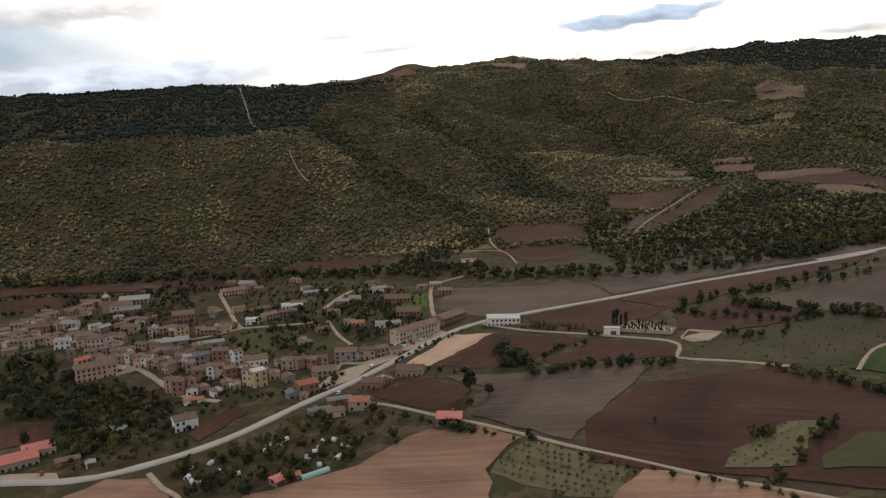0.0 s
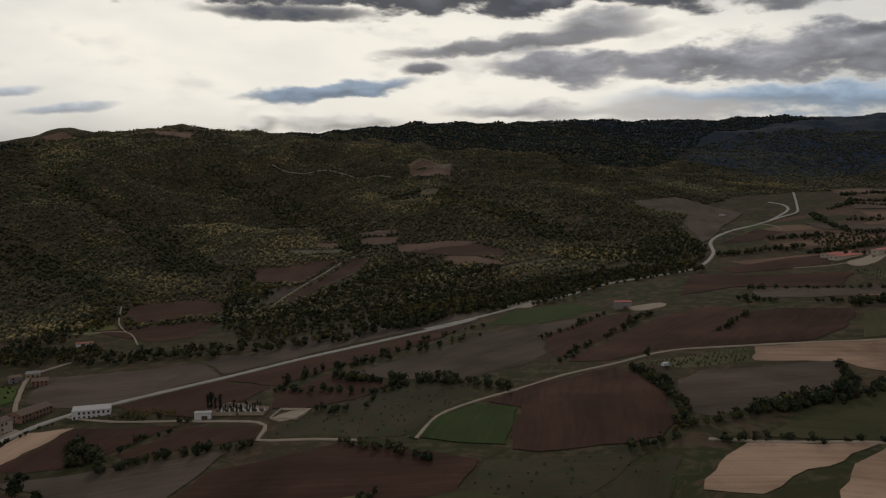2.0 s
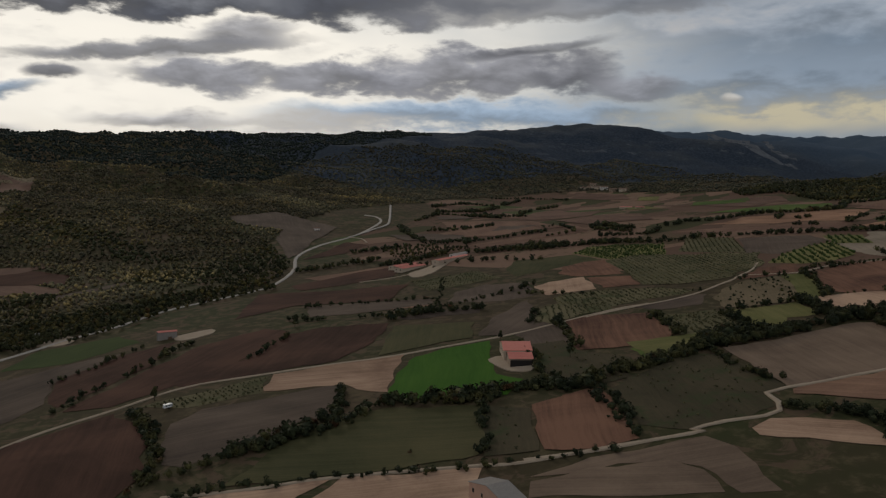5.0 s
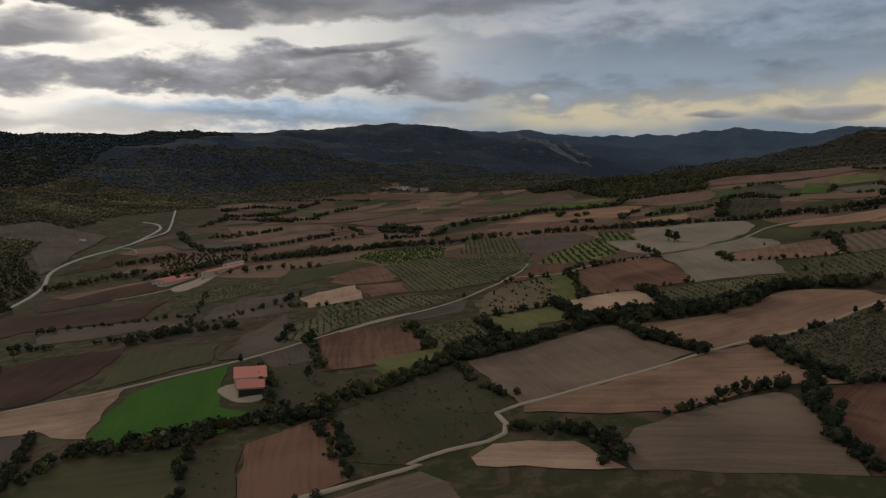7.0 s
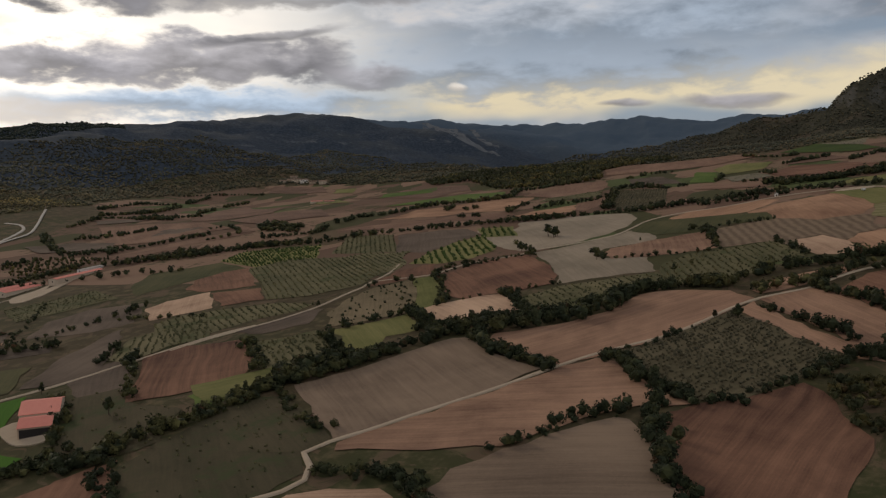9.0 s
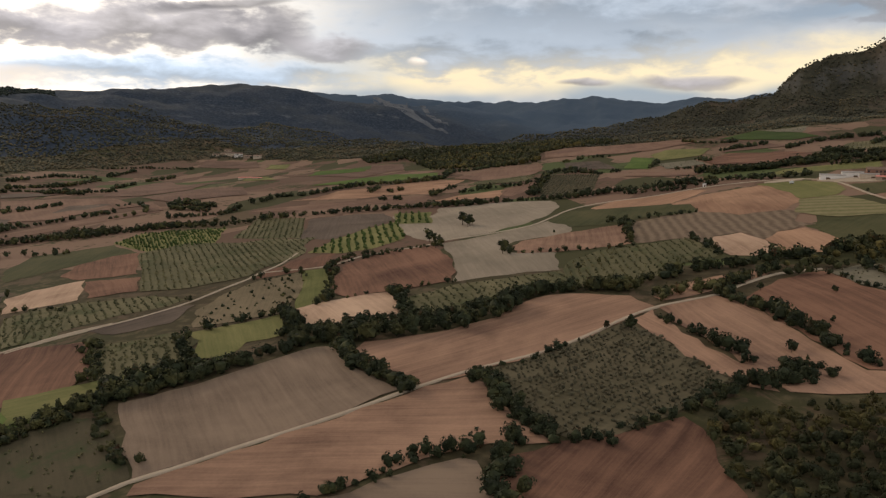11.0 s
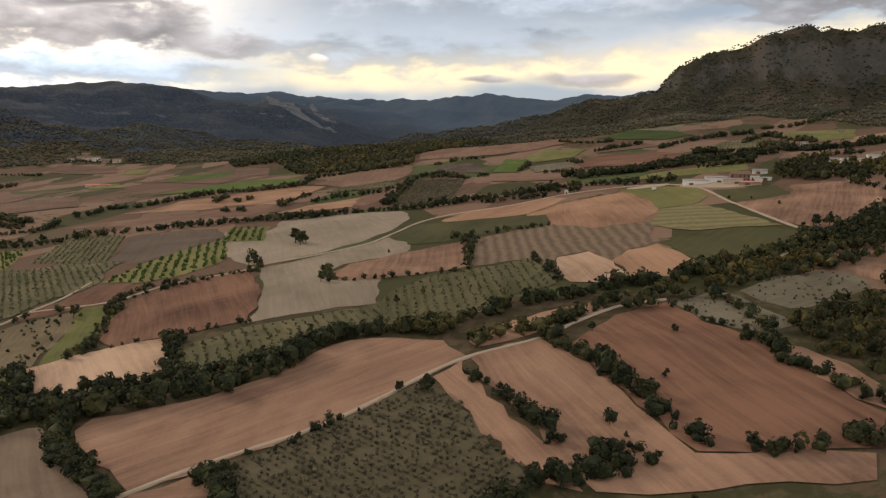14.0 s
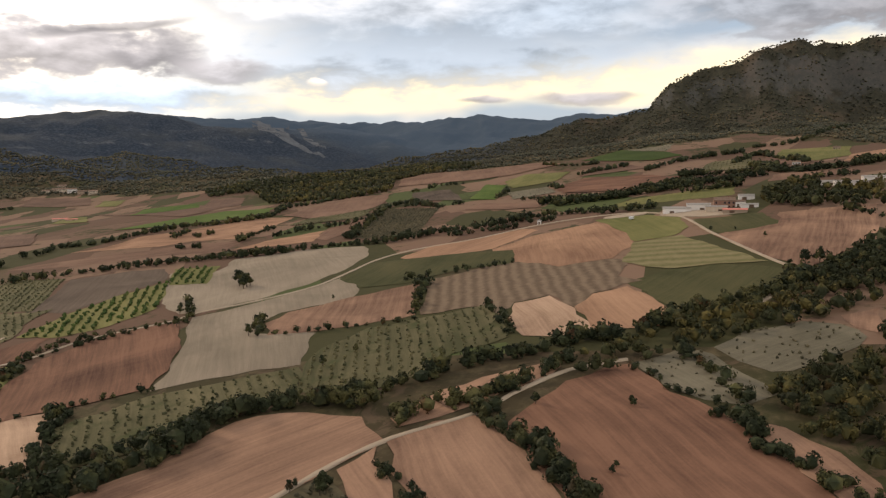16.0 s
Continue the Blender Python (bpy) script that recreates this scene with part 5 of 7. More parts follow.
hedge(6, 7, 5, ((817, -140), (798, -150), (784, -158), (770, -167), (761, -174)))
hedge(5, 4, 6, ((867, -107), (845, -121), (826, -138)))
hedge(6, 5, 6, ((882, -123), (860, -134), (831, -145)))
hedge(6, 6, 5, ((827, 143), (794, 119), (778, 107)))
hedge(6, 5, 5, ((872, 215), (911, 237), (927, 235), (949, 226)))
hedge(5, 4, 6, ((795, 177), (826, 188), (851, 200)))
hedge(5, 4, 6, ((1036, 211), (974, 169)))
hedge(5, 5, 5, ((973, 121), (940, 104)))
hedge(5, 5, 5, ((1044, 38), (968, 19)))
hedge(5, 4, 6, ((972, -24), (917, -46)))
hedge(5, 5, 6, ((1057, 54), (1070, 36), (1073, 19), (1082, -11)))
hedge(4, 3, 7, ((937, 95), (943, 60), (957, 18)))
hedge(3, 2, 8, ((949, 226), (967, 206), (976, 180)))
hedge(3, 2, 8, ((814, 169), (826, 156), (840, 135), (853, 112)))
hedge(7, 14, 6, ((991, -186), (1004, -206), (1034, -231)))
hedge(7, 9, 5, ((596, 207), (607, 202), (619, 196), (639, 190), (654, 175), (677, 164), (699, 154), (720, 141), (727, 125)))
hedge(6, 6, 5, ((718, 119), (700, 104), (688, 86), (672, 61)))
hedge(6, 5, 6, ((706, 269), (660, 223)))
hedge(6, 6, 6, ((721, 222), (693, 194)))
hedge(7, 8, 6, ((771, 184), (740, 159)))
hedge(5, 5, 6, ((905, 232), (930, 221), (955, 204), (984, 176)))
hedge(5, 4, 6, ((805, 180), (890, 223)))
hedge(5, 5, 6, ((830, 138), (787, 118)))
hedge(6, 7, 5, ((584, 52), (591, 45), (595, 42), (606, 35), (613, 32), (623, 15), (631, 8), (635, 0)))
hedge(6, 5, 6, ((626, 2), (609, -6), (599, -10)))
hedge(6, 5, 6, ((740, 218), (757, 207), (774, 195)))
hedge(4, 4, 7, ((856, 273), (874, 266), (886, 250)))
hedge(6, 7, 5, ((691, 39), (671, 20), (650, 1), (638, -15), (647, -31), (659, -40), (677, -56), (694, -67)))
hedge(5, 4, 6, ((694, 34), (710, 24), (738, 10)))
hedge(6, 7, 5, ((620, 2), (594, -5), (568, -17), (550, -28)))
hedge(7, 12, 5, ((485, 263), (497, 258), (516, 257), (529, 236), (537, 220), (571, 216), (591, 205), (621, 198), (652, 190), (675, 181)))
hedge(5, 5, 6, ((672, 331), (609, 270)))
hedge(5, 5, 6, ((701, 266), (655, 222)))
hedge(5, 5, 6, ((538, 203), (501, 166)))
hedge(5, 4, 7, ((760, 434), (764, 396), (773, 364)))
hedge(5, 5, 6, ((697, 368), (658, 344)))
hedge(6, 7, 5, ((551, 111), (553, 97), (549, 75), (528, 57)))
hedge(6, 8, 6, ((631, 469), (645, 465), (667, 452), (686, 421)))
hedge(6, 8, 6, ((598, 310), (569, 274), (532, 238)))
hedge(5, 6, 6, ((653, 206), (615, 177), (588, 135)))
wood(7, 7, ((952, -163), (987, -185), (1011, -201), (1042, -232), (944, -212), (928, -193), (925, -171)))
wood(7, 7, ((841, -158), (861, -169), (865, -195), (778, -177), (787, -172), (803, -165), (817, -159)))
hedge(9, 9, 5, ((731, 117), (741, 101), (752, 84), (765, 71), (782, 61), (816, 55), (830, 44), (833, 22), (832, -4)))
hedge(7, 7, 6, ((722, 150), (730, 141), (738, 128)))
hedge(6, 6, 6, ((469, 299), (479, 278), (497, 252), (528, 245), (539, 223)))
hedge(5, 5, 6, ((487, 244), (438, 203)))
hedge(5, 5, 6, ((530, 205), (503, 175), (487, 153)))
hedge(6, 6, 6, ((374, 311), (400, 307), (429, 306), (449, 318), (474, 346)))
# far end of the valley
hedge(7, 10, 6, ((986, 686), (1001, 661), (1027, 649), (1044, 617), (1064, 581), (1081, 541), (1093, 489), (1104, 467), (1130, 448), (1161, 402), (1181, 355), (1197, 321), (1206, 283), (1214, 239), (1233, 199), (1229, 134), (1235, 111), (1256, 79), (1271, 34), (1296, -10), (1284, -58)))
hedge(6, 5, 8, ((1142, 681), (1159, 666)))
hedge(7, 6, 7, ((1141, 593), (1157, 564), (1169, 532), (1208, 544)))
hedge(7, 8, 7, ((1073, 792), (1090, 775)))
hedge(6, 5, 8, ((1172, 913), (1197, 893)))
hedge(7, 10, 7, ((1343, 1108), (1387, 1095), (1445, 1080), (1582, 1147)))
hedge(7, 8, 8, ((1414, 1180), (1533, 1218), (1610, 1182)))
hedge(7, 6, 8, ((1334, 1010), (1367, 984), (1399, 932)))
hedge(7, 8, 8, ((1653, 1188), (1775, 1243)))
hedge(7, 8, 8, ((1628, 1069), (1736, 1100)))
hedge(8, 14, 7, ((1225, 657), (1246, 655), (1219, 596)))
hedge(6, 6, 8, ((1466, 991), (1556, 1031)))
hedge(6, 5, 8, ((1230, 757), (1242, 728), (1183, 663)))
hedge(6, 6, 8, ((1751, 1308), (1837, 1259), (1876, 1164)))
hedge(7, 8, 7, ((1018, 640), (1027, 649), (1046, 620)))
hedge(7, 8, 7, ((1251, 558), (1265, 542), (1300, 555), (1324, 514), (1379, 497), (1443, 477), (1455, 427), (1510, 396), (1604, 420), (1658, 387), (1736, 378)))
hedge(6, 6, 8, ((1346, 402), (1368, 395)))
hedge(6, 6, 7, ((1301, 320), (1382, 326)))
hedge(6, 6, 8, ((1325, 292), (1367, 266), (1386, 233), (1439, 218)))
hedge(6, 5, 8, ((1345, 430), (1389, 440)))
hedge(6, 6, 8, ((1279, 384), (1272, 349)))
hedge(7, 8, 8, ((1268, 183), (1416, 212), (1529, 231), (1534, 203), (1467, 148)))
hedge(6, 5, 8, ((1690, 250), (1745, 225), (1732, 185)))
hedge(6, 5, 9, ((1511, 205), (1483, 121)))
hedge(7, 6, 8, ((1881, 85), (1842, 34), (1831, -3)))
hedge(7, 7, 8, ((1704, 10), (1739, -33), (1758, -53)))
hedge(7, 7, 8, ((1678, -82), (1755, -122), (1839, -173), (1881, -225)))
hedge(8, 14, 7, ((1403, 12), (1400, -21), (1378, -59), (1387, -82), (1385, -117), (1415, -147), (1433, -183)))
hedge(6, 6, 8, ((1463, 48), (1453, 23)))
hedge(7, 8, 7, ((1233, 69), (1243, 19), (1265, -12)))
hedge(7, 10, 7, ((1269, -64), (1262, -88), (1263, -103)))
hedge(6, 6, 8, ((1515, 88), (1583, 87)))
hedge(6, 6, 8, ((1592, 33), (1546, 16)))
hedge(7, 12, 7, ((1353, -133), (1362, -177)))
hedge(8, 14, 7, ((1525, -132), (1524, -173), (1520, -214)))
hedge(8, 12, 7, ((1413, -92), (1411, -116), (1407, -144), (1448, -207)))
hedge(7, 8, 8, ((1700, -198), (1819, -239), (1630, -275)))
hedge(8, 16, 7, ((1625, -221), (1458, -239), (1462, -295), (1522, -341)))
hedge(7, 8, 8, ((1945, -241), (2013, -328), (2297, -451)))
hedge(8, 12, 7, ((1372, -6), (1375, -35), (1383, -76)))
hedge(8, 12, 7, ((1339, -224), (1369, -253), (1359, -276)))
hedge(6, 5, 8, ((1174, -238), (1152, -249), (1133, -256)))
hedge(7, 10, 7, ((786, 806), (823, 799), (886, 780)))
hedge(7, 12, 7, ((868, 739), (908, 727), (972, 736)))
hedge(6, 8, 8, ((922, 869), (965, 855), (1000, 843)))
hedge(6, 8, 8, ((1139, 930), (1175, 886), (1228, 869)))
hedge(6, 7, 8, ((1052, 766), (1117, 755), (1181, 719)))
hedge(7, 10, 7, ((1207, 647), (1188, 576)))
hedge(7, 8, 8, ((1009, 668), (1039, 634), (1062, 596)))
hedge(6, 7, 8, ((1223, 1041), (1329, 1068), (1355, 948)))
hedge(7, 9, 7, ((1148, 1009), (1041, 836), (1071, 782)))
wood(8, 8, ((1220, -189), (1195, -214), (1178, -254), (1179, -266), (1242, -280), (1267, -250), (1325, -222), (1259, -191)))
wood(9, 9, ((1874, 706), (1932, 650), (1703, 498), (1685, 448), (1679, 384), (1755, 312), (1930, 362), (2015, 332), (1989, 214), (2196, 314), (2362, 492), (2134, 629), (2073, 744), (1976, 781)))

orchard_rows()


PINE_WEST = [(-562, 1355), (-484, 1379), (-396, 1384), (-292, 1447), (-228, 1465), (-234, 1673), (-215, 1948), (-154, 1997), (-103, 2049), (60, 2480), (-300, 2620), (-1300, 2600), (-1300, 1800)]
PINE_CREST = [(677, 2479), (717, 2215), (788, 2061), (929, 1972), (1051, 1926), (1145, 1842), (1066, 1666), (1321, 1684), (1700, 1950), (2350, 2080), (2700, 2500), (2600, 2760), (300, 2760)]


def hill_woods():
    """Oak scrub that covers the slopes above the valley, and dark pines on the western ridge."""
    rng = np.random.default_rng(5)
    fx, fy = HILL_FOOT

    def cover(x0, x1, y0, y1, spacing, size, mat, words, keep, squat=0.46):
        gx, gy = np.meshgrid(np.arange(x0, x1, spacing), np.arange(y0, y1, spacing))
        p = np.stack([gx.ravel(), gy.ravel()], 1) + rng.normal(0, spacing * 0.36, (gx.size, 2))
        p = p[keep(p)]
        p = p[~on_field(p)]
        p = off_roads(p, 1.0)
        thin = 0.9 * ripple(p[:, 0], p[:, 1], 120, 5) + 0.6 * ripple(p[:, 0], p[:, 1], 40, 8) + 0.8 * np.sin(land(p[:, 0], p[:, 1]) * 0.55)
        p = p[rng.uniform(size=len(p)) < np.clip(0.86 - 0.25 * thin, 0.25, 0.97)]
        n = len(p)
        sizes = size * rng.uniform(0.6, 1.3, n)
        place = np.column_stack([p, land(p[:, 0], p[:, 1])])
        v, f = crowns(place, sizes, 0, rng, squat)
        mesh = raw_mesh("hill_woodland", v, f, mat, True)
        tagged(new("hill_woodland", mesh), words, "woodland", kind="stuff")

    def above(p):
        return p[:, 1] > np.interp(p[:, 0], fx, fy)

    def beyond(p):
        return ~inside(p[:, 0], p[:, 1], VALLEY_EDGE) & ((p[:, 1] < 1900) & (p[:, 0] < 2500) | (p[:, 1] < 1650))

    def pines(p):
        return inside(p[:, 0], p[:, 1], PINE_WEST) | inside(p[:, 0], p[:, 1], PINE_CREST)
    oak = "autumn oak scrub in olive green and ochre on the slope"
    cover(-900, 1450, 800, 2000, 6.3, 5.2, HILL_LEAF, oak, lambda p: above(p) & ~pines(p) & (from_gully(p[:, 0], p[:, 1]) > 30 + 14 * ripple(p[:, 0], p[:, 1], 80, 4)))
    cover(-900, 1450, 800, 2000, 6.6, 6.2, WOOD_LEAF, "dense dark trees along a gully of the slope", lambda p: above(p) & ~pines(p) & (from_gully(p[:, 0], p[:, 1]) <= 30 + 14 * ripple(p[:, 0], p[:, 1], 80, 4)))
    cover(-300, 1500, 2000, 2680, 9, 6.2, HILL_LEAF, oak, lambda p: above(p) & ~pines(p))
    cover(-1300, 2700, 1300, 2760, 8, 7.5, PINE_LEAF, "dark pine forest along the western ridge", pines)
    cover(1450, 2900, 300, 1900, 9.5, 7.6, EAST_LEAF, "dark mixed woodland with autumn patches round the end of the valley", beyond, 0.34)
    cover(1500, 3060, -1100, 900, 9, 7, EAST_LEAF, "dark scrub oak on the eastern mountain", lambda p: ~inside(p[:, 0], p[:, 1], VALLEY_EDGE) & ((p[:, 1] < 300) | (p[:, 0] > 2900)), 0.36)


hill_woods()


# ---- buildings ----
def plaster(name, colour, dirt=0.45):
    """Rendered or stone wall with rain streaks and patches."""
    dark = tuple(c * (1 - dirt) for c in colour)

    def look_of(n, place):
        cut = n.add("ShaderNodeSeparateXYZ")
        n.put(cut.inputs[0], place)
        streak = n.noise(n.xyz(n.m("MULTIPLY", n.m("ADD", cut.outputs[0], cut.outputs[1]), 0.9), n.m("MULTIPLY", cut.outputs[2], 0.12)), 1.0, 4.0, 0.65)
        patch = n.noise(place, 0.35, 5.0, 0.65)
        luck = n.add("ShaderNodeObjectInfo").outputs["Random"]
        f = n.m("ADD", n.m("MULTIPLY", n.m("ADD", streak, patch), 0.62), n.m("MULTIPLY", n.m("SUBTRACT", luck, 0.5), 0.3), clamp=True)
        return n.mix(f, dark, colour), patch
    return material(name, look_of, 0.9, 0.15)


def tiles(name, colour, other):
    """Clay or sheet roofing: courses, pale lichen, mended patches."""
    def look_of(n, place):
        patch = n.noise(place, 0.5, 5.0, 0.7)
        speck = n.noise(place, 2.6, 3.0, 0.7)
        luck = n.add("ShaderNodeObjectInfo").outputs["Random"]
        f = n.m("ADD", n.m("MULTIPLY", n.m("ADD", patch, speck), 0.6), n.m("MULTIPLY", n.m("SUBTRACT", luck, 0.6), 0.5), clamp=True)
        return n.mix(f, colour, other), speck
    return material(name, look_of, 0.85, 0.2)


WALLS = {
    "stone": (plaster("rubble_stone", (0.33, 0.245, 0.18)), "tan rubble stone"),
    "tan": (plaster("tan_render", (0.42, 0.315, 0.225)), "tan rendered"),
    "cream": (plaster("cream_render", (0.58, 0.465, 0.35)), "cream rendered"),
    "white": (plaster("white_render", (0.74, 0.68, 0.62), 0.3), "whitewashed"),
    "brick": (plaster("red_brick", (0.32, 0.175, 0.12)), "red-brown brick"),
    "pink": (plaster("pink_render", (0.60, 0.385, 0.28), 0.35), "salmon-pink rendered"),
    "yellow": (plaster("ochre_render", (0.56, 0.42, 0.245)), "ochre-yellow rendered"),
    "lilac": (plaster("lilac_render", (0.30, 0.28, 0.36)), "lilac-grey rendered"),
    "grey": (plaster("grey_render", (0.30, 0.265, 0.235)), "grey rendered"),
}
ROOFS = {
    "tile": (tiles("old_clay_tiles", (0.105, 0.066, 0.047), (0.27, 0.180, 0.128)), "weathered clay tile roof"),
    "red": (tiles("new_clay_tiles", (0.30, 0.11, 0.06), (0.46, 0.18, 0.10)), "bright orange-red tile roof"),
    "pale": (tiles("pale_fibre_sheets", (0.20, 0.18, 0.16), (0.38, 0.345, 0.305)), "pale grey sheet roof"),
    "slate": (tiles("dark_sheets", (0.12, 0.115, 0.115), (0.22, 0.205, 0.19)), "dark grey sheet roof"),
    "pink": (tiles("red_sheet_metal", (0.50, 0.16, 0.125), (0.66, 0.25, 0.19)), "salmon-red sheet roof"),
    "flat": (tiles("pale_flat_roof", (0.40, 0.37, 0.34), (0.60, 0.56, 0.52)), "pale flat roof"),
}


def plain(name, colour, rough=0.6, spec=0.3):
    def look_of(n, place):
        return n.mix(n.noise(place, 1.5, 4.0), tuple(c * 0.8 for c in colour), colour), None
    return material(name, look_of, rough, spec)


GLASS, FRAME, DOOR_WOOD, SHADE = plain("dark_window_glass", (0.022, 0.024, 0.028), 0.15, 0.5), plain("pale_window_frame", (0.42, 0.38, 0.33)), plain("brown_door_wood", (0.13, 0.075, 0.045)), plain("opening_shade", (0.03, 0.026, 0.024), 0.9, 0.1)


def box(bm, x0, x1, y0, y1, z0, z1, index=0):
    v = [bm.verts.new(p) for p in ((x0, y0, z0), (x1, y0, z0), (x1, y1, z0), (x0, y1, z0), (x0, y0, z1), (x1, y0, z1), (x1, y1, z1), (x0, y1, z1))]
    for q in ((3, 2, 1, 0), (4, 5, 6, 7), (0, 1, 5, 4), (1, 2, 6, 5), (2, 3, 7, 6), (3, 0, 4, 7)):
        bm.faces.new([v[k] for k in q]).material_index = index


def part(name, bm, mat, parent, label="", m=None):
    """Links a bmesh as one mesh object under a thing or a part."""
    mesh = bpy.data.meshes.new(name)
    bm.to_mesh(mesh)
    bm.free()
    for one in mat if isinstance(mat, tuple) else (mat,):
        mesh.materials.append(one)
    return piece(name, mesh, parent, label, m)


def piece(name, mesh, parent, label="", m=None):
    ob = new(name, mesh)
    ob.parent = parent
    if m is not None:
        ob.matrix_basis = m
    return tagged(ob, label) if label else ob


def framed(name, w, h, rim, mats):
    """A framed opening in one piece: a rim that stands proud of the wall and a panel set back in it."""
    bm = bmesh.new()
    box(bm, -w / 2, w / 2, -0.12, 0.02, 0.0, h, 0)
    front = [f for f in bm.faces if f.calc_center_median().y < -0.1]
    bmesh.ops.inset_individual(bm, faces=front, thickness=rim, depth=0.0)
    for f in front:
        f.material_index = 1
        bmesh.ops.translate(bm, verts=f.verts[:], vec=(0, 0.08, 0))
    mesh = bpy.data.meshes.new(name)
    bm.to_mesh(mesh)
    bm.free()
    for mat in mats:
        mesh.materials.append(mat)
    return mesh


WINDOW, DOOR, BARN_DOOR = framed("window", 1.3, 1.65, 0.14, (FRAME, GLASS)), framed("door", 1.5, 2.35, 0.14, (FRAME, DOOR_WOOD)), framed("door", 3.6, 3.1, 0.16, (FRAME, DOOR_WOOD))
HOUSES = [0]


def house(x, y, w, d, h, yaw, wall, roof, shed=False, along=False, open_front=False):
    """A house or shed: walls with gables, a tiled roof on eaves, windows by storey, a door and a chimney."""
    HOUSES[0] += 1
    luck = random.Random(HOUSES[0])
    turn = Matrix.Rotation(radians(yaw), 2)
    ends = [turn @ Vector((sx * w / 2, sy * d / 2)) for sx in (-1, 1) for sy in (-1, 1)]
    grounds = land(np.array([x + e.x for e in ends]), np.array([y + e.y for e in ends]))
    base, high = float(grounds.min()) - 0.2, float(grounds.max())
    h += 0.6 * (high - base)
    flat = roof == "flat"
    pitch = 0.0 if flat else luck.uniform(0.30, 0.42) if not shed else 0.22
    home = new("shed" if shed else "house")
    home.matrix_world = pose(x, y, base, 0, 0, yaw)
    tagged(home, WALLS[wall][1] + (" farm shed" if shed else " village house") + " with a " + ROOFS[roof][1], "shed" if shed else "house", "sheds" if shed else "houses of the village")
    # the ridge runs along the longer side
    ridge_x = (w >= d) != along
    span = d if ridge_x else w
    rise = span / 2 * pitch
    bm = bmesh.new()
    lo = [bm.verts.new(p) for p in ((-w / 2, -d / 2, 0), (w / 2, -d / 2, 0), (w / 2, d / 2, 0), (-w / 2, d / 2, 0))]
    hi = [bm.verts.new((v.co.x, v.co.y, h)) for v in lo]
    for k in range(4):
        a, b = lo[k], lo[(k + 1) % 4]
        c, e = hi[(k + 1) % 4], hi[k]
        gable = not flat and (k in (1, 3)) == ridge_x
        if gable:
            top = bm.verts.new(((a.co.x + b.co.x) / 2, (a.co.y + b.co.y) / 2, h + rise))
            bm.faces.new((a, b, c, top, e))
        else:
            bm.faces.new((a, b, c, e))
    if flat:
        bm.faces.new(hi)
    part("wall", bm, WALLS[wall][0], home)
    bm = bmesh.new()
    over, thick = (0.25, 0.3) if not shed else (0.35, 0.15)
    if flat:
        box(bm, -w / 2 - 0.15, w / 2 + 0.15, -d / 2 - 0.15, d / 2 + 0.15, h + 0.01, h + 0.35)
        box(bm, -w / 2 + 0.2, w / 2 - 0.2, -d / 2 + 0.2, d / 2 - 0.2, h + 0.36, h + 0.42)
    else:
        long = (w if ridge_x else d) / 2 + over
        half = span / 2 + over + 0.1
        drop = half * pitch
        top = h + rise + 0.06
        sag = [luck.uniform(-0.12, 0.0) for _ in range(5)] if not shed else [0.0] * 5
        for s in (-1, 1):
            rows = []
            for k in range(5):
                u = -long + 2 * long * k / 4
                edge = []
                for dist, z in ((0.0, top + sag[k]), (half * 0.5, top - drop * 0.5 + sag[k] * 0.7 - 0.04), (half, top - drop)):
                    edge.append((u, s * dist, z + thick))
                for dist, z in ((half, top - drop), (0.0, top + sag[k])):
                    edge.append((u, s * dist, z))
                rows.append([bm.verts.new(p if ridge_x else (p[1], p[0], p[2])) for p in edge])
            for k in range(4):
                for j in range(4):
                    bm.faces.new((rows[k][j], rows[k][j + 1], rows[k + 1][j + 1], rows[k + 1][j]))
            for r in (rows[0], rows[-1]):
                bm.faces.new(r)
        bmesh.ops.recalc_face_normals(bm, faces=bm.faces[:])
    part("roof", bm, ROOFS[roof][0], home)
    if not flat and not shed and w > 5:
        bm = bmesh.new()
        cx = luck.uniform(-0.3, 0.3) * w
        box(bm, cx - 0.35, cx + 0.35, -0.3, 0.3, h + rise * 0.5, h + rise + 1.2)
        box(bm, cx - 0.45, cx + 0.45, -0.4, 0.4, h + rise + 1.2, h + rise + 1.4)
        part("chimney", bm, WALLS["brick"][0], home)
    low = high - base if not shed else 0.3
    if shed:
        if open_front:
            # a dark slab on the front wall stands for the shade inside
            bm = bmesh.new()
            box(bm, -w / 2 + 0.6, w / 2 - 0.6, -d / 2 - 0.03, -d / 2 + 0.2, 0.3, h * 0.86)
            part("open_bay", bm, SHADE, home, "dark slab for shade in the open bay")
        else:
            piece("door", BARN_DOOR, home, "", pose(luck.uniform(-0.2, 0.2) * w, -d / 2, 0.25))
        n = int(d / 5)
        for k in range(n):
            piece("window", WINDOW, home, "", pose(-w / 2, d / 2 - (k + 0.5) * d / n, h * 0.55, 0, 0, -90))
        return home
    storeys = max(1, round((h - 0.4) / 3.0))
    tall = (h - 0.3) / storeys
    n = max(1, int((w - 0.6) / 2.7))
    gate = luck.randrange(n)
    for f in range(storeys):
        for k in range(n):
            u = -w / 2 + (k + 0.5) * w / n
            z = 0.2 + f * tall
            if f == 0 and k == gate:
                piece("door", DOOR, home, "", pose(u, -d / 2, z))
            elif luck.random() < 0.9:
                piece("window", WINDOW, home, "", pose(u, -d / 2, z + 0.85))
        m = max(1, int((d - 1) / 3.2))
        for side, ang in ((w / 2, 90), (-w / 2, -90)):
            for k in range(m):
                if luck.random() < 0.55:
                    piece("window", WINDOW, home, "", pose(side, -d / 2 + (k + 0.5) * d / m, 1.05 + f * tall, 0, 0, ang))
    return home


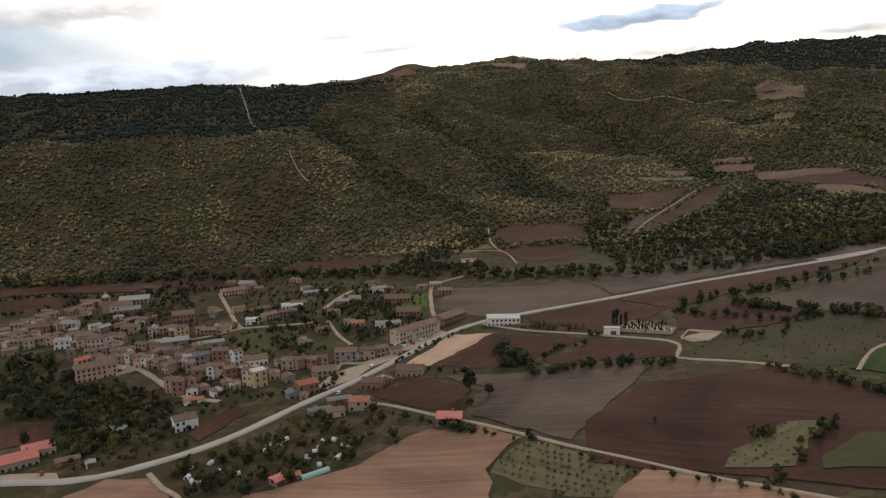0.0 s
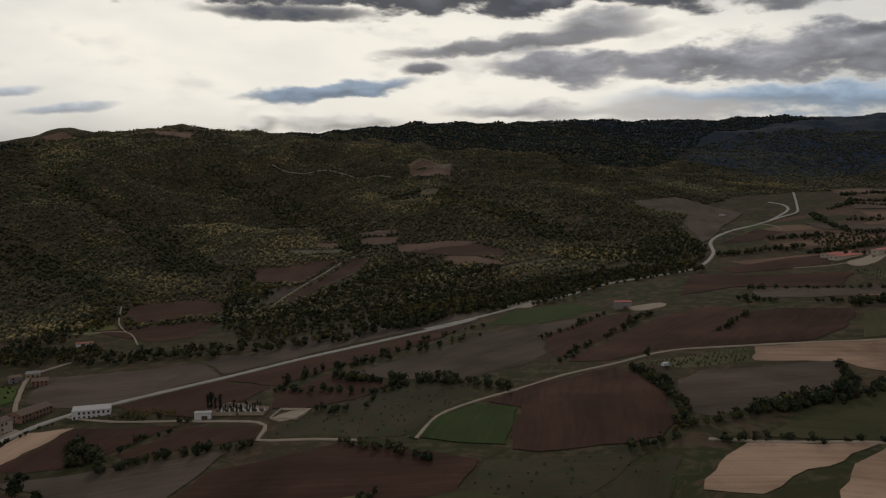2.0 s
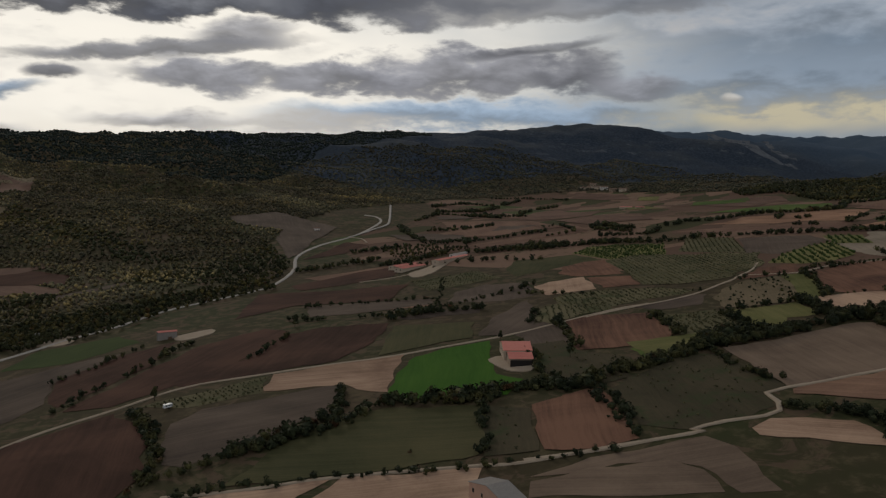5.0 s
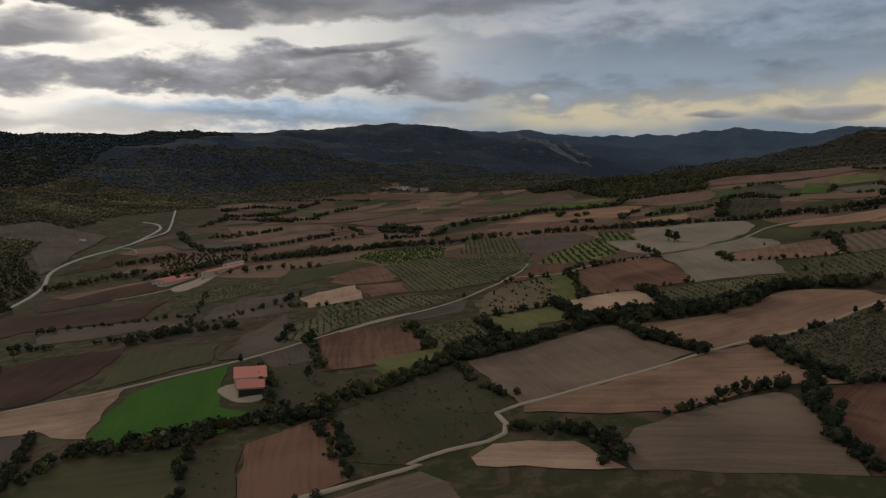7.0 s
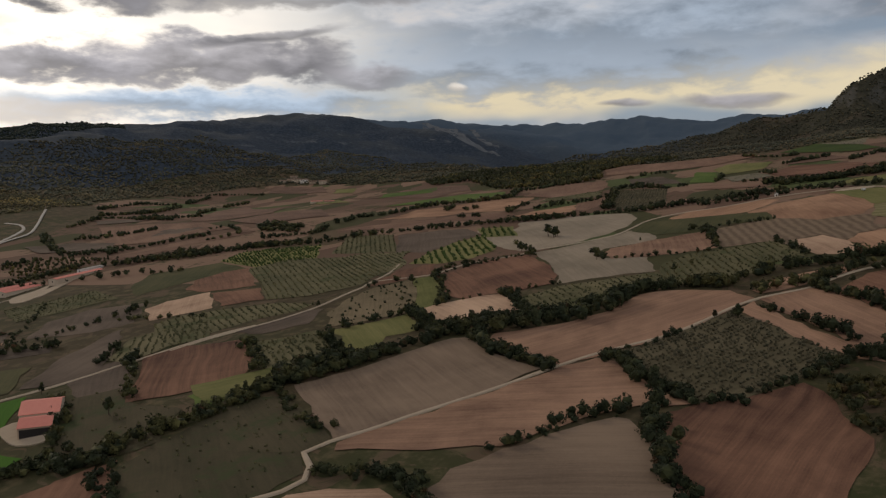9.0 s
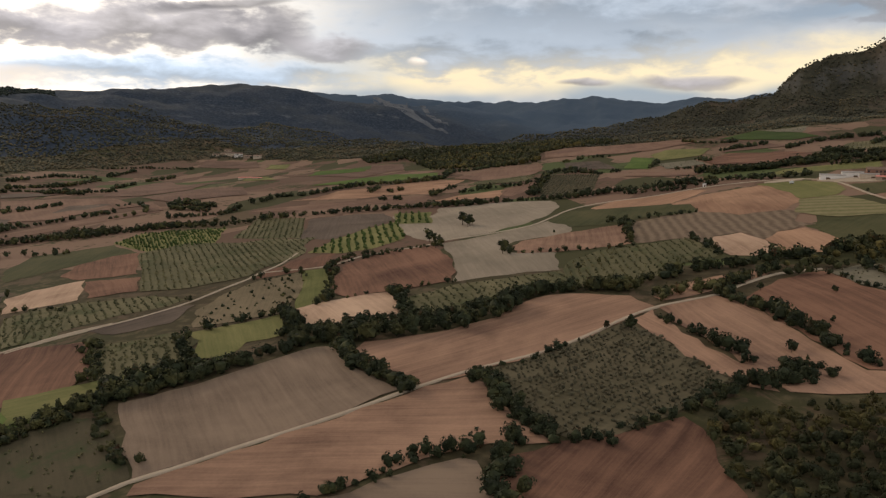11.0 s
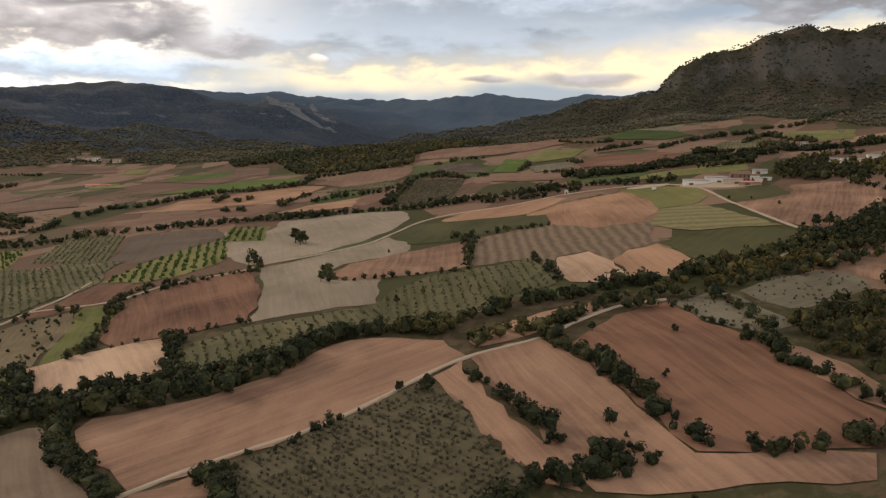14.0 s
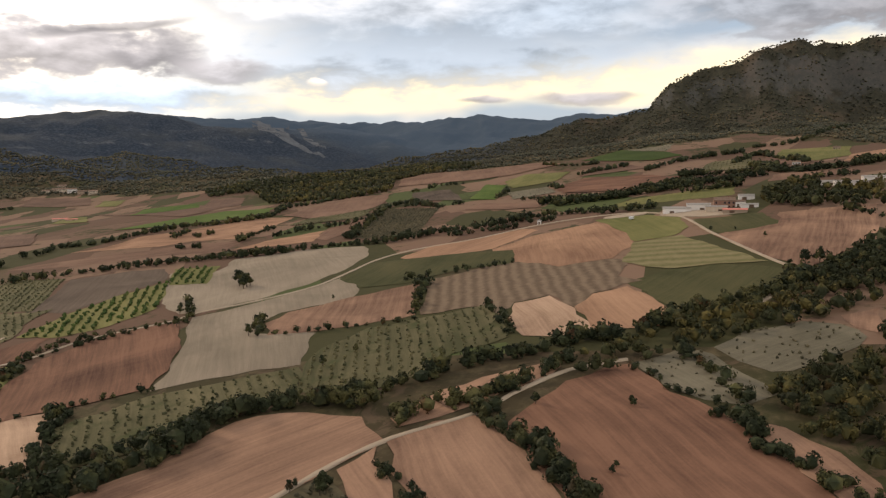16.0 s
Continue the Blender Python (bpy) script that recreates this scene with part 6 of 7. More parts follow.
def yard(poly):
    """A pale trodden yard of gravel."""
    pts = rounded(poly, True, 6)
    bm = bmesh.new()
    ring = [bm.verts.new((p[0], p[1], float(land(p[0], p[1])) + 0.62)) for p in pts]
    face = bm.faces.new(ring)
    if face.normal.z < 0:
        face.normal_flip()
    skirt = [bm.verts.new((v.co.x, v.co.y, v.co.z - 1.3)) for v in ring]
    for k in range(len(ring)):
        j = (k + 1) % len(ring)
        bm.faces.new((ring[k], ring[j], skirt[j], skirt[k]))
    bmesh.ops.triangulate(bm, faces=[face])
    bmesh.ops.recalc_face_normals(bm, faces=bm.faces[:])
    mesh = bpy.data.meshes.new("yard")
    bm.to_mesh(mesh)
    bm.free()
    mesh.materials.append(GRAVEL)
    return tagged(new("yard", mesh), "pale gravel yard beside the buildings", "yard", kind="structure")



# ---- houses, barns and yards ----
house(-312, 741, 10.8, 8.1, 4.9, 6, "stone", "tile")
house(-301, 733, 6.5, 6.0, 4.1, 6, "tan", "tile")
house(-322, 746, 9.0, 7.2, 4.6, 4, "stone", "tile")
house(-318, 715, 10.5, 7.9, 4.8, 53, "tan", "tile")
house(-314, 731, 9.4, 7.5, 4.5, 14, "tan", "tile")
house(-305, 712, 7.8, 6.3, 3.3, 59, "tan", "tile")
house(-319, 706, 11.4, 8.5, 4.7, -17, "stone", "tile")
house(-312, 709, 8.2, 6.6, 4.1, 19, "tan", "tile")
house(-318, 717, 7.1, 6.0, 3.8, 64, "pink", "pale")
house(-332, 696, 11.3, 8.5, 5.1, 43, "pink", "tile")
house(-343, 714, 8.9, 7.2, 4.1, 0, "brick", "tile")
house(-338, 695, 7.0, 6.0, 3.7, 47, "pink", "tile")
house(-336, 689, 11.3, 8.4, 5.1, -6, "tan", "tile")
house(-344, 679, 10.2, 7.7, 4.6, 26, "stone", "tile")
house(-340, 691, 9.1, 7.3, 4.2, 64, "stone", "tile")
house(-334, 675, 8.2, 6.5, 4.4, 56, "white", "tile")
house(-346, 665, 10.1, 7.6, 4.6, 14, "tan", "tile")
house(-338, 664, 7.9, 6.3, 3.2, 33, "cream", "tile")
house(-344, 675, 7.2, 6.0, 3.4, -5, "tan", "pale")
house(-350, 649, 9.9, 7.5, 4.5, 43, "stone", "tile")
house(-352, 650, 8.0, 6.4, 3.2, -9, "brick", "tile")
house(-335, 645, 7.5, 6.0, 4.2, 21, "tan", "pale")
house(-304, 674, 8.2, 7.0, 5.3, 20, "lilac", "tile")
house(-300, 677, 5.5, 6.0, 5.1, 51, "brick", "tile")
house(-308, 675, 6.2, 6.0, 4.9, 18, "cream", "tile")
house(-302, 697, 7.4, 7.0, 3.8, 2, "cream", "tile")
house(-313, 663, 9.0, 7.0, 5.3, 21, "tan", "tile")
house(-306, 670, 7.7, 6.2, 4.8, -11, "brick", "tile")
house(-311, 675, 7.8, 6.3, 5.2, 12, "white", "pale")
house(-317, 649, 8.9, 7.0, 5.6, 35, "stone", "tile")
house(-311, 657, 7.1, 6.0, 4.2, 60, "brick", "tile")
house(-310, 657, 5.4, 6.0, 5.4, -4, "cream", "tile")
house(-326, 647, 8.9, 7.0, 5.6, 55, "cream", "tile")
house(-321, 657, 7.8, 6.2, 4.1, -13, "tan", "tile")
house(-323, 659, 7.4, 6.0, 5.4, 31, "tan", "tile")
house(-329, 634, 9.7, 7.2, 4.8, 50, "tan", "tile")
house(-318, 637, 6.0, 6.0, 4.3, -4, "pink", "tile")
house(-330, 633, 8.3, 6.7, 4.6, 11, "cream", "tile")
house(-333, 630, 9.6, 7.2, 4.4, -4, "stone", "tile")
house(-334, 644, 6.9, 6.0, 4.0, 56, "brick", "tile")
house(-343, 639, 8.3, 6.7, 3.6, 23, "tan", "pale")
house(-300, 660, 13.3, 10.0, 4.8, 2, "cream", "pale")
house(-330, 613, 9.4, 7.1, 5.0, 9, "tan", "tile")
house(-327, 622, 6.1, 6.0, 4.8, 2, "tan", "tile")
house(-320, 610, 8.4, 6.7, 3.3, 2, "white", "tile")
house(-317, 606, 9.3, 7.0, 5.0, 11, "stone", "tile")
house(-311, 609, 6.7, 6.0, 3.7, 6, "tan", "tile")
house(-325, 609, 8.1, 6.5, 4.0, 61, "cream", "pale")
house(-305, 599, 7.4, 7.0, 6.4, 28, "cream", "tile")
house(-312, 608, 6.7, 6.0, 4.9, 22, "pink", "tile")
house(-316, 615, 4.9, 6.0, 5.9, 41, "stone", "tile")
house(-299, 607, 9.2, 7.0, 6.0, 25, "tan", "tile")
house(-291, 609, 6.7, 7.0, 6.4, 0, "stone", "tile")
house(-292, 621, 5.2, 6.0, 5.3, 46, "stone", "tile")
house(-298, 617, 5.0, 6.0, 5.5, 61, "tan", "tile")
house(-276, 592, 11.3, 8.5, 6.2, 14, "white", "pale")
house(-291, 606, 7.8, 6.2, 6.1, 18, "pink", "tile")
house(-265, 590, 7.5, 6.0, 4.7, 35, "brick", "pale")
house(-311, 582, 10.6, 7.9, 4.1, 33, "stone", "tile")
house(-274, 618, 10.0, 7.5, 5.3, 7, "stone", "tile")
house(-287, 635, 7.4, 6.0, 4.5, 50, "brick", "pale")
house(-279, 616, 8.9, 7.1, 5.3, 58, "pink", "tile")
house(-269, 620, 6.7, 7.0, 3.8, 60, "white", "tile")
house(-262, 597, 7.2, 7.0, 4.4, 23, "tan", "tile")
house(-258, 606, 4.7, 6.0, 3.2, 8, "stone", "tile")
house(-257, 605, 5.5, 6.0, 4.3, 5, "pink", "tile")
house(-250, 591, 12.6, 9.5, 6.5, 7, "cream", "tile")
house(-261, 590, 8.6, 6.9, 6.2, 35, "pink", "tile")
house(-267, 607, 10.9, 8.7, 5.8, 28, "white", "tile")
house(-242, 594, 8.7, 7.0, 7.2, 42, "white", "tile")
house(-238, 606, 6.5, 6.0, 4.8, -4, "tan", "tile")
house(-233, 594, 6.3, 6.0, 5.1, -13, "stone", "tile")
house(-263, 635, 11.0, 8.2, 5.4, 58, "tan", "pale")
house(-266, 635, 8.6, 6.9, 3.5, 1, "stone", "pale")
house(-273, 644, 9.0, 7.2, 5.1, 37, "white", "pale")
house(-238, 627, 13.2, 9.9, 6.0, 5, "tan", "tile")
house(-249, 637, 11.5, 9.2, 4.5, 33, "brick", "tile")
house(-252, 642, 10.5, 8.4, 4.5, 53, "white", "tile")
house(-253, 656, 9.5, 7.1, 4.7, 49, "stone", "tile")
house(-265, 674, 7.6, 6.1, 4.2, 29, "pink", "pale")
house(-239, 652, 5.8, 6.0, 3.9, 47, "white", "tile")
house(-237, 657, 9.4, 7.1, 4.7, -14, "brick", "tile")
house(-233, 668, 7.6, 6.1, 3.2, 58, "tan", "tile")
house(-250, 668, 7.4, 6.0, 3.1, 39, "stone", "tile")
house(-267, 706, 18.2, 12.0, 3.3, 24, "stone", "pale")
house(-215, 605, 3.2, 7.0, 7.5, 18, "cream", "tile")
house(-214, 614, 2.2, 6.0, 7.5, 48, "white", "pale")
house(-217, 611, 2.0, 6.0, 6.2, 20, "pink", "tile")
house(-208, 616, 8.8, 7.0, 5.1, 27, "tan", "tile")
house(-200, 614, 6.6, 6.0, 4.1, 56, "cream", "pale")
house(-202, 623, 6.0, 6.0, 4.2, -19, "cream", "tile")
house(-220, 512, 24.9, 12.0, 8.2, 31, "pink", "tile")
house(-239, 538, 9.5, 7.1, 5.3, 43, "pink", "red")
house(-235, 549, 6.2, 6.0, 3.6, 1, "cream", "tile")
house(-230, 543, 5.7, 6.0, 4.5, 0, "stone", "tile")
house(-222, 534, 10.1, 7.5, 5.9, 32, "pink", "tile")
house(-214, 538, 8.0, 6.4, 5.7, -11, "tan", "tile")
house(-233, 545, 8.1, 6.5, 4.4, 30, "white", "tile")
house(-255, 557, 5.3, 7.0, 6.9, 30, "stone", "tile")
house(-221, 549, 5.9, 7.0, 6.0, 24, "tan", "tile")
house(-208, 539, 6.5, 7.0, 5.9, -20, "white", "tile")
house(-200, 536, 5.0, 7.0, 5.5, -28, "tan", "tile")
house(-210, 548, 3.1, 6.0, 5.3, 37, "white", "pale")
house(-210, 546, 3.6, 6.0, 4.7, 20, "cream", "tile")
house(-191, 527, 7.0, 7.0, 6.7, -6, "white", "tile")
house(-197, 526, 4.5, 6.0, 4.8, -1, "pink", "tile")
house(-187, 530, 4.4, 6.0, 4.8, 60, "tan", "tile")
house(-181, 520, 6.9, 7.0, 5.9, -33, "tan", "tile")
house(-178, 526, 6.1, 6.0, 4.9, -17, "cream", "pale")
house(-188, 524, 5.1, 6.0, 4.6, 15, "tan", "pale")
house(-171, 509, 6.7, 7.0, 6.1, -33, "tan", "tile")
house(-205, 657, 17.6, 12.0, 6.5, 17, "brick", "tile")
house(-190, 601, 9.3, 7.0, 8.5, 32, "yellow", "tile")
house(-197, 610, 5.8, 6.0, 5.7, -10, "white", "tile")
house(-197, 604, 6.5, 6.0, 5.6, 30, "brick", "pale")
house(-193, 581, 27.2, 10.9, 3.2, 21, "grey", "pale", shed=True)
house(-169, 602, 11.6, 8.7, 4.9, 4, "brick", "tile")
house(-178, 610, 7.8, 6.2, 4.5, 19, "cream", "tile")
house(-159, 609, 9.2, 7.4, 4.2, 3, "pink", "tile")
house(-179, 663, 9.3, 7.0, 4.6, 55, "grey", "tile")
house(-187, 681, 6.1, 6.0, 3.7, -15, "white", "tile")
house(-185, 677, 7.2, 6.0, 3.1, 41, "tan", "tile")
house(-162, 615, 7.1, 7.0, 4.3, 38, "white", "tile")
house(-166, 618, 4.4, 6.0, 3.5, 44, "tan", "pale")
house(-156, 624, 4.4, 6.0, 3.0, 48, "stone", "tile")
house(-142, 629, 10.3, 7.7, 4.0, 11, "white", "flat")
house(-136, 630, 6.4, 6.0, 3.2, 46, "cream", "tile")
house(-163, 673, 10.2, 7.6, 3.9, 26, "pink", "tile")
house(-141, 667, 10.9, 8.2, 3.8, 37, "brick", "tile")
house(-149, 666, 6.5, 6.0, 2.9, 13, "brick", "tile")
house(-186, 753, 23.1, 12.0, 3.9, 26, "pink", "tile")
house(-180, 786, 14.7, 11.0, 3.6, -8, "tan", "pale")
house(-197, 799, 11.3, 9.0, 3.2, -22, "brick", "tile")
house(-130, 639, 12.0, 9.0, 4.7, 41, "tan", "tile")
house(-119, 644, 8.9, 7.0, 4.4, 17, "brick", "tile")
house(-113, 649, 6.9, 6.0, 3.8, 19, "stone", "tile")
house(-166, 561, 8.0, 7.0, 3.6, -3, "stone", "tile")
house(-160, 565, 7.1, 6.0, 2.6, 6, "brick", "tile")
house(-162, 564, 6.4, 6.0, 3.0, 23, "pink", "tile")
house(-158, 565, 17.8, 7.1, 4.1, 21, "grey", "pale", shed=True)
house(-140, 521, 10.1, 7.6, 9.8, 4, "brick", "tile")
house(-129, 517, 6.5, 6.0, 9.6, 43, "white", "tile")
house(-131, 519, 8.7, 6.9, 6.9, -17, "tan", "tile")
house(-154, 523, 10.2, 7.6, 6.8, 29, "grey", "slate")
house(-148, 533, 6.2, 6.0, 4.4, 46, "stone", "tile")
house(-163, 527, 8.1, 6.5, 5.3, 27, "white", "pale")
house(-135, 492, 7.7, 7.0, 8.1, 6, "cream", "tile")
house(-139, 490, 4.6, 6.0, 8.1, 10, "white", "tile")
house(-143, 495, 5.4, 6.0, 7.2, -25, "cream", "tile")
house(-127, 488, 7.6, 7.0, 6.9, 35, "brick", "tile")
house(-120, 492, 5.8, 6.0, 4.7, -13, "brick", "pale")
house(-131, 489, 4.8, 6.0, 4.8, 9, "cream", "pale")
house(-145, 490, 8.3, 7.0, 7.0, 9, "brick", "tile")
house(-138, 494, 7.0, 6.0, 5.4, 7, "pink", "tile")
house(-140, 494, 7.2, 6.0, 5.9, 26, "brick", "tile")
house(-156, 506, 4.6, 7.0, 6.6, -3, "stone", "tile")
house(-162, 514, 3.1, 6.0, 5.5, 51, "brick", "pale")
house(-162, 516, 3.9, 6.0, 5.3, 6, "white", "tile")
house(-150, 462, 7.4, 7.0, 9.4, -5, "brick", "tile")
house(-157, 469, 5.7, 6.0, 8.3, 56, "tan", "tile")
house(-145, 466, 5.2, 6.0, 7.8, 39, "tan", "tile")
house(-160, 474, 4.4, 7.0, 5.7, 30, "tan", "tile")
house(-156, 479, 3.8, 6.0, 4.8, 46, "brick", "tile")
house(-163, 482, 3.7, 6.0, 4.0, 44, "tan", "pale")
house(-169, 515, 9.5, 7.1, 4.6, 23, "stone", "tile")
house(-175, 514, 6.0, 6.0, 4.2, -2, "brick", "tile")
house(-173, 513, 6.2, 6.0, 4.3, -4, "stone", "pale")
house(-170, 533, 8.4, 7.0, 4.4, 12, "tan", "tile")
house(-164, 538, 7.3, 6.0, 3.4, 28, "stone", "tile")
house(-166, 541, 5.9, 6.0, 4.0, 48, "brick", "tile")
house(-187, 552, 9.4, 7.1, 4.3, -15, "stone", "tile")
house(-180, 552, 8.3, 6.6, 3.9, 36, "stone", "tile")
house(-180, 553, 8.0, 6.4, 4.1, -12, "tan", "tile")
house(-209, 571, 9.0, 7.0, 4.4, -16, "tan", "tile")
house(-201, 571, 7.0, 6.0, 3.3, 31, "cream", "tile")
house(-204, 575, 7.8, 6.3, 3.3, 54, "tan", "tile")
house(-193, 548, 6.5, 7.0, 4.3, -17, "stone", "tile")
house(-216, 560, 7.4, 7.0, 4.0, 34, "tan", "tile")
house(-229, 576, 6.9, 7.0, 4.2, 24, "stone", "tile")
house(-236, 585, 4.5, 6.0, 4.0, 25, "stone", "tile")
house(-233, 581, 4.3, 6.0, 3.5, 4, "tan", "tile")
house(-236, 565, 9.1, 7.0, 4.5, 40, "tan", "tile")
house(-226, 565, 7.9, 6.4, 2.9, 15, "pink", "tile")
house(-229, 572, 8.1, 6.4, 4.1, 51, "brick", "tile")
house(-242, 560, 8.3, 7.0, 4.8, 2, "stone", "tile")
house(-143, 462, 6.7, 7.0, 3.9, 17, "white", "tile")
house(-148, 467, 5.9, 6.0, 3.0, 26, "tan", "tile")
house(-136, 463, 4.7, 6.0, 3.8, 32, "tan", "tile")
house(-137, 444, 11.0, 5.0, 2.4, 22, "white", "red", shed=True)
house(-128, 453, 2.4, 7.0, 3.8, 35, "white", "tile")
house(-126, 459, 1.6, 6.0, 3.0, 53, "pink", "pale")
house(-125, 455, 1.8, 6.0, 3.2, 25, "tan", "pale")
house(-124, 469, 6.1, 7.0, 3.6, 15, "grey", "tile")
house(-117, 465, 4.1, 6.0, 2.6, 17, "tan", "pale")
house(-119, 468, 4.5, 6.0, 3.2, -22, "white", "tile")
house(-104, 466, 8.4, 7.0, 10.1, 34, "yellow", "flat")
house(-110, 470, 7.0, 6.0, 10.0, -23, "cream", "tile")
house(-116, 516, 14.5, 10.9, 3.9, 17, "white", "tile")
house(-118, 498, 5.1, 7.0, 3.8, 26, "tan", "tile")
house(-113, 500, 3.7, 6.0, 2.6, 32, "tan", "pale")
house(-97, 479, 6.1, 7.0, 3.9, 15, "pink", "tile")
house(-104, 490, 4.5, 6.0, 3.0, 35, "stone", "tile")
house(-91, 498, 8.3, 7.0, 6.3, -10, "tan", "tile")
house(-98, 506, 7.0, 6.0, 4.2, 25, "cream", "tile")
house(-84, 497, 8.2, 7.0, 6.3, 42, "stone", "tile")
house(-75, 495, 7.0, 6.0, 6.2, -22, "brick", "tile")
house(-72, 499, 10.1, 7.6, 5.4, 14, "tan", "tile")
house(-66, 475, 14.7, 11.0, 4.1, 12, "tan", "tile")
house(-87, 470, 6.0, 7.0, 3.8, 36, "grey", "tile")
house(-72, 443, 11.9, 8.9, 6.4, 29, "brick", "red")
house(-79, 437, 6.8, 7.0, 3.3, 29, "grey", "slate")
house(-72, 433, 4.7, 6.0, 2.6, 1, "stone", "tile")
house(-55, 504, 14.0, 10.5, 6.9, 0, "grey", "tile")
house(-41, 504, 10.1, 7.6, 6.3, -6, "tan", "tile")
house(-48, 504, 7.6, 6.1, 5.4, -3, "white", "tile")
house(-33, 507, 8.9, 7.0, 5.8, 26, "stone", "tile")
house(-24, 508, 7.7, 6.2, 4.1, 32, "pink", "tile")
house(-91, 554, 5.2, 7.0, 3.8, -4, "tan", "tile")
house(-86, 550, 4.2, 6.0, 3.3, 28, "pink", "tile")
house(-13, 461, 15.5, 11.6, 3.7, -8, "stone", "tile")
house(-34, 443, 12.4, 9.3, 3.8, -9, "brick", "tile")
house(-30, 447, 6.8, 7.0, 2.8, -23, "white", "pale")
house(-26, 448, 5.1, 6.0, 2.6, 27, "brick", "tile")
house(-39, 409, 11.0, 8.2, 5.2, -2, "tan", "red")
house(-51, 402, 9.1, 7.0, 3.1, 12, "cream", "tile")
house(-60, 407, 12.2, 5.0, 2.4, 18, "grey", "slate", shed=True)
house(-51, 421, 13.2, 5.3, 2.4, 17, "brick", "slate", shed=True)
house(8, 380, 12.5, 9.4, 3.1, -7, "brick", "pink")
house(-130, 403, 11.9, 8.9, 5.9, 30, "white", "tile")
house(-200, 389, 14.9, 11.2, 3.5, 32, "cream", "pink")
house(-204, 376, 17.8, 12.0, 4.0, 33, "tan", "pink")
house(-178, 372, 11.1, 5.0, 2.4, 31, "brick", "tile", shed=True)
house(-164, 365, 4.2, 5.0, 2.4, 24, "white", "pale", shed=True)
house(-168, 406, 11.7, 8.8, 2.8, 27, "tan", "pale")
house(-112, 672, 13.4, 10.0, 4.9, 17, "tan", "tile")
house(-116, 665, 17.3, 12.0, 4.9, 15, "white", "flat")
house(-74, 671, 11.6, 8.7, 3.8, 3, "stone", "pale")
house(-65, 685, 10.2, 8.2, 3.0, 2, "white", "pale")
house(-56, 748, 9.2, 7.0, 4.2, 10, "tan", "tile")
house(-49, 749, 6.3, 6.0, 3.2, -25, "tan", "tile")
house(-46, 719, 13.2, 9.9, 3.6, 10, "white", "pale")
house(-37, 721, 8.5, 6.8, 2.7, 12, "tan", "tile")
house(-27, 664, 21.8, 12.0, 4.4, -3, "brick", "tile")
house(-17, 611, 18.3, 12.0, 4.8, -3, "brick", "tile")
house(-55, 595, 10.3, 7.8, 2.8, 4, "tan", "red")
house(-62, 602, 7.7, 6.1, 2.6, -7, "cream", "tile")
house(-36, 584, 10.1, 7.6, 3.3, -1, "white", "pale")
house(-27, 585, 8.2, 6.5, 2.6, 23, "cream", "pale")
house(-105, 729, 22.0, 8.8, 2.5, 13, "grey", "pale", shed=True)
house(-116, 745, 9.2, 7.0, 3.3, 37, "pink", "tile")
house(-7, 707, 8.7, 7.0, 4.7, 22, "grey", "tile")
house(13, 682, 11.7, 8.7, 4.2, -1, "brick", "tile")
house(5, 721, 10.2, 7.7, 3.2, -0, "tan", "pale")
house(-77, 629, 9.4, 7.0, 5.0, -5, "stone", "tile")
house(-81, 584, 8.8, 7.0, 3.3, 21, "brick", "tile")
house(-60, 716, 8.8, 7.0, 3.2, -16, "tan", "tile")
house(-56, 718, 6.7, 6.0, 2.6, 39, "tan", "tile")
house(-162, 754, 8.5, 7.0, 3.8, 18, "brick", "tile")
house(-172, 771, 7.4, 6.0, 3.6, 41, "stone", "tile")
house(-135, 790, 6.8, 7.0, 2.8, 10, "tan", "tile")
house(-130, 790, 5.8, 6.0, 2.6, 18, "pink", "tile")
house(41, 829, 15.3, 6.1, 2.8, 2, "white", "red", shed=True)
house(117, 505, 10.1, 5.0, 4.2, -10, "white", "flat", shed=True)
house(52, 563, 23.5, 12.0, 4.7, -3, "white", "flat")
house(506, 619, 15.7, 6.3, 6.3, -16, "grey", "pink", shed=True)
house(451, 747, 11.7, 5.0, 3.3, -34, "grey", "slate", shed=True)
house(455, 728, 10.4, 5.0, 2.8, -34, "tan", "tile", shed=True)
house(1016, 1071, 9.5, 7.1, 3.7, -40, "white", "tile")
house(1224, -123, 21.6, 8.7, 3.5, -86, "white", "pale", shed=True)
house(1227, -140, 18.5, 7.4, 4.4, -87, "white", "pale", shed=True)
house(1231, -160, 16.4, 12.0, 5.1, -89, "brick", "tile")
house(1211, -153, 16.0, 6.4, 3.9, -89, "cream", "pale", shed=True)
house(1198, -166, 17.9, 7.2, 2.4, -92, "tan", "pink", shed=True)
house(1261, -179, 12.5, 9.4, 3.0, -90, "white", "pale", shed=True)
house(1217, -178, 13.0, 5.2, 2.4, -91, "white", "pale", shed=True)
house(1228, -172, 7.7, 7.0, 3.4, -90, "white", "tile")
house(1304, -247, 23.9, 9.6, 2.4, -88, "white", "pale", shed=True)
house(1288, -264, 27.2, 10.9, 2.4, -89, "white", "pale", shed=True)
house(1310, -288, 23.3, 9.3, 2.4, -90, "white", "pale", shed=True)
house(2058, 1238, 16.3, 12.0, 5.3, -49, "cream", "tile")
house(2080, 1229, 19.3, 12.0, 6.5, -50, "tan", "tile")
house(2078, 1210, 22.9, 12.0, 7.8, -50, "cream", "tile")
house(2076, 1183, 20.1, 12.0, 6.7, -51, "white", "tile")
house(2064, 1147, 19.9, 12.0, 5.5, -52, "tan", "tile")
house(2118, 1245, 18.9, 12.0, 6.1, -51, "tan", "tile")
house(2060, 1115, 20.0, 12.0, 5.6, -52, "cream", "tile")
house(1683, 879, 24.4, 9.7, 3.0, -47, "cream", "pink", shed=True)
